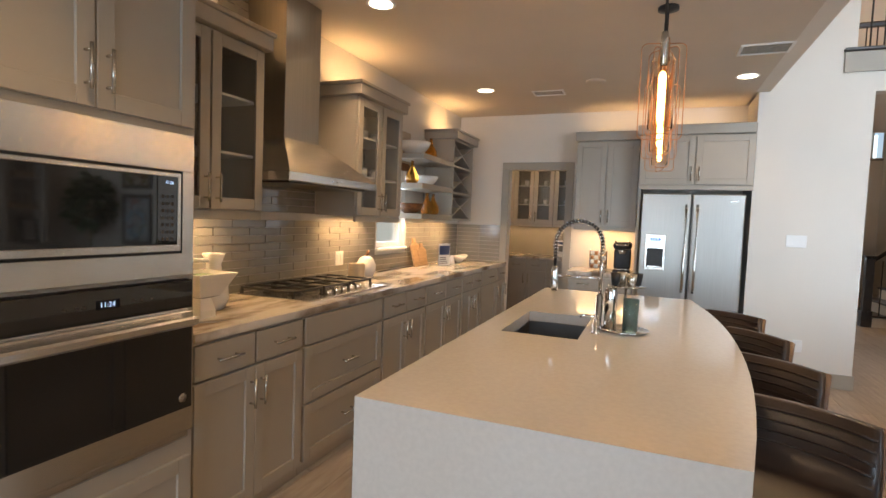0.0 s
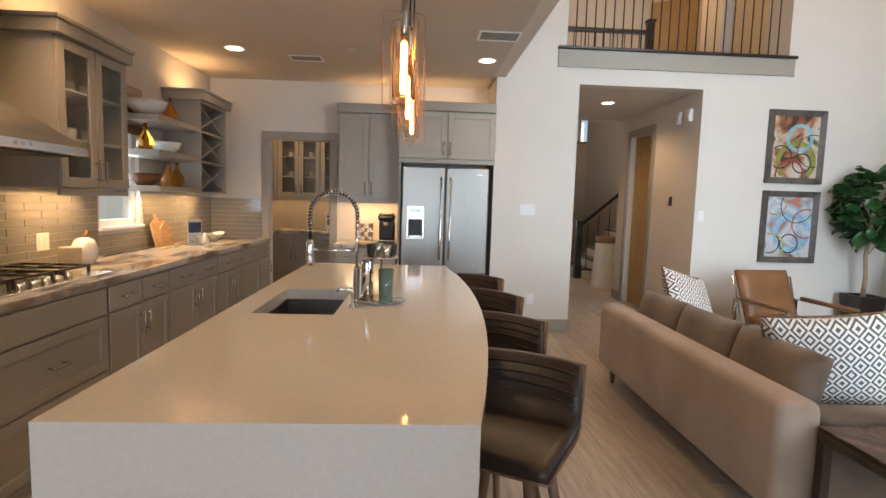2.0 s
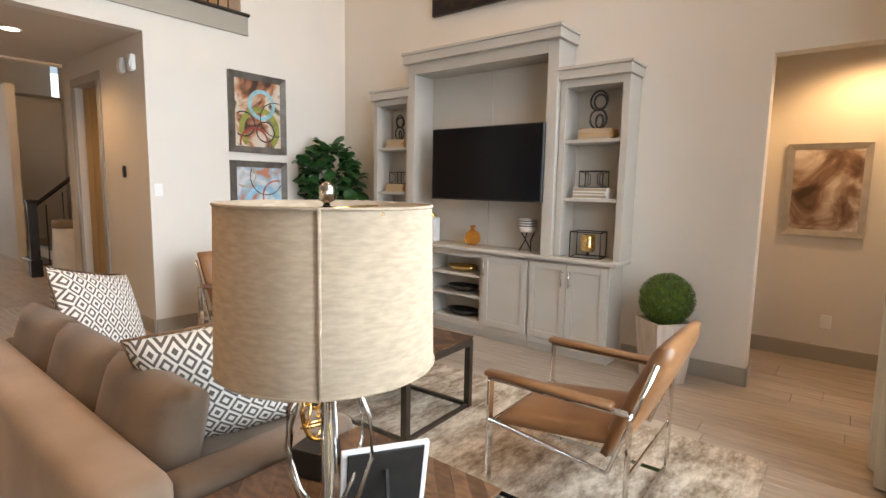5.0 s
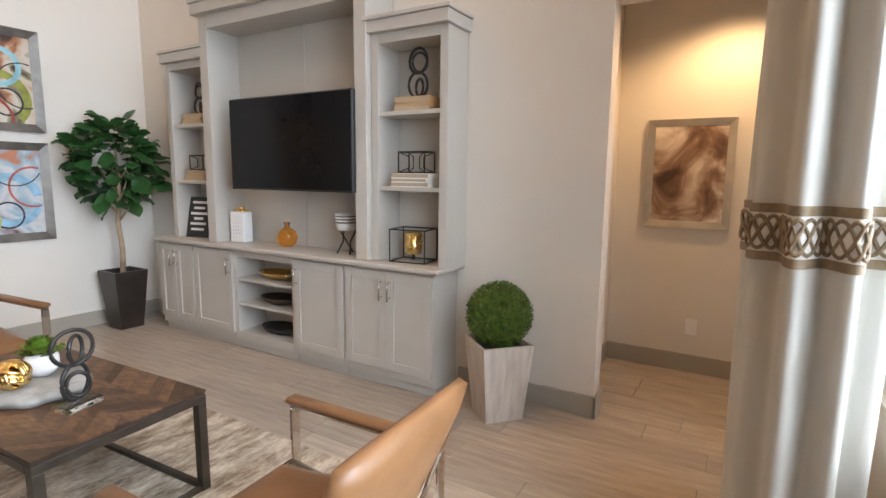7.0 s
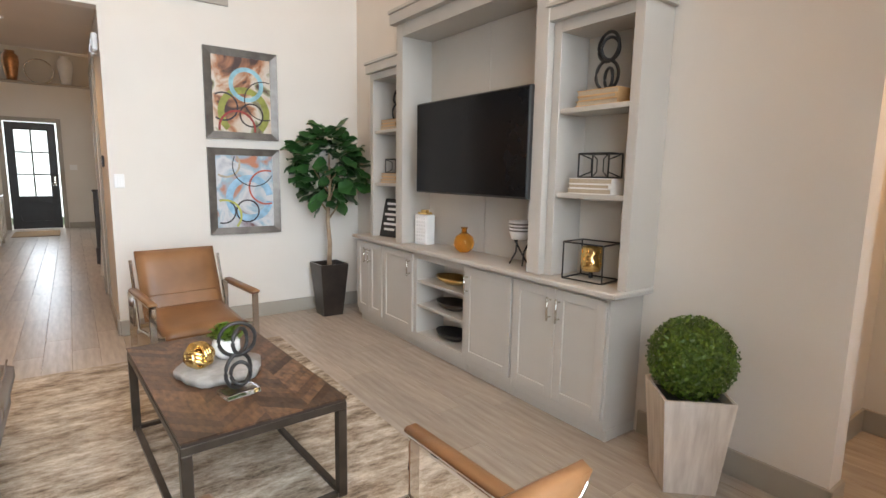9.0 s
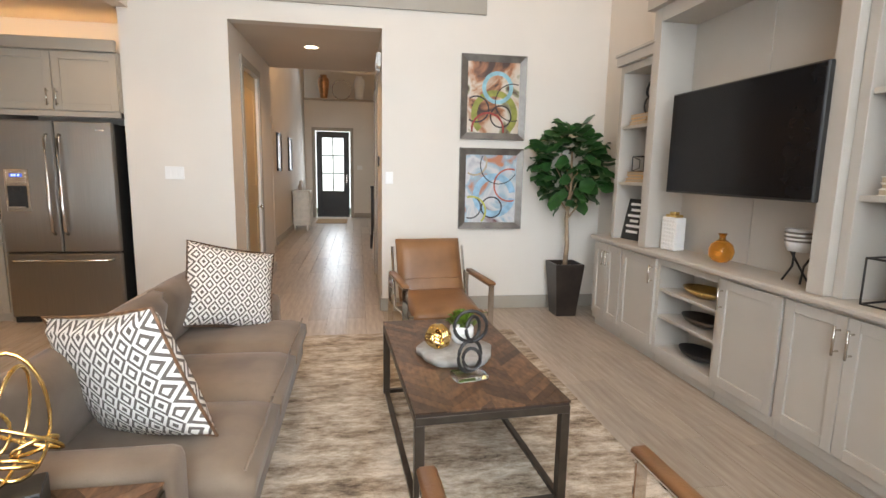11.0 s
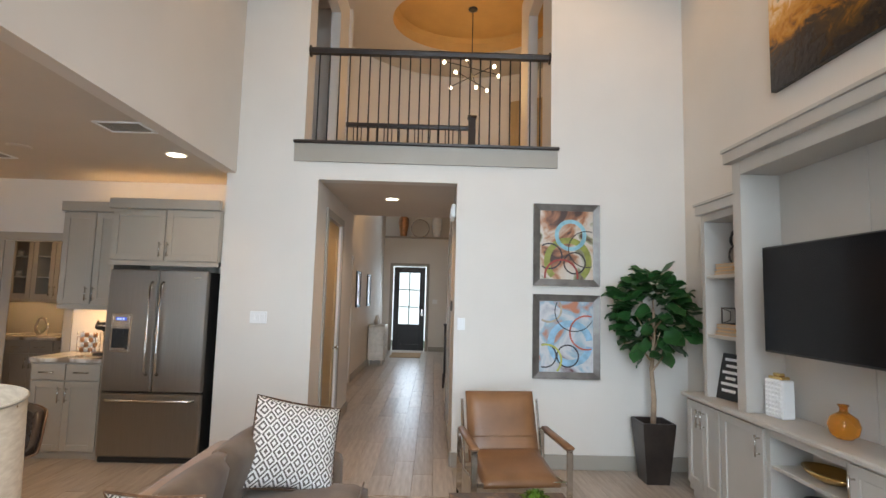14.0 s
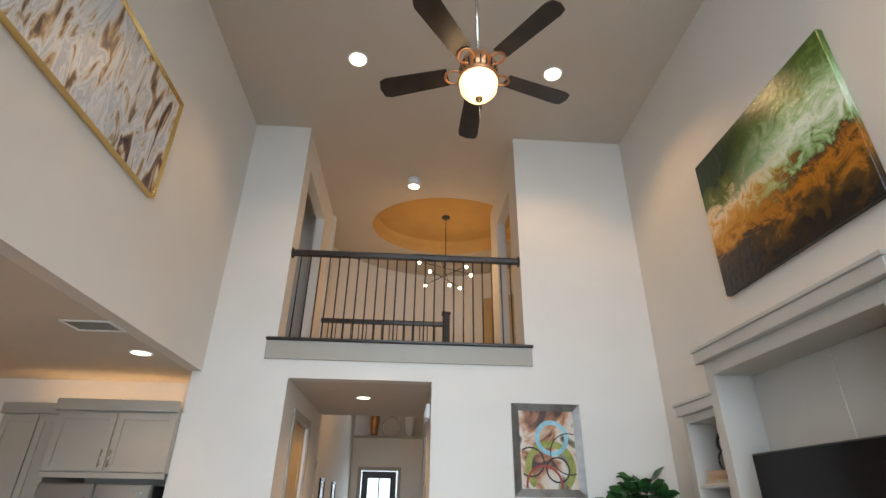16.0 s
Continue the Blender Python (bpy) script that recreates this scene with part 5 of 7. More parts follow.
# lounge chairs
def lounge_chair():
    c = thing("lounge_chair", "tan leather lounge chair with a flat chrome frame", "armchair", group="lounge chairs")
    w = 0.67
    seat = cushion("seat_cushion", 0.54, 0.56, 0.10, M_LEATHER_T, c, 0.12)
    seat.matrix_local = pose(0, -0.05, 0.36, 7, 0, 0)
    back = cushion("back_cushion", 0.56, 0.54, 0.10, M_LEATHER_T, c, 0.12)
    back.matrix_local = pose(0, 0.30, 0.575, 66, 0, 0)
    for z in (-0.09,):
        tube("seam", [(-0.26, z, 0.047), (0, z, 0.052), (0.26, z, 0.047)], 0.004, M_LEATHER_T, back, 5)
    for sx in (-1, 1):
        x = sx * w / 2

        def bar(name, y0, y1, z0, z1, m=M_CHROME, t=0.022, label=""):
            return box(name, x - t, x + t, y0, y1, z0, z1, m, c, 0.003, label)
        bar("front_leg", -0.33, -0.318, 0.012, 0.545)
        bar("rear_leg", 0.30, 0.312, 0.012, 0.545)
        bar("floor_runner", -0.33, 0.312, 0.0, 0.0115)
        bar("arm_bar", -0.33, 0.312, 0.5455, 0.557)
        bm = bx(x - 0.03, x + 0.03, -0.35, 0.24, 0.558, 0.585, 0.01)
        part("arm_pad", bm, M_LEATHER_T, c, "tan leather arm pad", True)
        tube("seat_rail", [(x * 0.93, -0.32, 0.335), (x * 0.93, 0.22, 0.27), (x * 0.93, 0.385, 0.765)], 0.012, M_CHROME, c, 6)
    for y, z in ((-0.32, 0.315), (0.30, 0.26), (0.30, 0.02)):
        box("cross_bar", -w / 2 + 0.023, w / 2 - 0.023, y - 0.006, y + 0.006, z, z + 0.03, M_CHROME, c, 0.003)
    return c


chair = lounge_chair()
chair.matrix_world = pose(6.335, 5.66, 0, 0, 0, 6)
copy_thing(chair, pose(6.235, 2.665, 0, 0, 0, 182))


# table lamp
def table_lamp():
    t = thing("table_lamp", "table lamp with a large linen drum shade and bent rod base", "lamp", pose(4.72, 2.67, 0.5555))
    box("base_plate", -0.075, 0.075, -0.075, 0.075, 0, 0.028, M_GLASS, t, 0.003, "square clear crystal base")
    box("base_collar", -0.035, 0.035, -0.035, 0.035, 0.0285, 0.05, M_CHROME, t, 0.006)
    for k in range(6):
        a = k * math.pi / 3
        pts = [(math.cos(a) * r, math.sin(a) * r, z) for r, z in ((0.02, 0.05), (0.075, 0.12), (0.108, 0.22), (0.102, 0.32), (0.06, 0.42), (0.018, 0.49))]
        tube("bent_rod", pts, 0.006, M_NICKEL, t, 7)
    tube("stem", [(0, 0, 0.05), (0, 0, 0.81)], 0.012, M_GLASS, t, 10, label="clear acrylic stem")
    r0, r1 = 0.247, 0.238
    bm = add_lathe(bmesh.new(), [(r0, 0.455), (r1, 0.815), (r1 - 0.004, 0.815), (r0 - 0.004, 0.455), (r0, 0.455)], 48)
    part("shade", bm, M_SHADE, t, "ivory linen drum shade", True)
    tube("shade_trim", [(r0 * math.cos(a), r0 * math.sin(a), 0.457) for a in np.linspace(0, 2 * math.pi, 48, endpoint=False)], 0.0035, M_SHADE, t, 5, True)
    tube("shade_trim", [(r1 * math.cos(a), r1 * math.sin(a), 0.814) for a in np.linspace(0, 2 * math.pi, 48, endpoint=False)], 0.0035, M_SHADE, t, 5, True)
    bm = bmesh.new()
    add_tube(bm, [(r0 * math.cos(-2.3), r0 * math.sin(-2.3), 0.456), (r1 * math.cos(-2.3), r1 * math.sin(-2.3), 0.815)], 0.0045, 6)
    part("shade_seam", bm, M_SHADE, t, "", True)
    for a in (0.3, 2.4, 4.5):
        tube("spider", [(0, 0, 0.805), (r1 * math.cos(a), r1 * math.sin(a), 0.805)], 0.003, M_GOLD, t, 5)
    lathe("finial", [(0, 0.805), (0.008, 0.805), (0.008, 0.818), (0.017, 0.822), (0.017, 0.853), (0.006, 0.865), (0, 0.866)], M_NICKEL, t, 14)
    tube("cord", [(0.03, -0.07, 0.004), (-0.05, -0.13, 0.004), (-0.11, -0.17, 0.004), (-0.16, -0.19, 0.004)], 0.003, M_WPLAST, t, 6)


table_lamp()


# windows and daylight outside
def window_unit(name, axis, plane, a0, a1, z0, z1, label, cols=2, rws=2):
    """Frame, glazing bars and panes in a wall opening 0.14 deep, from plane towards +axis."""
    w = structure(new(name), label)

    def bar(nm, u0, u1, d0, d1, zz0, zz1, m, bev=0.003):
        if axis == "x":
            ob = box(nm, u0, u1, plane + d0, plane + d1, zz0, zz1, m, w, bev)
        else:
            ob = box(nm, plane + d0, plane + d1, u0, u1, zz0, zz1, m, w, bev)
        return ob
    f = 0.05
    bar("frame_side", a0, a0 + f, 0.03, 0.10, z0, z1, M_WPLAST)
    bar("frame_side", a1 - f, a1, 0.03, 0.10, z0, z1, M_WPLAST)
    bar("frame_rail", a0 + f, a1 - f, 0.03, 0.10, z0, z0 + f, M_WPLAST)
    bar("frame_rail", a0 + f, a1 - f, 0.03, 0.10, z1 - f, z1, M_WPLAST)
    for i in range(1, cols):
        u = a0 + (a1 - a0) * i / cols
        bar("glazing_bar", u - 0.02, u + 0.02, 0.04, 0.09, z0 + f, z1 - f, M_WPLAST)
    for i in range(1, rws):
        z = z0 + (z1 - z0) * i / rws
        bar("meeting_rail", a0 + f, a1 - f, 0.045, 0.085, z - 0.02, z + 0.02, M_WPLAST)
    p = bar("pane", a0 + f, a1 - f, 0.062, 0.066, z0 + f, z1 - f, M_GLASS, 0)
    p.visible_shadow = False


window_unit("window_1", "y", 0.28, 5.17, 5.75, 1.14, 2.26, "small white kitchen window", 1, 2)
window_unit("window_2", "x", 0.96, 4.8, 7.75, 0.6, 3.0, "wide living room window", 3, 2)
# window_4 is unseen, assumed so that daylight reaches the upper walls
window_unit("window_4", "x", 0.96, 4.8, 7.75, 3.5, 5.2, "assumed upper living room window, unseen", 3, 1)
window_unit("window_3", "x", -2.62, 1.1, 3.3, 0.6, 2.5, "breakfast room window", 3, 1)
structure(box("window_sill", KW - 0.13, KW + 0.03, 5.15, 5.77, 1.112, 1.139, M_WPLAST, bev=0.004), "white window sill")
sh = thing("roman_shade", "woven brown roman shade at the kitchen window", "window shade", pose(KW + 0.01, 5.16, 0))
for i in range(5):
    box("fold", 0, 0.03 + 0.006 * (i % 2), 0, 0.60, 1.90 + i * 0.078, 1.976 + i * 0.078, M_BASKET if i == 0 else M_SHADE, sh, 0.008)
structure(box("backdrop_garden", -1.6, -1.55, 3.0, 9.0, 0.2, 4.0, M_OUT, bev=0), "bright garden beyond the window")
structure(box("backdrop_street", 2.0, 9.0, 20.5, 20.55, 0.0, 4.5, M_OUT, bev=0), "bright street beyond the front door")
# unseen ground sheet, added to bounce daylight
gr = bmesh.new()
prism(gr, [(-60, -60), (70, -60), (70, 70), (-60, 70)], -0.35, -0.25)
structure(part("ground", gr, M_BUSH), "plain ground outside, added for bounce light")


# balcony edge and railings
def railing(name, p0, p1, z0, h, gap, label, ends=True):
    r = thing(name, label, "railing")
    a, c = Vector((*p0, z0)), Vector((*p1, z0))
    d = c - a
    n = max(2, int(d.length / gap))
    bm = bmesh.new()
    u = d.normalized()
    s = Vector((-u.y, u.x, 0))
    quad = []
    for e in (a, c):
        quad.append([bm.verts.new(e + s * k + Vector((0, 0, z))) for k, z in ((-0.03, h - 0.06), (0.03, h - 0.06), (0.034, h - 0.02), (0.02, h), (-0.02, h), (-0.034, h - 0.02))])
    for j in range(6):
        bm.faces.new((quad[0][j], quad[0][(j + 1) % 6], quad[1][(j + 1) % 6], quad[1][j]))
    bm.faces.new(quad[0][::-1])
    bm.faces.new(quad[1])
    bmesh.ops.recalc_face_normals(bm, faces=bm.faces)
    part("handrail", bm, M_ESPRESSO, r, "dark stained handrail")
    for i in range(1, n):
        p = a + d * (i / n)
        tube("baluster", [(p.x, p.y, z0), (p.x, p.y, z0 + h - 0.058)], 0.0075, M_BLACK, r, 6)
    if ends:
        for e in (a, c):
            k = lathe("rosette", [(0, 0), (0.06, 0), (0.06, 0.012), (0.045, 0.02), (0, 0.02)], M_ESPRESSO, r, 18)
            k.matrix_local = Matrix.Translation((e.x, e.y, z0 + h - 0.035)) @ (u if e == a else -u).to_track_quat("Z", "Y").to_matrix().to_4x4()
    return r


railing("balcony_railing", (4.402, WY + 0.05), (6.858, WY + 0.05), 3.105, 0.985, 0.102, "dark wood and iron balcony railing")
railing("stair_railing_upper", (4.42, 8.80), (6.15, 8.80), 3.062, 0.95, 0.105, "dark railing at the back of the landing", False)
box_n = thing("newel_post", "dark stained newel post on the landing", "newel post", pose(6.20, 8.80, 3.062))
box("shaft", -0.05, 0.05, -0.05, 0.05, 0, 1.06, M_ESPRESSO, box_n, 0.006)
box("cap", -0.065, 0.065, -0.065, 0.065, 1.061, 1.10, M_ESPRESSO, box_n, 0.01)
led = structure(new("trim_balcony"), "greige fascia with a dark cap under the balcony railing")
box("fascia", 4.31, 6.925, WY - 0.022, WY, 2.89, 3.072, M_TRIM, led, 0.003)
box("cap", 4.30, 6.94, WY - 0.045, WY + 0.12, 3.073, 3.104, M_ESPRESSO, led, 0.008)
arc = bmesh.new()
pts = [(6.15 + 2.15 * math.cos(a), 8.95 + 2.1 * math.sin(a)) for a in np.linspace(0, math.pi, 25)]
prev = None
for (x, y) in pts:
    cur = [arc.verts.new((x, y, 3.06)), arc.verts.new((x, y, TOP)), arc.verts.new((x + (x - 6.15) * 0.05, y + (y - 8.95) * 0.05, TOP)), arc.verts.new((x + (x - 6.15) * 0.05, y + (y - 8.95) * 0.05, 3.06))]
    if prev:
        for j in range(4):
            arc.faces.new((prev[j], prev[(j + 1) % 4], cur[(j + 1) % 4], cur[j]))
    else:
        arc.faces.new(cur)
    prev = cur
arc.faces.new(prev[::-1])
bmesh.ops.recalc_face_normals(arc, faces=arc.faces)
structure(part("wall_rotunda", arc, M_WALL), "curved painted wall of the stair rotunda")
panel_door("door_landing", 0.8, 2.05, M_DOOR, pose(7.02, 10.72, 3.10, 0, 0, -28), "tan panelled door upstairs")


def chandelier():
    c = thing("chandelier", "black branching chandelier with small globe bulbs", "chandelier", pose(6.2, 9.1, TOP + 0.22))
    lathe("canopy", [(0, 0), (0.07, 0), (0.07, -0.02), (0.02, -0.035), (0, -0.035)], M_BLACK, c, 18)
    tube("rod", [(0, 0, -0.03), (0, 0, -1.12)], 0.007, M_BLACK, c, 8)
    for z, a, l in ((-0.93, 10, 0.42), (-1.0, 75, 0.36), (-1.06, 140, 0.40), (-1.12, 35, 0.30)):
        dx, dy = math.cos(radians(a)) * l, math.sin(radians(a)) * l
        tube("arm", [(-dx, -dy, z + 0.06), (dx, dy, z - 0.06)], 0.006, M_BLACK, c, 6)
        for s in (-1, 1):
            lathe("bulb", [(0, z - s * 0.06 - 0.045), (0.02, z - s * 0.06 - 0.035), (0.026, z - s * 0.06 - 0.015), (0.016, z - s * 0.06 + 0.008), (0, z - s * 0.06 + 0.01)], M_BULB, c, 10, "lit globe bulb", s * dx, s * dy)


chandelier()
fl = thing("ceiling_can_light", "white cylinder ceiling light over the landing, lit", "ceiling light", pose(5.66, 7.72, TOP))
lathe("can", [(0, -0.002), (0.085, -0.002), (0.085, -0.12), (0.075, -0.125), (0.075, -0.1), (0, -0.1)], M_WPLAST, fl, 22)
lathe("lens", [(0, -0.112), (0.072, -0.112), (0.072, -0.104), (0, -0.104)], M_DISC, fl, 22)


# ceiling fan
def ceiling_fan():
    f = thing("ceiling_fan", "ceiling fan with five dark blades and a lit glass bowl", "ceiling fan", pose(6.08, 4.18, 4.18))
    lathe("canopy", [(0, 1.538), (0.07, 1.538), (0.07, 1.53), (0.02, 1.49), (0, 1.49)], M_NICKEL, f, 18)
    tube("downrod", [(0, 0, 1.5), (0, 0, 0.12)], 0.011, M_NICKEL, f, 10)
    lathe("motor", [(0, 0.14), (0.06, 0.13), (0.10, 0.10), (0.12, 0.05), (0.125, 0.0), (0.11, -0.04), (0.08, -0.06), (0, -0.06)], M_RUST, f, 28)
    lathe("light_bowl", [(0.118, -0.075), (0.125, -0.10), (0.115, -0.16), (0.08, -0.205), (0.03, -0.225), (0, -0.228)], M_FGLASS, f, 28, "glowing amber frosted glass bowl")
    lathe("bowl_rim", [(0.115, -0.06), (0.132, -0.064), (0.132, -0.078), (0.115, -0.08)], M_RUST, f, 28)
    lathe("bowl_nut", [(0, -0.226), (0.025, -0.228), (0.022, -0.245), (0, -0.252)], M_BRONZE, f, 14)
    tube("pull_chain", [(0.0, -0.03, -0.245), (0.0, -0.03, -0.40)], 0.0022, M_NICKEL, f, 5)
    for k in range(5):
        a = radians(18 + 72 * k)
        m = Matrix.Rotation(a, 4, "Z") @ Matrix.Rotation(radians(11), 4, "X")
        bm = bmesh.new()
        out = [(0.20, -0.062), (0.62, -0.075), (0.66, -0.06), (0.675, 0), (0.66, 0.06), (0.62, 0.075), (0.20, 0.062)]
        prism(bm, out, -0.004, 0.004)
        bl = part("blade", bm, M_ESPRESSO, f, "dark walnut fan blade")
        bl.matrix_local = m
        ring = [(0.165 + 0.055 * math.cos(t), 0.05 * math.sin(t), -0.012) for t in np.linspace(0, 2 * math.pi, 16, endpoint=False)]
        tube("blade_bracket", ring, 0.009, M_RUST, f, 6, True).matrix_local = m
    for k in range(20):
        a = 2 * math.pi * k / 20
        box("vent_fin", 0.105, 0.126, -0.005, 0.005, -0.035, 0.03, M_BLACK, f, 0).matrix_local = Matrix.Rotation(a, 4, "Z")


ceiling_fan()


# pictures
def framed(name, label, where, w, h, art, fw=0.06, fm=M_FRAME, depth=0.03):
    """Picture in local x (width) and z (height), its face towards -y."""
    p = thing(name, label, "picture", where)
    for nm, pts in (("frame_rail", [(0, 0), (w, 0), (w - fw, fw), (fw, fw)]), ("frame_rail", [(0, h), (fw, h - fw), (w - fw, h - fw), (w, h)]), ("frame_side", [(0, 0), (fw, fw), (fw, h - fw), (0, h)]), ("frame_side", [(w, 0), (w, h), (w - fw, h - fw), (w - fw, fw)])):
        bm = bmesh.new()
        fr = [bm.verts.new((x, -depth if (x in (0, w) or z in (0, h)) else -depth * 0.6, z)) for x, z in pts]
        bk = [bm.verts.new((x, -0.001, z)) for x, z in pts]
        bm.faces.new(fr)
        bm.faces.new(bk[::-1])
        for i in range(4):
            bm.faces.new((fr[i], bk[i], bk[(i + 1) % 4], fr[(i + 1) % 4]))
        bmesh.ops.recalc_face_normals(bm, faces=bm.faces)
        part(nm, bm, fm, p)
    box("canvas", fw - 0.003, w - fw + 0.003, -depth * 0.5, -0.002, fw - 0.003, h - fw + 0.003, art, p, 0)
    return p


def ring_band(parent, cx, cz, r, t, color, y, w, h, fw, k):
    """A painted ring on a canvas, clipped to the picture."""
    m = mat("ring_paint", color, 0.6, var=0.2, scale=14)
    bm = bmesh.new()
    n = 40
    for i in range(n):
        a0, a1 = 2 * math.pi * i / n, 2 * math.pi * (i + 1) / n
        q = [(cx + rr * math.cos(a), cz + rr * math.sin(a)) for rr, a in ((r - t, a0), (r, a0), (r, a1), (r - t, a1))]
        if all(fw <= x <= w - fw and fw <= z <= h - fw for x, z in q):
            bm.faces.new([bm.verts.new((x, y, z)) for x, z in q])
    bmesh.ops.remove_doubles(bm, verts=bm.verts, dist=1e-5)
    bmesh.ops.recalc_face_normals(bm, faces=bm.faces)
    part("painted_ring", bm, m, parent)


def ring_picture(z0, seed, stops, rings):
    w, h, fw = 0.65, 0.803, 0.065
    art = shader_paint("abstract_canvas", stops, 3.0, (1, 1, 1), seed)
    p = framed("framed_painting", "abstract painting of coloured rings in a wide pewter frame", pose(6.69, WY - 0.002, z0), w, h, art, fw, M_FRAME, 0.035)
    for k, (cx, cz, r, t, c) in enumerate(rings):
        ring_band(p, cx * w, cz * h, r * w, t * w, c, -0.0190 - 0.0012 * k, w, h, fw, k)


WARMSTOPS = ((0.36, (0.06, 0.03, 0.022)), (0.42, (0.36, 0.15, 0.07)), (0.48, (0.52, 0.40, 0.30)), (0.55, (0.56, 0.50, 0.43)), (0.60, (0.25, 0.24, 0.14)), (0.66, (0.07, 0.035, 0.025)))
COOLSTOPS = ((0.34, (0.12, 0.04, 0.035)), (0.42, (0.40, 0.40, 0.42)), (0.50, (0.54, 0.53, 0.52)), (0.58, (0.26, 0.38, 0.45)), (0.66, (0.45, 0.18, 0.10)))
ring_picture(1.727, 3.1, WARMSTOPS, ((0.52, 0.30, 0.36, 0.09, (0.24, 0.25, 0.05)), (0.56, 0.62, 0.24, 0.06, (0.22, 0.42, 0.48)), (0.24, 0.36, 0.20, 0.022, (0.03, 0.025, 0.03)), (0.62, 0.28, 0.17, 0.022, (0.03, 0.02, 0.02)), (0.42, 0.12, 0.26, 0.03, (0.28, 0.04, 0.03)), (0.80, 0.45, 0.28, 0.015, (0.03, 0.02, 0.02))))
ring_picture(0.84, 9.4, COOLSTOPS, ((0.56, 0.42, 0.34, 0.10, (0.24, 0.42, 0.55)), (0.24, 0.82, 0.20, 0.03, (0.40, 0.33, 0.24)), (0.80, 0.55, 0.26, 0.025, (0.40, 0.09, 0.06)), (0.52, 0.27, 0.17, 0.022, (0.03, 0.025, 0.03)), (0.18, 0.27, 0.18, 0.022, (0.05, 0.05, 0.05)), (0.20, 0.22, 0.24, 0.03, (0.40, 0.40, 0.10)), (0.62, 0.80, 0.30, 0.014, (0.03, 0.03, 0.03))))


def landscape_canvas():
    """Large abstract landscape: dark green above, glowing band, dark russet below."""
    m = mat("oil_landscape", (0.5, 0.5, 0.5), 0.22, bump=1.0, bscale=22)
    nt = m.node_tree
    n, l = nt.nodes, nt.links
    b = n["Principled BSDF"]
    co = n.new("ShaderNodeTexCoord")
    sp = n.new("ShaderNodeSeparateXYZ")
    l.new(co.outputs["Generated"], sp.inputs[0])
    ns = n.new("ShaderNodeTexNoise")
    ns.inputs["Scale"].default_value, ns.inputs["Detail"].default_value, ns.inputs["Distortion"].default_value = 9.0, 13, 1.0
    ns.inputs["Roughness"].default_value = 0.66
    l.new(co.outputs["Generated"], ns.inputs[0])

    def fma(a, k, c):
        q = n.new("ShaderNodeMath")
        q.operation = "MULTIPLY_ADD"
        l.new(a, q.inputs[0])
        q.inputs[1].default_value, q.inputs[2].default_value = k, c
        return q.outputs[0]

    def add(a, c):
        q = n.new("ShaderNodeMath")
        q.operation = "ADD"
        l.new(a, q.inputs[0])
        l.new(c, q.inputs[1])
        return q.outputs[0]

    def ramp(src, stops):
        r = n.new("ShaderNodeValToRGB")
        els = r.color_ramp.elements
        els[0].position, els[0].color = stops[0][0], (*stops[0][1], 1)
        els[1].position, els[1].color = stops[-1][0], (*stops[-1][1], 1)
        for p, c in stops[1:-1]:
            els.new(p).color = (*c, 1)
        l.new(src, r.inputs[0])
        return r.outputs[0]
    height = add(fma(sp.outputs[2], 1.0, -0.18), fma(ns.outputs[0], 0.62, -0.13))
    left = ramp(height, ((0.05, (0.02, 0.015, 0.015)), (0.24, (0.05, 0.03, 0.015)), (0.34, (0.46, 0.18, 0.012)), (0.44, (0.62, 0.30, 0.05)), (0.52, (0.80, 0.58, 0.34)), (0.62, (0.12, 0.14, 0.02)), (0.78, (0.015, 0.03, 0.008))))
    right = ramp(height, ((0.05, (0.015, 0.012, 0.01)), (0.20, (0.10, 0.05, 0.01)), (0.31, (0.45, 0.17, 0.012)), (0.40, (0.06, 0.03, 0.012)), (0.46, (0.26, 0.42, 0.16)), (0.58, (0.72, 0.80, 0.68)), (0.70, (0.34, 0.52, 0.26)), (0.84, (0.10, 0.18, 0.03)), (0.95, (0.05, 0.10, 0.01))))
    side_ = fma(add(fma(sp.outputs[0], 1.0, 0.0), fma(ns.outputs[0], 0.5, -0.25)), 2.2, -0.55)
    mix = n.new("ShaderNodeMix")
    mix.data_type = "RGBA"
    l.new(side_, mix.inputs[0])
    l.new(left, mix.inputs[6])
    l.new(right, mix.inputs[7])
    l.new(mix.outputs[2], b.inputs["Base Color"])
    return m


art = thing("large_canvas_painting", "large unframed abstract landscape painting, green and amber", "painting", pose(EX - 0.003, 5.31, 3.135, 0, 0, -90))
box("canvas", 0, 1.49, -0.045, 0, 0, 1.21, landscape_canvas(), art, 0.004)
STREAK = ((0.30, (0.02, 0.015, 0.02)), (0.38, (0.16, 0.10, 0.08)), (0.42, (0.45, 0.30, 0.15)), (0.46, (0.55, 0.54, 0.52)), (0.52, (0.64, 0.64, 0.63)), (0.57, (0.40, 0.43, 0.47)), (0.62, (0.60, 0.58, 0.54)), (0.68, (0.30, 0.22, 0.12)), (0.74, (0.03, 0.03, 0.04)))
framed("framed_abstract", "abstract streaked painting in a thin gold frame", pose(SX + 0.002, 2.96, 3.63, 0, 0, 90), 2.09, 0.89, shader_paint("streaked_canvas", STREAK, 3.4, (3.0, 2.2, 0.8), 5.0), 0.018, M_GOLD, 0.05)
CLOUD = ((0.32, (0.06, 0.03, 0.02)), (0.44, (0.22, 0.13, 0.085)), (0.52, (0.42, 0.32, 0.25)), (0.60, (0.66, 0.57, 0.50)), (0.72, (0.78, 0.74, 0.69)))
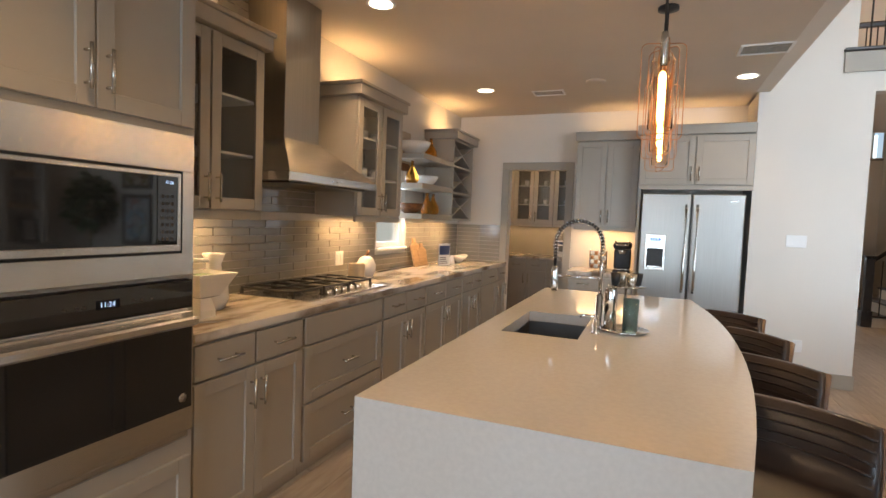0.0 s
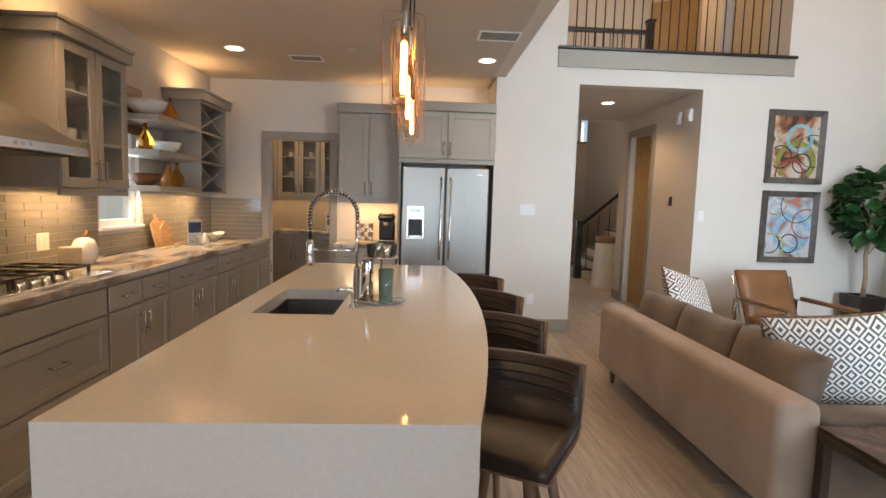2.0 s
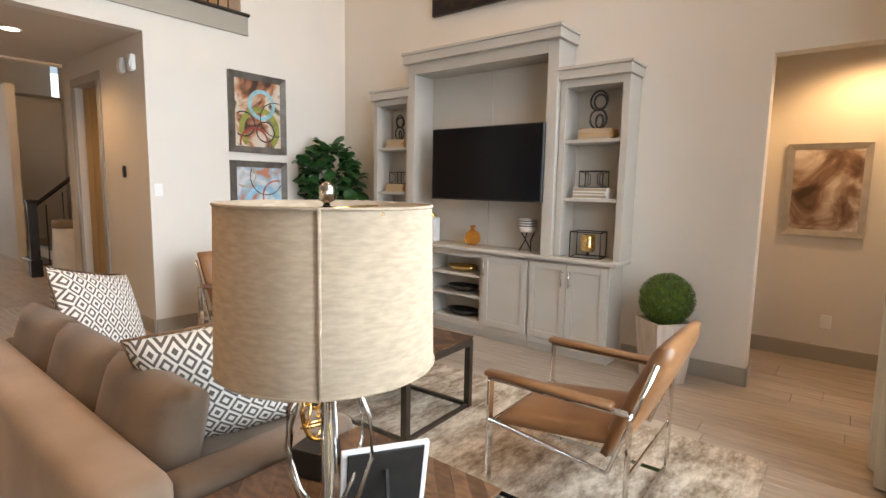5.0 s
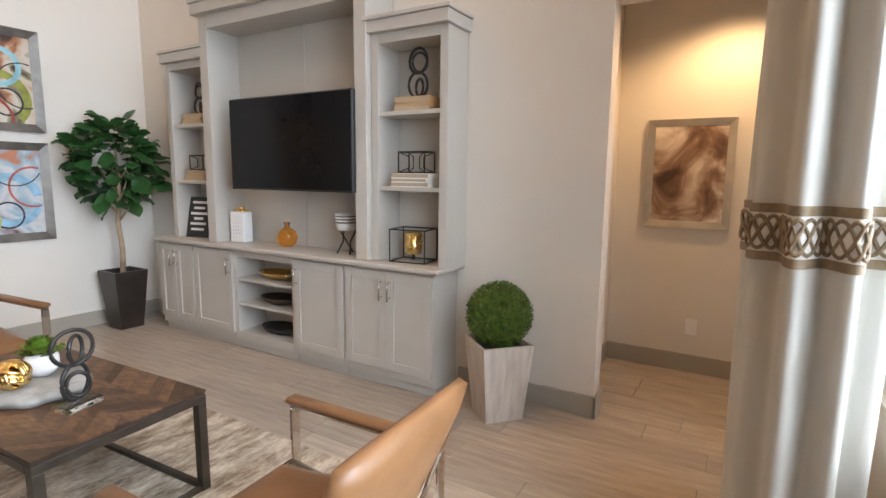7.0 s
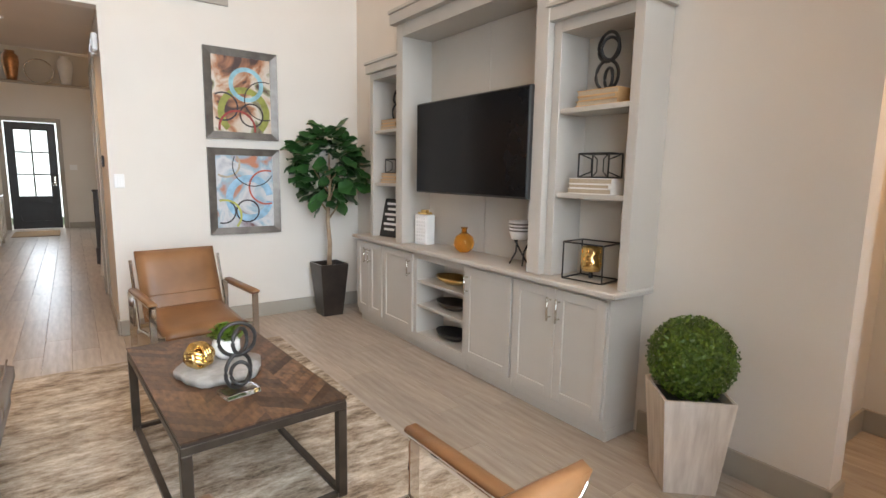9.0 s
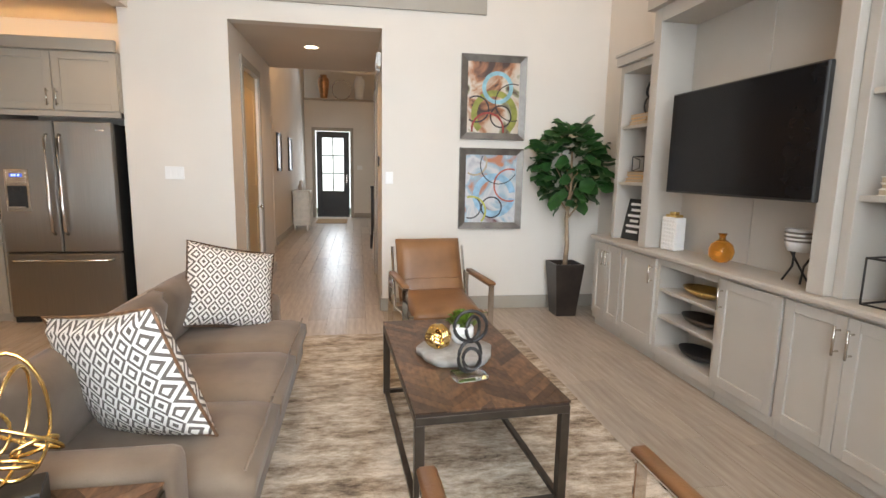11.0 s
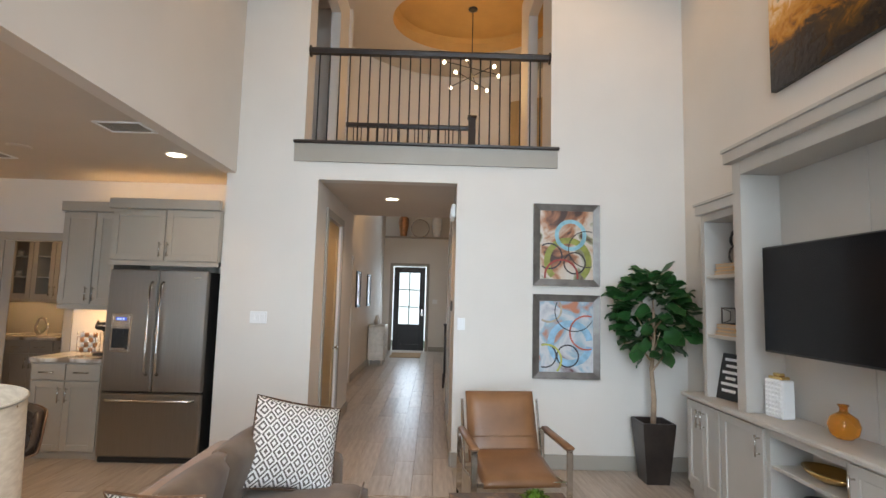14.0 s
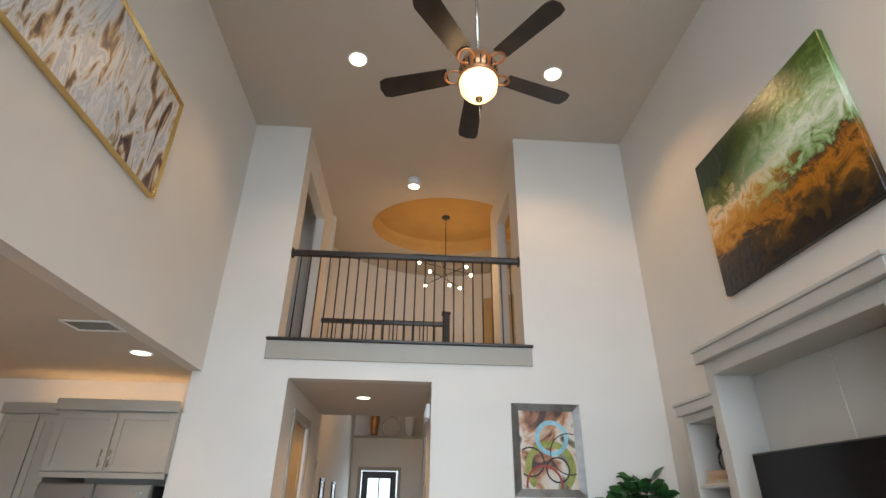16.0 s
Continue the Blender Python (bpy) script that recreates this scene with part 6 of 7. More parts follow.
framed("framed_print", "sepia cloud print in a silver frame", pose(9.318, 2.25, 1.065, 0, 0, -90), 0.565, 0.765, shader_paint("cloud_print", CLOUD, 3.2, (1, 1, 1), 2.0), 0.05, M_SILVER)
for y, z in ((11.6, 1.35), (13.2, 1.35)):
    framed("hall_picture", "dark framed picture in the foyer", pose(4.222, y, z, 0, 0, 90), 0.5, 0.7, shader_paint("hall_print", CLOUD, 3, (1, 1, 1), y), 0.05, M_BLACK)


# wall plates and small fixtures
def wall_plate(name, label, where, w, h, n, cat="switch"):
    p = thing(name, label, cat, where)
    box("plate", -w / 2, w / 2, -0.007, -0.0005, -h / 2, h / 2, M_WPLAST, p, 0.003)
    for i in range(n):
        x = (i - (n - 1) / 2) * 0.046
        box("rocker", x - 0.016, x + 0.016, -0.0105, -0.007, -0.033, 0.033, M_WPLAST, p, 0.002)


wall_plate("light_switch", "white triple rocker light switch", pose(4.05, WY, 1.35), 0.165, 0.115, 3)
wall_plate("light_switch", "white single rocker light switch", pose(6.0, WY, 1.335), 0.075, 0.115, 1)
wall_plate("wall_outlet", "white wall outlet near the floor", pose(4.12, WY, 0.36), 0.075, 0.115, 2, "outlet")
wall_plate("wall_outlet", "white wall outlet with a small plug", pose(9.32, 1.87, 0.34, 0, 0, -90), 0.075, 0.115, 2, "outlet")
for y in (4.55, 6.9):
    wall_plate("wall_outlet", "white outlet on the tile backsplash", pose(KW + 0.0105, y, 1.08, 0, 0, 90), 0.115, 0.115, 2, "outlet")
th = thing("thermostat", "small dark oval thermostat on the hall wall", "thermostat", pose(5.93, 7.27, 1.50, 0, 0, -90))
box("body", -0.03, 0.03, -0.02, -0.001, -0.055, 0.055, M_BLACK, th, 0.014)
for y in (6.93, 7.16):
    si = thing("alarm_sensor", "white plastic alarm sensor on the hall wall", "alarm sensor", pose(5.93, y, 2.47, 0, 0, -90))
    box("body", -0.045, 0.045, -0.045, -0.001, -0.07, 0.07, M_WPLAST, si, 0.01)
    box("lens", -0.03, 0.03, -0.05, -0.0455, -0.04, 0.02, M_WHITE, si, 0.006)


# hall, stairs, front door
def front_door():
    d = structure(thing("door_front", "charcoal front door with six glass lights", "door", pose(4.53, 16.95, 0.01)), "charcoal front door with six glass lights")
    w, h = 0.92, 2.44
    bm = bmesh.new()
    for b in ((0, 0.16, 0, h), (w - 0.16, w, 0, h), (0.16, w - 0.16, 0, 0.18), (0.16, w - 0.16, 0.58, 0.76), (0.16, w - 0.16, h - 0.17, h)):
        add_box(bm, b[0], b[1], 0, 0.045, b[2], b[3], 0.004)
    add_box(bm, 0.16, w - 0.16, 0.015, 0.03, 0.18, 0.58)
    part("leaf", bm, M_FDOOR, d)
    for i in range(1, 3):
        z = 0.76 + (h - 0.93) * i / 3
        box("glazing_bar", 0.16, w - 0.16, 0.008, 0.037, z - 0.015, z + 0.015, M_FDOOR, d, 0.002)
    box("glazing_bar", w / 2 - 0.015, w / 2 + 0.015, 0.009, 0.036, 0.761, h - 0.171, M_FDOOR, d, 0.002)
    for c_ in range(2):
        for r_ in range(3):
            x0, z0 = 0.16 + c_ * (w - 0.32) / 2 + 0.014, 0.76 + r_ * (h - 0.93) / 3 + 0.014
            p = box("pane", x0, x0 + (w - 0.32) / 2 - 0.028, 0.02, 0.025, z0, z0 + (h - 0.93) / 3 - 0.028, M_GLASS, d, 0)
            p.visible_shadow = False
    box("lock_plate", w - 0.10, w - 0.05, -0.02, 0, 1.0, 1.22, M_NICKEL, d, 0.006)
    bm = bmesh.new()
    add_tube(bm, [(w - 0.075, -0.02, 1.04), (w - 0.075, -0.06, 1.04), (w - 0.19, -0.06, 1.04)], 0.01, 8)
    part("lever", bm, M_NICKEL, d, "", True)


front_door()
wall_plate("keypad", "small alarm keypad by the front door", pose(5.75, 16.9, 1.45), 0.15, 0.12, 2, "keypad")
tagged(box("doormat", 4.6, 5.4, 15.2, 16.3, 0.001, 0.014, M_MAT, bev=0.004), "brown coir doormat inside the front door", "doormat")
cons = thing("console_cabinet", "small pale carved console cabinet in the foyer", "cabinet", pose(4.24, 13.6, 0, 0, 0, 0))
box("body", 0, 0.36, 0, 0.75, 0.12, 0.88, M_SILVER, cons, 0.006)
box("top", -0.005, 0.38, -0.02, 0.77, 0.881, 0.91, M_SILVER, cons, 0.006)
for y in (0.02, 0.69):
    for x in (0.02, 0.30):
        box("leg", x, x + 0.04, y, y + 0.04, 0, 0.119, M_SILVER, cons, 0.003)
for y in (0.03, 0.385):
    dd = part("door", add_shaker(bmesh.new(), y, y + 0.335, 0.15, 0.86), M_SILVER, cons)
    shaker_rails(dd, M_SILVER, y, y + 0.335, 0.15, 0.86)
    dd.matrix_local = Matrix(((0, -1, 0, 0.36), (1, 0, 0, 0), (0, 0, 1, 0), (0, 0, 0, 1)))
for y, m in ((13.75, M_SILVER), (13.95, M_WHITE), (14.1, M_SILVER)):
    v = thing("console_vase", "small pale vase on the console", "vase", pose(4.40, y, 0.911))
    lathe("body", [(0, 0), (0.04, 0), (0.055, 0.06), (0.03, 0.14), (0.018, 0.19), (0.026, 0.21), (0.02, 0.205), (0, 0.18)], m, v, 16)
structure(box("trim_plant_ledge", 4.22, 7.99, 16.86, 17.6, 3.30, 3.36, M_TRIM, bev=0.006), "greige plant ledge above the front door")
for x, m in ((4.75, M_RUST), (5.75, M_WHITE)):
    v = thing("ledge_vase", "tall vase on the plant ledge", "vase", pose(x, 17.1, 3.361))
    lathe("body", [(0, 0), (0.09, 0), (0.11, 0.1), (0.16, 0.42), (0.15, 0.56), (0.09, 0.62), (0.1, 0.66), (0.08, 0.65), (0, 0.5)], m, v, 20)
hp = thing("ledge_ring", "round metal wall ring on the plant ledge", "ornament", pose(5.25, 17.2, 3.65))
tube("hoop", [(0.27 * math.cos(a), 0, 0.27 * math.sin(a)) for a in np.linspace(0, 2 * math.pi, 32, endpoint=False)], 0.014, M_NICKEL, hp, 8, True)


def stairs():
    s = thing("staircase", "staircase with dark treads and pale risers", "staircase")
    for i in range(9):
        x0 = 6.05 + i * 0.21
        box("riser", x0, x0 + 0.02, 10.9, 11.95, i * 0.185, (i + 1) * 0.185 - 0.03, M_CLOTH, s, 0)
        box("tread", x0 - 0.02, x0 + 0.23, 10.88, 11.97, (i + 1) * 0.185 - 0.03, (i + 1) * 0.185, M_ESPRESSO, s, 0.006)
        box("carcass", x0 + 0.02, 8.0, 10.92, 11.93, i * 0.185, (i + 1) * 0.185 - 0.031, M_CLOTH, s, 0)
        tube("baluster", [(x0 + 0.1, 10.94, (i + 1) * 0.185), (x0 + 0.1, 10.94, (i + 1) * 0.185 + 0.86)], 0.009, M_BLACK, s, 6)
    bm = bmesh.new()
    add_tube(bm, [(6.0, 10.94, 1.02), (8.0, 10.94, 2.76)], 0.03, 8)
    part("handrail", bm, M_ESPRESSO, s, "dark stained handrail", True)
    nw = thing("newel_post", "dark stained square newel post at the stair foot", "newel post", pose(5.98, 10.94, 0))
    box("shaft", -0.055, 0.055, -0.055, 0.055, 0, 1.08, M_ESPRESSO, nw, 0.006)
    box("cap", -0.07, 0.07, -0.07, 0.07, 1.081, 1.12, M_ESPRESSO, nw, 0.012)
    box("base", -0.07, 0.07, -0.07, 0.07, 0, 0.25, M_ESPRESSO, nw, 0.006)
    t = thing("draped_table", "slim table draped in white linen with a bronze band", "table", pose(6.15, 9.9, 0))
    lathe("cloth", [(0.24, 0), (0.21, 0.4), (0.19, 0.78), (0, 0.785)], M_CLOTH, t, 28)
    lathe("band", [(0.196, 0.78), (0.198, 0.785), (0.19, 0.88), (0, 0.885)], M_BAND, t, 28)


stairs()


# curtain
def curtain():
    c = thing("curtain", "ivory satin curtain panel with a bronze lattice band", "curtain", pose(7.30, 1.39, 0))

    def sheet(z0, z1, off, m, name, nz=8):
        bm = bmesh.new()
        n = 72
        rows_ = []
        for k in range(nz + 1):
            z = z0 + (z1 - z0) * k / nz
            sq = 1.0 + 0.06 * math.sin(z * 1.3)
            ring = []
            for i in range(n):
                a = 2 * math.pi * i / n
                r = 1 + 0.16 * math.cos(9 * a + 0.3 * z)
                ring.append(bm.verts.new((math.cos(a) * (0.30 * r * sq + off), math.sin(a) * (0.17 * r * sq + off), z)))
            rows_.append(ring)
        for a, b in zip(rows_, rows_[1:]):
            for i in range(n):
                bm.faces.new((a[i], a[(i + 1) % n], b[(i + 1) % n], b[i]))
        return part(name, bm, m, c, "", True)
    sheet(0.012, 2.98, 0, M_CURTAIN, "cloth", 24)
    sheet(1.17, 1.345, 0.004, M_CLOTH, "band")
    sheet(1.17, 1.198, 0.007, M_BAND, "band_border", 2)
    sheet(1.317, 1.345, 0.007, M_BAND, "band_border", 2)
    n = 26
    for s in (-1, 1):
        for ph in (0, 1):
            bm = bmesh.new()
            pts = []
            for i in range(n * 8):
                a = 2 * math.pi * i / (n * 8)
                z = 1.2575 + s * 0.05 * math.sin(n * a / 2 + ph * math.pi / 2)
                r = 1 + 0.16 * math.cos(9 * a + 0.3 * z)
                sq = 1.0 + 0.06 * math.sin(z * 1.3)
                pts.append((math.cos(a) * (0.30 * r * sq + 0.008), math.sin(a) * (0.17 * r * sq + 0.008), z))
            add_tube(bm, pts, 0.006, 4, True)
            part("lattice_cord", bm, M_BAND, c, "", True)
    rod = thing("curtain_rod", "dark curtain rod above the window", "curtain rod")
    tube("bar", [(4.5, 1.40, 3.05), (7.75, 1.40, 3.05)], 0.014, M_BRONZE, rod, 8)
    for x in (4.7, 7.6):
        tube("bracket", [(x, 1.40, 3.05), (x, 1.102, 3.05)], 0.01, M_BRONZE, rod, 6)


curtain()


# plants
def leaf_mesh(l, w, m):
    bm = bmesh.new()
    n = 6
    rows_ = []
    for i in range(n + 1):
        f = i / n
        hw = w / 2 * math.sin(math.pi * (0.03 + 0.94 * f ** 1.25)) * (0.85 + 0.3 * f)
        x, z = l * f, -0.16 * l * f * f + 0.012 * math.sin(9 * f)
        rows_.append([bm.verts.new((x, -hw, z + 0.10 * w)), bm.verts.new((x, 0, z)), bm.verts.new((x, hw, z + 0.10 * w))])
    for a, b in zip(rows_, rows_[1:]):
        for j in range(2):
            bm.faces.new((a[j], a[j + 1], b[j + 1], b[j]))
    return mesh_of(bm, "leaf", m, True)


def fig_tree():
    t = thing("fiddle_leaf_fig", "fiddle leaf fig tree with large dark leaves", "plant", pose(7.74, 6.45, 0.47))
    pot = thing("black_planter", "tall tapered square black planter", "planter", pose(7.74, 6.45, 0))
    bm = bmesh.new()
    rings = []
    for h, z in ((0.10, 0), (0.145, 0.50), (0.145, 0.53), (0.128, 0.53), (0.122, 0.46)):
        rings.append([bm.verts.new((sx * h, sy * h, z)) for sx, sy in ((-1, -1), (1, -1), (1, 1), (-1, 1))])
    for a, b in zip(rings, rings[1:]):
        for i in range(4):
            bm.faces.new((a[i], a[(i + 1) % 4], b[(i + 1) % 4], b[i]))
    bm.faces.new(rings[0][::-1])
    part("shell", bm, M_ESPRESSO, pot)
    box("soil", -0.121, 0.121, -0.121, 0.121, 0.44, 0.468, M_MAT, pot, 0)
    part("trunk", add_tube(bmesh.new(), [(0, 0, 0), (0.012, 0.0, 0.25), (-0.005, 0.01, 0.5), (0.02, 0, 0.8), (0.015, 0, 1.15)], [0.026, 0.022, 0.02, 0.016, 0.008], 9), M_BARK, t, "", True)
    rg = random.Random(11)
    for k in range(7):
        a = k * 2.4
        p1 = (0.16 * math.cos(a), 0.14 * math.sin(a), 0.72 + 0.07 * k)
        part("limb", add_tube(bmesh.new(), [(0.0, 0, 0.5 + 0.07 * k), (p1[0] * 0.5, p1[1] * 0.5, 0.60 + 0.07 * k), p1], [0.010, 0.008, 0.004], 6), M_BARK, t, "", True)
    me = [leaf_mesh(0.20, 0.145, M_LEAF), leaf_mesh(0.16, 0.12, M_LEAF), leaf_mesh(0.23, 0.17, M_LEAF)]
    for k in range(190):
        u = rg.random() * 2 * math.pi
        f = 1 - 2 * (k + 0.5) / 190
        rad = (0.55 + 0.45 * rg.random()) * (1.0 - 0.25 * max(0, f))
        s = math.sqrt(max(0.05, 1 - f * f))
        x, y, z = 0.30 * s * rad * math.cos(u), 0.24 * s * rad * math.sin(u), 1.03 + 0.36 * f * (0.75 + 0.25 * rg.random())
        if x > 0.26:
            x = 0.26 - 0.05 * rg.random()
        y = min(y, 0.18)
        ob = new("leaf", me[k % 3])
        ob.parent = t
        ob.matrix_local = Matrix.Translation((x, y, z)) @ Matrix.Rotation(u + rg.uniform(-0.5, 0.5), 4, "Z") @ Matrix.Rotation(rg.uniform(-0.5, 0.75) - f * 0.5, 4, "Y") @ Matrix.Rotation(rg.uniform(-0.7, 0.7), 4, "X") @ Matrix.Diagonal((*([rg.uniform(0.75, 1.1)] * 3), 1))


fig_tree()


def boxwood():
    p = thing("wood_planter", "tapered square whitewashed wood planter", "planter", pose(7.95, 2.79, 0, 0, 0, -42))
    for k in range(4):
        bm = bmesh.new()
        b, t, h = 0.115, 0.155, 0.46
        q = [(-b, -b, 0), (b, -b, 0), (t, -t, h), (-t, -t, h)]
        i = [(-b + 0.012, -b + 0.014, 0), (b - 0.012, -b + 0.014, 0), (t - 0.012, -t + 0.014, h), (-t + 0.012, -t + 0.014, h)]
        a, c = [bm.verts.new(v) for v in q], [bm.verts.new(v) for v in i]
        bm.faces.new(a)
        bm.faces.new(c[::-1])
        for j in range(4):
            bm.faces.new((a[j], c[j], c[(j + 1) % 4], a[(j + 1) % 4]))
        bmesh.ops.recalc_face_normals(bm, faces=bm.faces)
        part("side_panel", bm, M_POTW, p).matrix_local = Matrix.Rotation(k * math.pi / 2, 4, "Z")
    box("liner", -0.135, 0.135, -0.135, 0.135, 0.38, 0.42, M_BLACK, p, 0)
    t = thing("boxwood_ball", "round clipped artificial boxwood ball in the planter", "plant", pose(7.95, 2.79, 0.615))
    rg = random.Random(5)
    vs, fs = [], []
    for k in range(6500):
        z = 1 - 2 * (k + 0.5) / 6500
        a = k * 2.399963
        s = math.sqrt(1 - z * z)
        d = Vector((s * math.cos(a), s * math.sin(a), z))
        c = d * (0.188 * (0.86 + 0.17 * rg.random()))
        u = d.orthogonal().normalized()
        u.rotate(Matrix.Rotation(rg.random() * 6.28, 3, d))
        w = d.cross(u)
        u = (u + d * rg.uniform(-0.3, 1.1)).normalized() * 0.016
        w = (w + d * rg.uniform(-0.5, 0.5)).normalized() * 0.007
        n0 = len(vs)
        vs += [tuple(c), tuple(c + u * 0.5 + w), tuple(c + u), tuple(c + u * 0.5 - w)]
        fs.append((n0, n0 + 1, n0 + 2, n0 + 3))
    me = bpy.data.meshes.new("foliage")
    me.from_pydata(vs, [], fs)
    me.materials.append(M_BUSH)
    fo = new("foliage", me)
    fo.parent = t
    tagged(fo, kind="stuff")
    lathe("core", [(0, -0.155), (0.085, -0.13), (0.14, -0.066), (0.155, 0), (0.14, 0.066), (0.085, 0.13), (0, 0.155)], M_BUSH, t, 20)


boxwood()


# small things on the media wall
def ring_sculpture(where, s=1.0, acrylic=False, label="dark metal sculpture of linked rings"):
    r = thing("ring_sculpture", label, "sculpture", where)

    def hoop(cx, cz, rx, rz, tilt, yy=0):
        pts = []
        for a in np.linspace(0, 2 * math.pi, 26, endpoint=False):
            v = Vector((rx * math.cos(a), 0, rz * math.sin(a)))
            v.rotate(Euler((0, 0, radians(tilt))))
            pts.append((s * (cx + v.x), s * (yy + v.y), s * (cz + v.z)))
        tube("ring", pts, 0.0085 * s, M_BLACK, r, 7, True)
    b = 0.03 if acrylic else 0.0
    hoop(0, b + 0.075, 0.062, 0.075, 10)
    hoop(0.01, b + 0.06, 0.04, 0.05, -25)
    hoop(0, b + 0.215, 0.075, 0.072, -12)
    hoop(0.012, b + 0.205, 0.045, 0.055, 25)
    if acrylic:
        box("base", -0.075, 0.075, -0.05, 0.05, 0, 0.026, M_GLASS, r, 0.003, "clear acrylic base")
    return r


def book_stack(where, n, w=0.26, d=0.18, m=M_BOOKC):
    z = 0
    for k in range(n):
        h = (0.030, 0.024, 0.032)[k % 3]
        b = thing("book", "cream cloth-bound book in a stack", "book", where @ pose(0.006 * (k % 2), 0.004 * k, z, 0, 0, (3, -4, 2)[k % 3]), "stacked books")
        box("page_block", -w / 2 + 0.004, w / 2 - 0.002, -d / 2 + 0.004, d / 2 - 0.004, 0.0045, h - 0.0045, M_PAPER, b, 0)
        box("cover", -w / 2, w / 2, -d / 2, d / 2, 0, 0.0044, m, b, 0)
        box("cover", -w / 2, w / 2, -d / 2, d / 2, h - 0.0044, h - 0.0006, m, b, 0)
        box("spine", w / 2 - 0.001, w / 2 + 0.002, -d / 2, d / 2, 0.0001, h - 0.0002, m, b, 0.0005)
        z += h
    return z


def wire_cube(where, w, d, h, m, name="wire_cube", label="black metal wire cube ornament", inner=False):
    c = thing(name, label, "ornament", where)
    r = 0.005
    cor = [(-w / 2, -d / 2), (w / 2, -d / 2), (w / 2, d / 2), (-w / 2, d / 2)]
    for i in range(4):
        a, b = cor[i], cor[(i + 1) % 4]
        tube("bar", [(*a, r), (*a, h - r)], r, m, c, 6)
        for z in (r, h - r):
            tube("bar", [(*a, z), (*b, z)], r, m, c, 6)
        if inner:
            tube("inner_bar", [(a[0], a[1], h - r), (a[0] * 0.4, a[1] * 0.4, h * 0.75)], r * 0.7, m, c, 5)
            tube("inner_bar", [(a[0] * 0.4, a[1] * 0.4, h * 0.75), (a[0] * 0.4, a[1] * 0.4, h * 0.25)], r * 0.7, m, c, 5)
            tube("inner_bar", [(a[0] * 0.4, a[1] * 0.4, h * 0.25), (a[0], a[1], r)], r * 0.7, m, c, 5)
    return c


E90 = -90
z = book_stack(pose(8.06, 3.44, 1.8155, 0, 0, E90), 3)
ring_sculpture(pose(8.06, 3.44, 1.8156 + z, 0, 0, E90), 1.05)
z = book_stack(pose(8.06, 3.45, 1.3425, 0, 0, E90), 3, 0.28, 0.20, M_CLOTH)
wire_cube(pose(8.06, 3.45, 1.3427 + z, 0, 0, E90), 0.20, 0.12, 0.14, M_BLACK, inner=True)
z = book_stack(pose(8.06, 5.66, 1.8205, 0, 0, E90), 3)
ring_sculpture(pose(8.06, 5.66, 1.8206 + z, 0, 0, E90), 0.9)
z = book_stack(pose(8.06, 5.66, 1.3505, 0, 0, E90), 3)
wire_cube(pose(8.06, 5.66, 1.3507 + z, 0, 0, E90), 0.18, 0.12, 0.13, M_BLACK, inner=True)
wire_cube(pose(8.06, 3.47, 0.8505, 0, 0, E90 + 8), 0.25, 0.20, 0.22, M_BLACK, "wire_candle_holder", "black wire cube candle holder")
cd = thing("gold_candle", "gold textured candle cup inside the wire cube", "candle", pose(8.06, 3.47, 0.8615))
lathe("cup", [(0, 0.04), (0.05, 0.04), (0.058, 0.06), (0.058, 0.18), (0.053, 0.18), (0.05, 0.07), (0, 0.065)], M_GOLD, cd, 24)
tube("stem", [(0, 0, 0), (0, 0, 0.04)], 0.012, M_BLACK, cd, 8)
for a in range(3):
    for k in range(10):
        q = 2 * math.pi * k / 10 + a * 0.3
        box("dimple", 0.0575, 0.060, -0.010, 0.010, 0.075 + a * 0.034, 0.10 + a * 0.034, M_GOLD, cd, 0.001).matrix_local = Matrix.Rotation(q, 4, "Z")
sg = thing("chalkboard_sign", "small black chalkboard sign with white lettering", "sign", pose(8.03, 5.76, 0.8505, 0, 0, -78) @ pose(0, 0, 0, -12, 0, 0))
box("board", -0.12, 0.12, 0, 0.014, 0, 0.36, M_BLACK, sg, 0.003)
for k, (w_, z_) in enumerate(((0.16, 0.30), (0.12, 0.25), (0.18, 0.20), (0.10, 0.155), (0.17, 0.11), (0.14, 0.06))):
    box("lettering_bar", -w_ / 2, w_ / 2, -0.0012, 0.0, z_, z_ + 0.022, M_WPLAST, sg, 0)
tagged(sg, "small black chalkboard sign with white lettering", "sign")
jr = thing("studded_jar", "white studded ceramic jar with a gold lid", "jar", pose(8.06, 5.19, 0.8505, 0, 0, -82))
box("body", -0.075, 0.075, -0.05, 0.05, 0, 0.25, M_WHITE, jr, 0.008)
for i in range(5):
    for k in range(8):
        ob = lathe("stud", [(0, 0.008), (0.008, 0.005), (0.011, 0), (0, 0)], M_WHITE, jr, 8)
        ob.matrix_local = pose(-0.056 + i * 0.028, -0.05, 0.025 + k * 0.029, 90, 0, 0)
box("lid", -0.055, 0.055, -0.035, 0.035, 0.251, 0.27, M_GOLD, jr, 0.004)
box("lid_knob", -0.03, 0.03, -0.02, 0.02, 0.2705, 0.29, M_GOLD, jr, 0.003)
av = thing("amber_bottle_vase", "round amber glass bottle vase", "vase", pose(8.07, 4.665, 0.8505))
lathe("body", [(0, 0.002), (0.04, 0.002), (0.07, 0.03), (0.08, 0.075), (0.065, 0.12), (0.03, 0.145), (0.02, 0.152), (0.02, 0.175), (0.03, 0.19), (0.026, 0.188), (0.016, 0.17), (0.016, 0.15), (0, 0.14)], M_AMBER, av, 28)
dv = thing("driftwood_bowl", "grey striped bowl on a twisted wire stand", "ornament", pose(8.06, 4.05, 0.8505))
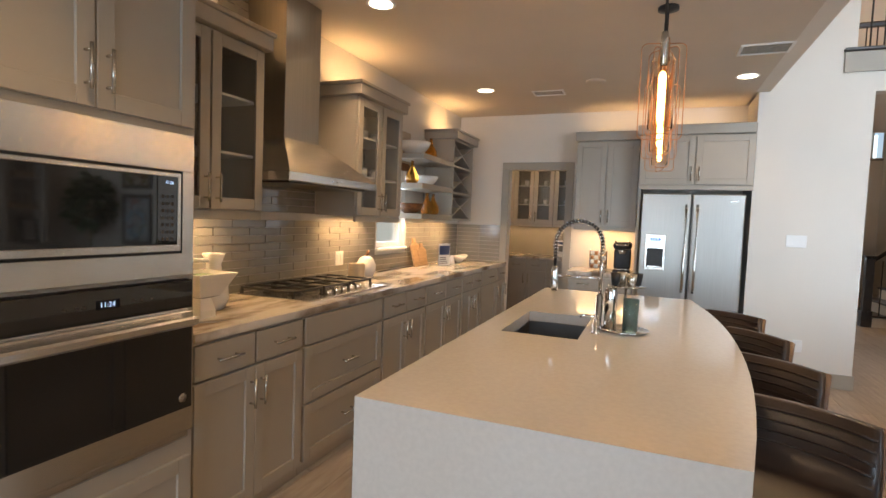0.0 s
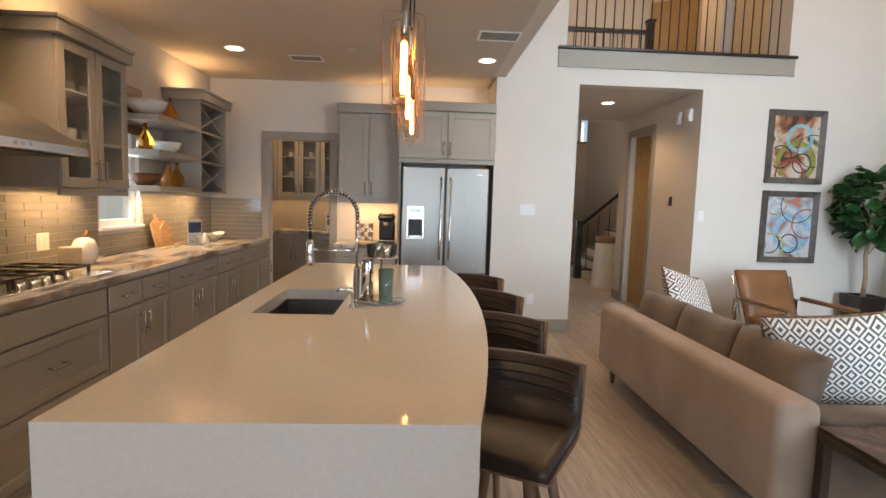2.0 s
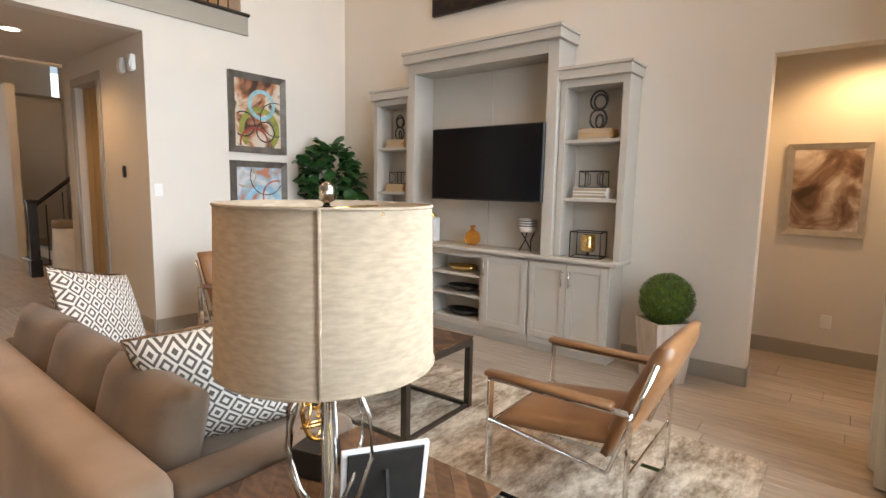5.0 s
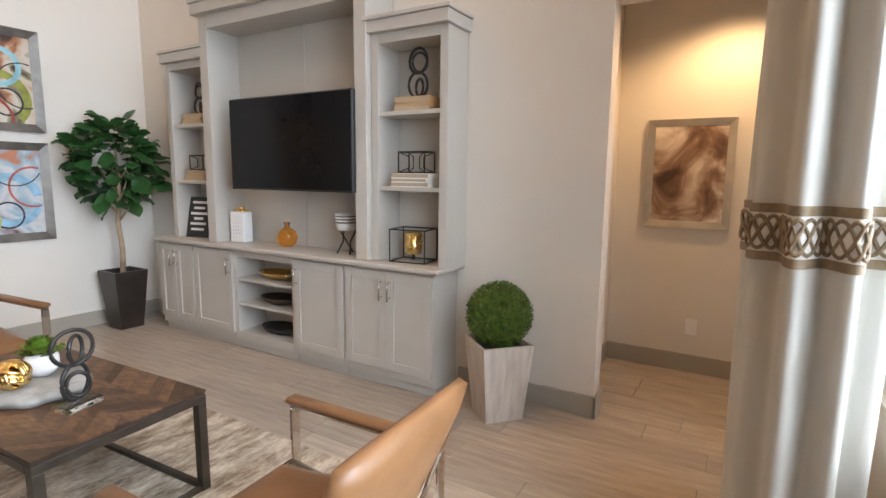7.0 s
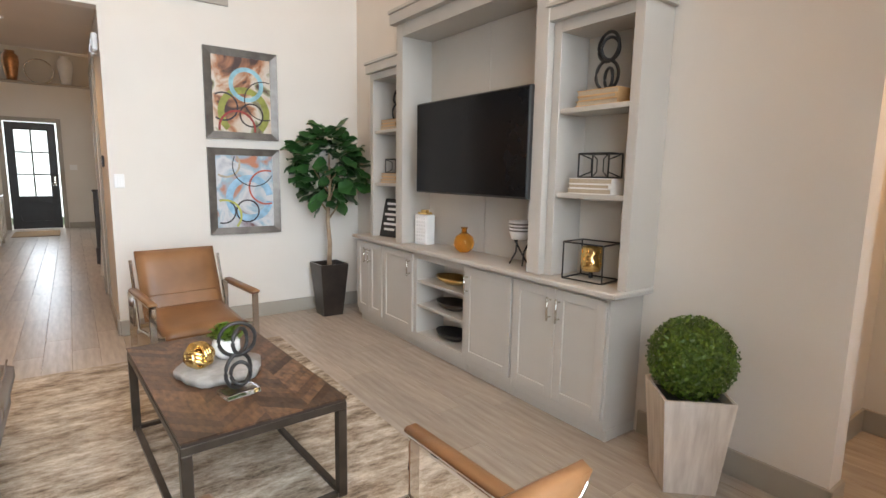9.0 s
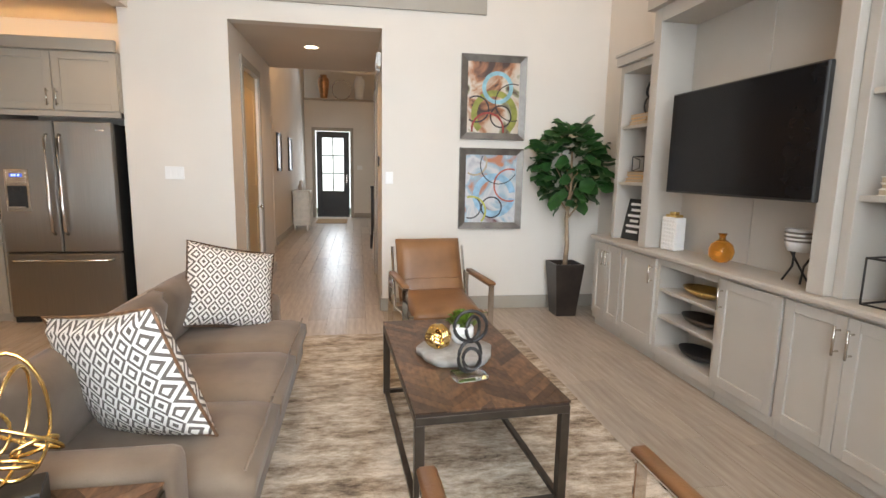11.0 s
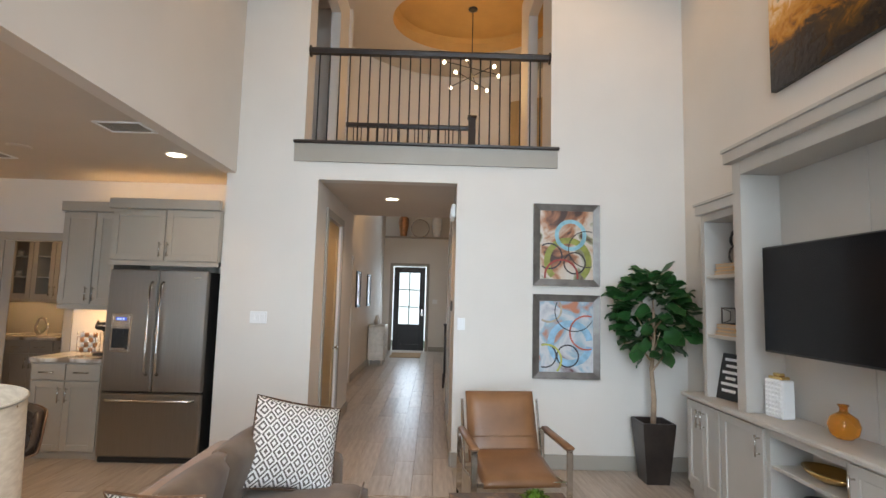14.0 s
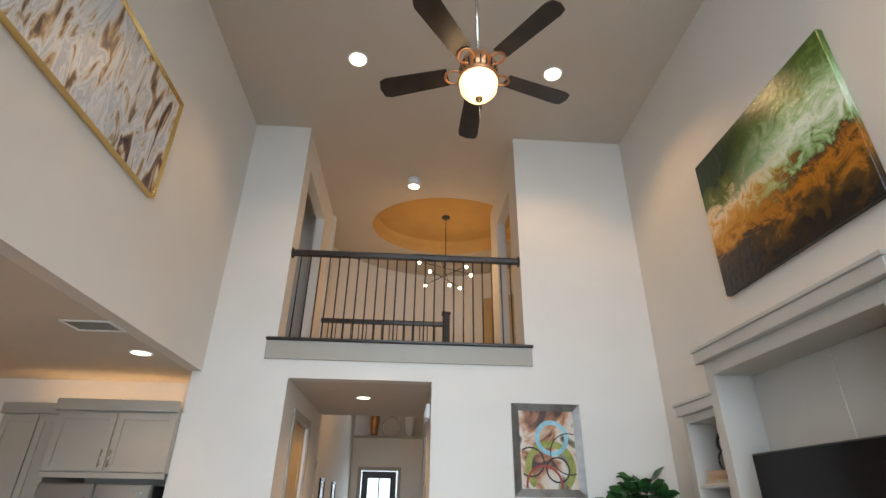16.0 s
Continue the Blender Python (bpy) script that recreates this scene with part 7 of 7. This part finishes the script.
for k in range(3):
    a = k * 2.09
    tube("stand_wire", [(0.07 * math.cos(a), 0.07 * math.sin(a), 0), (0.03 * math.cos(a + 0.8), 0.03 * math.sin(a + 0.8), 0.09), (0.07 * math.cos(a + 1.5), 0.07 * math.sin(a + 1.5), 0.17)], 0.006, M_BLACK, dv, 6)
lathe("bowl", [(0, 0.165), (0.06, 0.17), (0.075, 0.21), (0.08, 0.29), (0.074, 0.29), (0.066, 0.22), (0, 0.18)], M_STONE, dv, 24, "pale grey striped bowl")
for k in range(3):
    lathe("stripe", [(0.0765 + 0.0012 * k, 0.222 + 0.022 * k), (0.0785 + 0.0012 * k, 0.226 + 0.022 * k), (0.0785 + 0.0012 * k, 0.230 + 0.022 * k), (0.0765 + 0.0012 * k, 0.234 + 0.022 * k)], M_FRAME, dv, 24, "grey painted stripe")
for y, zz, m, nm, lb in ((4.76, 0.583, M_GOLD, "woven_bowl", "gold woven wire bowl on a shelf"), (4.75, 0.383, M_BRONZE, "shallow_bowl", "dark bronze shallow bowl on a shelf"), (4.75, 0.1405, M_BLACK, "low_basket", "black low basket on the bottom shelf")):
    o = thing(nm, lb, "bowl", pose(8.05, y, zz) @ Matrix.Diagonal((1.0, 1.55, 0.62, 1)))
    lathe("bowl", [(0, 0.001), (0.05, 0.001), (0.10, 0.05), (0.115, 0.10), (0.11, 0.10), (0.095, 0.055), (0.045, 0.008), (0, 0.008)], m, o, 24)


# coffee table things
sl = thing("marble_tray", "round rough-edged pale grey stone tray", "tray", pose(6.19, 4.15, 0.4765))
bm = bmesh.new()
prism(bm, [(0.19 * (1 + 0.05 * math.sin(5 * a) + 0.03 * math.sin(11 * a)) * math.cos(a), 0.19 * (1 + 0.05 * math.sin(5 * a) + 0.03 * math.sin(11 * a)) * math.sin(a)) for a in np.linspace(0, 2 * math.pi, 40, endpoint=False)], 0, 0.04)
bmesh.ops.bevel(bm, geom=[e for e in bm.edges if abs(e.verts[0].co.z - e.verts[1].co.z) < 1e-6], offset=0.006, segments=2, affect="EDGES")
part("slab", bm, M_TRAY, sl, "", True)
kn = thing("gold_rope_knot", "gold rope knot ornament on the tray", "ornament", pose(6.10, 4.15, 0.575))
for k in range(3):
    for o in (-0.018, 0.0, 0.018):
        pts = [(0.052 * math.cos(a), 0.052 * math.sin(a), o + 0.012 * math.sin(2 * a + k)) for a in np.linspace(0, 2 * math.pi, 30, endpoint=False)]
        ob = tube("rope", pts, 0.0105, M_GOLD, kn, 7, True)
        ob.matrix_local = Euler((radians(90 * (k == 1)), radians(90 * (k == 2)), radians(25 * k))).to_matrix().to_4x4()
su = thing("succulent_pot", "white round pot with a green succulent", "plant", pose(6.24, 4.24, 0.5175))
lathe("pot", [(0, 0), (0.045, 0), (0.066, 0.035), (0.064, 0.08), (0.05, 0.10), (0.045, 0.095), (0, 0.085)], M_WHITE, su, 24)
sleaf = leaf_mesh(0.085, 0.05, M_BUSH)
for k in range(28):
    ob = new("leaf", sleaf)
    ob.parent = su
    ob.matrix_local = Matrix.Translation((0, 0, 0.09 + 0.0012 * k)) @ Matrix.Rotation(k * 2.4, 4, "Z") @ Matrix.Rotation(-0.15 - 0.04 * k, 4, "Y") @ Matrix.Diagonal((1.2 - 0.02 * k, 1.2 - 0.02 * k, 1, 1))
ring_sculpture(pose(6.20, 3.85, 0.4757, 0, 0, 12), 1.0, True, "black linked ring sculpture on a clear acrylic base")


# end table things
gs = thing("gold_knot_sculpture", "tangled gold rod sculpture on a black block", "sculpture", pose(4.885, 2.94, 0.5557, 0, 0, 20) @ Matrix.Diagonal((0.86, 0.86, 1.15, 1)))
box("block", -0.062, 0.062, -0.062, 0.062, 0, 0.075, M_BLACK, gs, 0.003)
for rx, rz, cx, cz, e in ((0.09, 0.14, 0, 0.23, (0, 0, 0)), (0.085, 0.125, 0.0, 0.215, (10, 20, 75)), (0.05, 0.05, -0.05, 0.20, (0, 30, 20)), (0.055, 0.03, 0.05, 0.16, (50, 0, 30)), (0.04, 0.05, -0.045, 0.33, (0, 0, 60)), (0.06, 0.035, -0.01, 0.13, (80, 10, 0)), (0.09, 0.035, 0.03, 0.18, (60, 25, 10))):
    pts = []
    for a in np.linspace(0, 2 * math.pi, 26, endpoint=False):
        v = Vector((rx * math.cos(a), 0, rz * math.sin(a)))
        v.rotate(Euler([radians(q) for q in e]))
        pts.append((cx + v.x, v.y, cz + v.z))
    tube("bent_rod", pts, 0.0052, M_GOLD, gs, 7, True)
pf = thing("photo_stand", "white edged photo frame with a black easel back", "photo frame", pose(4.89, 2.66, 0.5557, 0, 0, 148) @ pose(0, 0, 0, -14, 0, 0))
box("back", -0.10, 0.10, 0.004, 0.010, 0.005, 0.195, M_BLACK, pf, 0.002)
bm = bmesh.new()
for b in ((-0.115, 0.115, 0, 0.016), (-0.115, 0.115, 0.184, 0.20), (-0.115, -0.099, 0.016, 0.184), (0.099, 0.115, 0.016, 0.184)):
    add_box(bm, b[0], b[1], -0.012, 0.0035, b[2], b[3], 0.002)
part("frame", bm, M_WPLAST, pf)
part("easel_leg", add_tube(bmesh.new(), [(0, 0.012, 0.14), (0, 0.075, 0.02)], 0.006, 6), M_BLACK, pf)
co_ = thing("smart_speaker", "small round speaker with a dark fabric top", "speaker", pose(4.98, 2.86, 0.5557))
lathe("body", [(0, 0), (0.045, 0), (0.05, 0.006), (0.05, 0.03), (0.046, 0.034), (0, 0.034)], M_WPLAST, co_, 26)
lathe("fabric_top", [(0, 0.0345), (0.044, 0.0345), (0.04, 0.042), (0, 0.044)], M_BRONZE, co_, 26)


# kitchen counter things
def on_counter(name, label, cat, y, x=0.62, z=0.9255):
    return thing(name, label, cat, pose(x, y, z))


o = on_counter("white_pitcher", "white ceramic pitcher on the granite worktop", "pitcher", 2.98, 0.72)
lathe("body", [(0, 0), (0.05, 0), (0.075, 0.05), (0.07, 0.12), (0.04, 0.19), (0.035, 0.23), (0.055, 0.285), (0.05, 0.283), (0.03, 0.23), (0, 0.2)], M_WHITE, o, 24)
tube("handle", [(0.0, -0.04, 0.25), (0.0, -0.13, 0.26), (0.0, -0.15, 0.20), (0.0, -0.09, 0.10), (0.0, -0.07, 0.07)], 0.011, M_WHITE, o, 8)
o = on_counter("white_pedestal_bowl", "white square pedestal bowl with green filler", "bowl", 2.80, 0.83)
bm = bmesh.new()
rg_ = []
for h, z in ((0.045, 0), (0.045, 0.03), (0.03, 0.09), (0.06, 0.10), (0.115, 0.21), (0.107, 0.21), (0.06, 0.12)):
    rg_.append([bm.verts.new((sx * h, sy * h, z)) for sx, sy in ((-1, -1), (1, -1), (1, 1), (-1, 1))])
for a, b in zip(rg_, rg_[1:]):
    for i in range(4):
        bm.faces.new((a[i], a[(i + 1) % 4], b[(i + 1) % 4], b[i]))
bm.faces.new(rg_[0][::-1])
bm.faces.new(rg_[-1])
part("bowl", bm, M_WHITE, o)
box("moss", -0.09, 0.09, -0.09, 0.09, 0.175, 0.195, M_BUSH, o, 0.01)
o = on_counter("white_canister", "round cream canister beside the cooktop", "canister", 4.52, 0.62)
lathe("body", [(0, 0), (0.062, 0), (0.065, 0.006), (0.065, 0.12), (0.06, 0.128), (0, 0.13)], M_PAPER, o, 24)
o = on_counter("ceramic_bird_jar", "white ceramic jar with a curled top", "jar", 4.70, 0.60)
lathe("body", [(0, 0), (0.055, 0), (0.08, 0.05), (0.082, 0.10), (0.06, 0.155), (0.03, 0.175), (0, 0.178)], M_WHITE, o, 24)
tube("curl", [(0, 0, 0.17), (0.01, 0.015, 0.205), (0.0, 0.03, 0.22), (-0.01, 0.02, 0.20)], [0.014, 0.012, 0.009, 0.006], M_BASKET, o, 7)
for y, h, a in ((5.90, 0.30, -14), (6.02, 0.24, -10)):
    o = thing("cutting_board", "wooden cutting board leaning on the tile", "cutting board", pose(0.53, y, 0.9258, 0, a, 0))
    bm = bmesh.new()
    prism(bm, [(-0.10, 0), (0.10, 0), (0.10, h * 0.72), (0.03, h * 0.85), (0.025, h), (-0.025, h), (-0.03, h * 0.85), (-0.10, h * 0.72)], -0.009, 0.009)
    bmesh.ops.rotate(bm, verts=bm.verts, cent=(0, 0, 0), matrix=Matrix(((0, 0, 1), (1, 0, 0), (0, 1, 0))))
    part("board", bm, M_RUGT, o)
o = thing("info_card", "printed information card in a clear stand", "sign", pose(0.72, 6.16, 0.9258, 0, 0, 60))
box("stand", -0.075, 0.075, 0, 0.05, 0, 0.004, M_GLASS, o, 0)
box("card", -0.075, 0.075, 0.01, 0.014, 0.0045, 0.24, M_WPLAST, o, 0)
box("printed_band", -0.07, 0.07, 0.0088, 0.0099, 0.12, 0.22, M_TEXT, o, 0)
for k in range(4):
    box("printed_line", -0.06, 0.05 - 0.01 * k, 0.0088, 0.0099, 0.025 + k * 0.02, 0.032 + k * 0.02, M_BRONZE, o, 0)
o = on_counter("white_shaker", "small white conical shaker", "shaker", 6.42, 0.70)
lathe("body", [(0, 0), (0.04, 0), (0.03, 0.05), (0.015, 0.10), (0, 0.105)], M_WHITE, o, 18)
o = on_counter("long_dish", "long white boat-shaped dish", "dish", 6.78, 0.66)
bm = bmesh.new()
rr_ = []
for h, z in ((0.06, 0), (0.13, 0.035), (0.19, 0.07), (0.183, 0.07), (0.12, 0.04), (0.05, 0.008)):
    rr_.append([bm.verts.new((0.45 * h * math.cos(a), h * math.sin(a), z + 0.02 * abs(math.sin(a)) ** 3 * (z > 0.03))) for a in np.linspace(0, 2 * math.pi, 24, endpoint=False)])
for a, b in zip(rr_, rr_[1:]):
    for i in range(24):
        bm.faces.new((a[i], a[(i + 1) % 24], b[(i + 1) % 24], b[i]))
bm.faces.new(rr_[0][::-1])
bm.faces.new(rr_[-1])
part("dish", bm, M_WHITE, o, "", True)


def shelf_bowl(y, z, m, r=0.14, x=0.60):
    o = thing("shelf_bowl", "white ceramic bowl on an open shelf" if m is M_WHITE else "amber wicker basket bowl on an open shelf", "bowl", pose(x, y, z))
    lathe("bowl", [(0, 0), (r * 0.45, 0), (r * 0.85, r * 0.4), (r, r * 0.75), (r * 0.95, r * 0.75), (r * 0.78, r * 0.42), (0, r * 0.1)], m, o, 26)


def shelf_bottle(y, z, x=0.60):
    o = thing("amber_bottle", "amber glass teardrop bottle on an open shelf", "bottle", pose(x, y, z))
    lathe("body", [(0, 0), (0.05, 0), (0.068, 0.04), (0.06, 0.09), (0.025, 0.15), (0.014, 0.19), (0.018, 0.22), (0.012, 0.215), (0, 0.18)], M_AMBER, o, 22)


shelf_bowl(5.55, 2.0455, M_WHITE, 0.16)
shelf_bottle(5.95, 2.0455)
shelf_bottle(5.52, 1.7655)
shelf_bowl(5.85, 1.7655, M_WHITE, 0.13)
shelf_bowl(5.50, 1.4755, M_BASKET, 0.13)
shelf_bottle(5.90, 1.4755)
shelf_bottle(6.06, 1.4755)

# coffee counter
cm = thing("coffee_maker", "black and silver pod coffee maker", "coffee maker", pose(2.50, 6.98, 0.9255))
box("base", -0.09, 0.09, -0.13, 0.13, 0, 0.03, M_BLACK, cm, 0.008)
box("column", -0.09, 0.09, 0.02, 0.13, 0.031, 0.25, M_BLACK, cm, 0.02)
box("head", -0.095, 0.095, -0.13, 0.13, 0.251, 0.33, M_BLACK, cm, 0.03)
tube("handle", [(-0.07, -0.10, 0.34), (-0.06, -0.145, 0.30), (0.06, -0.145, 0.30), (0.07, -0.10, 0.34)], 0.010, M_NICKEL, cm, 8)
box("drip_tray", -0.07, 0.07, -0.12, 0.01, 0.0305, 0.04, M_NICKEL, cm, 0.003)
lathe("spout", [(0, 0.20), (0.03, 0.20), (0.045, 0.25), (0, 0.25)], M_NICKEL, cm, 16, "", 0, -0.06)
mr = thing("pod_rack", "wire rack filled with coffee pods", "rack", pose(2.24, 7.05, 0.9255))
for k in range(4):
    z = 0.02 + k * 0.05
    for s in (-1, 1):
        tube("wire", [(-0.09, s * 0.04, z), (0.09, s * 0.04, z)], 0.003, M_NICKEL, mr, 5)
    for i in range(4):
        lathe("pod", [(0, z), (0.016, z), (0.022, z + 0.038), (0, z + 0.04)], M_WHITE if (i + k) % 2 else M_RUST, mr, 10, "", -0.066 + i * 0.044, 0)
for sx in (-1, 1):
    for s in (-1, 1):
        tube("post", [(sx * 0.09, s * 0.04, 0), (sx * 0.09, s * 0.04, 0.22)], 0.004, M_NICKEL, mr, 5)

# island tray with cups and a glass
it = thing("tiered_tray", "two-tier round tray stand on the island", "tray", pose(2.68, 3.66, 0.9125))
lathe("lower_plate", [(0, 0.0), (0.10, 0.0), (0.12, 0.008), (0.118, 0.012), (0, 0.006)], M_NICKEL, it, 28)
tube("post", [(0, 0, 0.006), (0, 0, 0.22)], 0.006, M_NICKEL, it, 8)
lathe("upper_plate", [(0, 0.218), (0.082, 0.218), (0.092, 0.224), (0.090, 0.227), (0, 0.222)], M_NICKEL, it, 28)
for k, a in enumerate((0.4, 2.0, 3.6, 5.2)):
    o = thing("espresso_cup", "small black and silver cup on the tray", "cup", pose(2.68 + 0.055 * math.cos(a), 3.66 + 0.055 * math.sin(a), 1.1395), "tray cups")
    lathe("body", [(0, 0), (0.018, 0), (0.025, 0.06), (0.023, 0.06), (0.016, 0.006), (0, 0.006)], M_NICKEL if k % 2 else M_BLACK, o, 16)
gl = thing("green_tumbler", "pale green glass tumbler on the tray", "glass", pose(2.71, 3.57, 0.9255))
lathe("body", [(0, 0), (0.033, 0), (0.037, 0.16), (0.034, 0.16), (0.03, 0.012), (0, 0.012)], M_GREENGL, gl, 20)
st_ = thing("steel_canister", "slim polished steel canister on the tray", "canister", pose(2.615, 3.63, 0.9255))
lathe("body", [(0, 0), (0.03, 0), (0.03, 0.19), (0.025, 0.2), (0, 0.2)], M_CHROME, st_, 20)

# pantry
for x in (-0.49, 0.13):
    base_unit(pose(x, 8.65, 0), 0.619, "dd", "grey painted pantry base cabinet", depth=0.64, group="pantry cabinets")
    upper_unit(pose(x, 8.96, 0), 0.62, 1.42, 2.30, 0.335, "grey pantry wall cabinet with glazed doors", glass=True, m=M_CABW, crown=False, group="pantry wall cabinets")
base_unit(pose(0.75, 8.65, 0), 0.62, "dd", "grey painted pantry base cabinet", depth=0.64, group="pantry cabinets")
base_unit(pose(1.37, 8.65, 0), 0.62, "dd", "grey painted pantry base cabinet", depth=0.64, group="pantry cabinets")
base_unit(pose(1.99, 8.65, 0), 0.62, "dd", "grey painted pantry base cabinet", depth=0.64, group="pantry cabinets")
worktop("pantry_worktop", [(-0.94, 8.62), (2.63, 8.62), (2.63, 9.296), (-0.94, 9.296)], 0.887, 0.925, M_GRANITE, "pale stone pantry worktop")
upper_unit(pose(0.75, 8.96, 0), 0.62, 1.42, 2.30, 0.335, "grey pantry wall cabinet with glazed doors", glass=True, m=M_CABW, crown=False, group="pantry wall cabinets")
upper_unit(pose(1.375, 8.96, 0), 0.62, 1.42, 2.30, 0.335, "grey pantry wall cabinet with glazed doors", glass=True, m=M_CABW, crown=False, group="pantry wall cabinets")
upper_unit(pose(2.0, 8.96, 0), 0.62, 1.42, 2.30, 0.335, "grey pantry wall cabinet with glazed doors", glass=True, m=M_CABW, crown=False, group="pantry wall cabinets")
structure(box("backsplash_pantry", -0.94, 2.65, 9.29, 9.2995, 0.926, 1.42, M_TILE, bev=0), "pale tile pantry backsplash")
o = thing("info_card", "printed information card in a clear stand", "sign", pose(1.55, 8.95, 0.9258))
box("card", -0.09, 0.09, 0.01, 0.014, 0.0, 0.25, M_WPLAST, o, 0)
box("printed_band", -0.08, 0.08, 0.0088, 0.0099, 0.19, 0.23, M_TEXT, o, 0)
box("printed_photo", -0.07, 0.07, 0.0088, 0.0099, 0.08, 0.17, M_FRAME, o, 0)
o = thing("silver_drop_sculpture", "silver teardrop loop sculpture on the pantry worktop", "sculpture", pose(0.40, 8.86, 0.9258))
tube("loop", [(0.075 * math.sin(a) * (1 - 0.3 * math.cos(a)), 0, 0.10 - 0.085 * math.cos(a) + (0.05 if abs(a - math.pi) < 0.5 else 0)) for a in np.linspace(0, 2 * math.pi, 28, endpoint=False)], [0.022 + 0.008 * math.cos(a) for a in np.linspace(0, 2 * math.pi, 28, endpoint=False)], M_CHROME, o, 10, True)


# floor planks: singly round the walk, the rest joined
structure(box("floor", -1.1, 9.7, -2.7, 17.8, -0.12, -0.006, M_GAP, bev=0), "floor slab under the oak planks")
floor_ob = bpy.data.objects["floor"]


def plank_mesh(w, l):
    bm = bmesh.new()
    c = 0.0025
    lo = [(0, 0), (w, 0), (w, l), (0, l)]
    hi = [(c, c), (w - c, c), (w - c, l - c), (c, l - c)]
    a = [bm.verts.new((x, y, -0.006)) for x, y in lo]
    b = [bm.verts.new((x, y, -0.0015)) for x, y in lo]
    d = [bm.verts.new((x, y, 0.0)) for x, y in hi]
    for p, q in ((a, b), (b, d)):
        for i in range(4):
            bm.faces.new((p[i], p[(i + 1) % 4], q[(i + 1) % 4], q[i]))
    bm.faces.new(d)
    return mesh_of(bm, "plank", M_FLOOR)


PWID, PLEN = 0.178, 1.22
single = plank_mesh(PWID, PLEN)
rest = []
rng = random.Random(4)
count = 0
for i in range(int(9.5 / PWID)):
    x = 0.2 + i * (PWID + 0.0015)
    y = -2.7 - rng.random() * PLEN
    while y < 17.6:
        if 2.9 < x < 8.0 and 1.2 < y < 8.3 and count < 295:
            ob = new("plank", single)
            ob.parent = floor_ob
            ob.location = (x, y, 0)
            count += 1
        else:
            rest.append((x, y))
        y += PLEN + 0.0015
vs, fs = [], []
c = 0.0025
for x, y in rest:
    k = len(vs)
    vs += [(x, y, -0.006), (x + PWID, y, -0.006), (x + PWID, y + PLEN, -0.006), (x, y + PLEN, -0.006), (x + c, y + c, 0), (x + PWID - c, y + c, 0), (x + PWID - c, y + PLEN - c, 0), (x + c, y + PLEN - c, 0)]
    fs += [(k, k + 1, k + 5, k + 4), (k + 1, k + 2, k + 6, k + 5), (k + 2, k + 3, k + 7, k + 6), (k + 3, k, k + 4, k + 7), (k + 4, k + 5, k + 6, k + 7)]
me = bpy.data.meshes.new("planks_far")
me.from_pydata(vs, [], fs)
me.materials.append(M_FLOOR)
far_planks = new("planks_far", me)
far_planks.parent = floor_ob
tagged(far_planks, kind="stuff")

# glass tile splashback on the kitchen wall
splash = structure(new("backsplash"), "grey glass subway tile backsplash")
TW, TH = 0.30, 0.048
tile_bm = bmesh.new()
add_box(tile_bm, 0, 0.007, 0, TW, 0, TH, 0.0012)
tile_me = mesh_of(tile_bm, "tile", M_TILE)
bm = bmesh.new()
add_box(bm, KW + 0.0005, KW + 0.003, 2.525, 5.17, 0.926, 1.43)
add_box(bm, KW + 0.0005, KW + 0.003, 5.75, PW, 0.926, 1.43)
add_box(bm, KW + 0.0005, KW + 0.003, 5.1705, 5.7495, 0.926, 1.111)
add_box(bm, KW + 0.0005, KW + 0.003, 3.265, 4.215, 1.431, KC)
part("grout_bed", bm, M_GROUT, splash)


def tile_run(y0, y1, z0, z1):
    """Running bond that fills y0 to y1 exactly, row by row."""
    n = max(1, round((y1 - y0) / (TW + 0.0025)))
    step = (y1 - y0) / n
    z, r = z0, 0
    while z + TH <= z1:
        cuts = [y0 + step * i for i in range(n + 1)] if r % 2 == 0 else [y0] + [y0 + step * (i + 0.5) for i in range(n)] + [y1]
        for a, b in zip(cuts, cuts[1:]):
            ob = new("tile", tile_me)
            ob.parent = splash
            ob.location = (KW + 0.003, a, z)
            ob.scale = (1, (b - a - 0.0025) / TW, 1)
        z += TH + 0.0025
        r += 1


WIN0, WIN1 = 5.17, 5.75
tile_run(2.525, WIN0 - 0.03, 0.928, 1.43)
tile_run(WIN1 + 0.03, PW - 0.01, 0.928, 1.43)
tile_run(WIN0 - 0.028, WIN1 + 0.028, 0.928, 1.11)
tile_run(3.265, 4.215, 1.434, KC - 0.01)
side = structure(new("backsplash_end"), "grey glass subway tile on the end wall")
z = 0.928
while z + TH < 1.43:
    for k in range(2):
        ob = new("tile", tile_me)
        ob.parent = side
        ob.matrix_world = Matrix.Translation((KW + 0.012 + k * (TW + 0.0025), PW - 0.0085, z)) @ Matrix(((0, 1, 0, 0), (1, 0, 0, 0), (0, 0, 1, 0), (0, 0, 0, 1)))
    z += TH + 0.0025
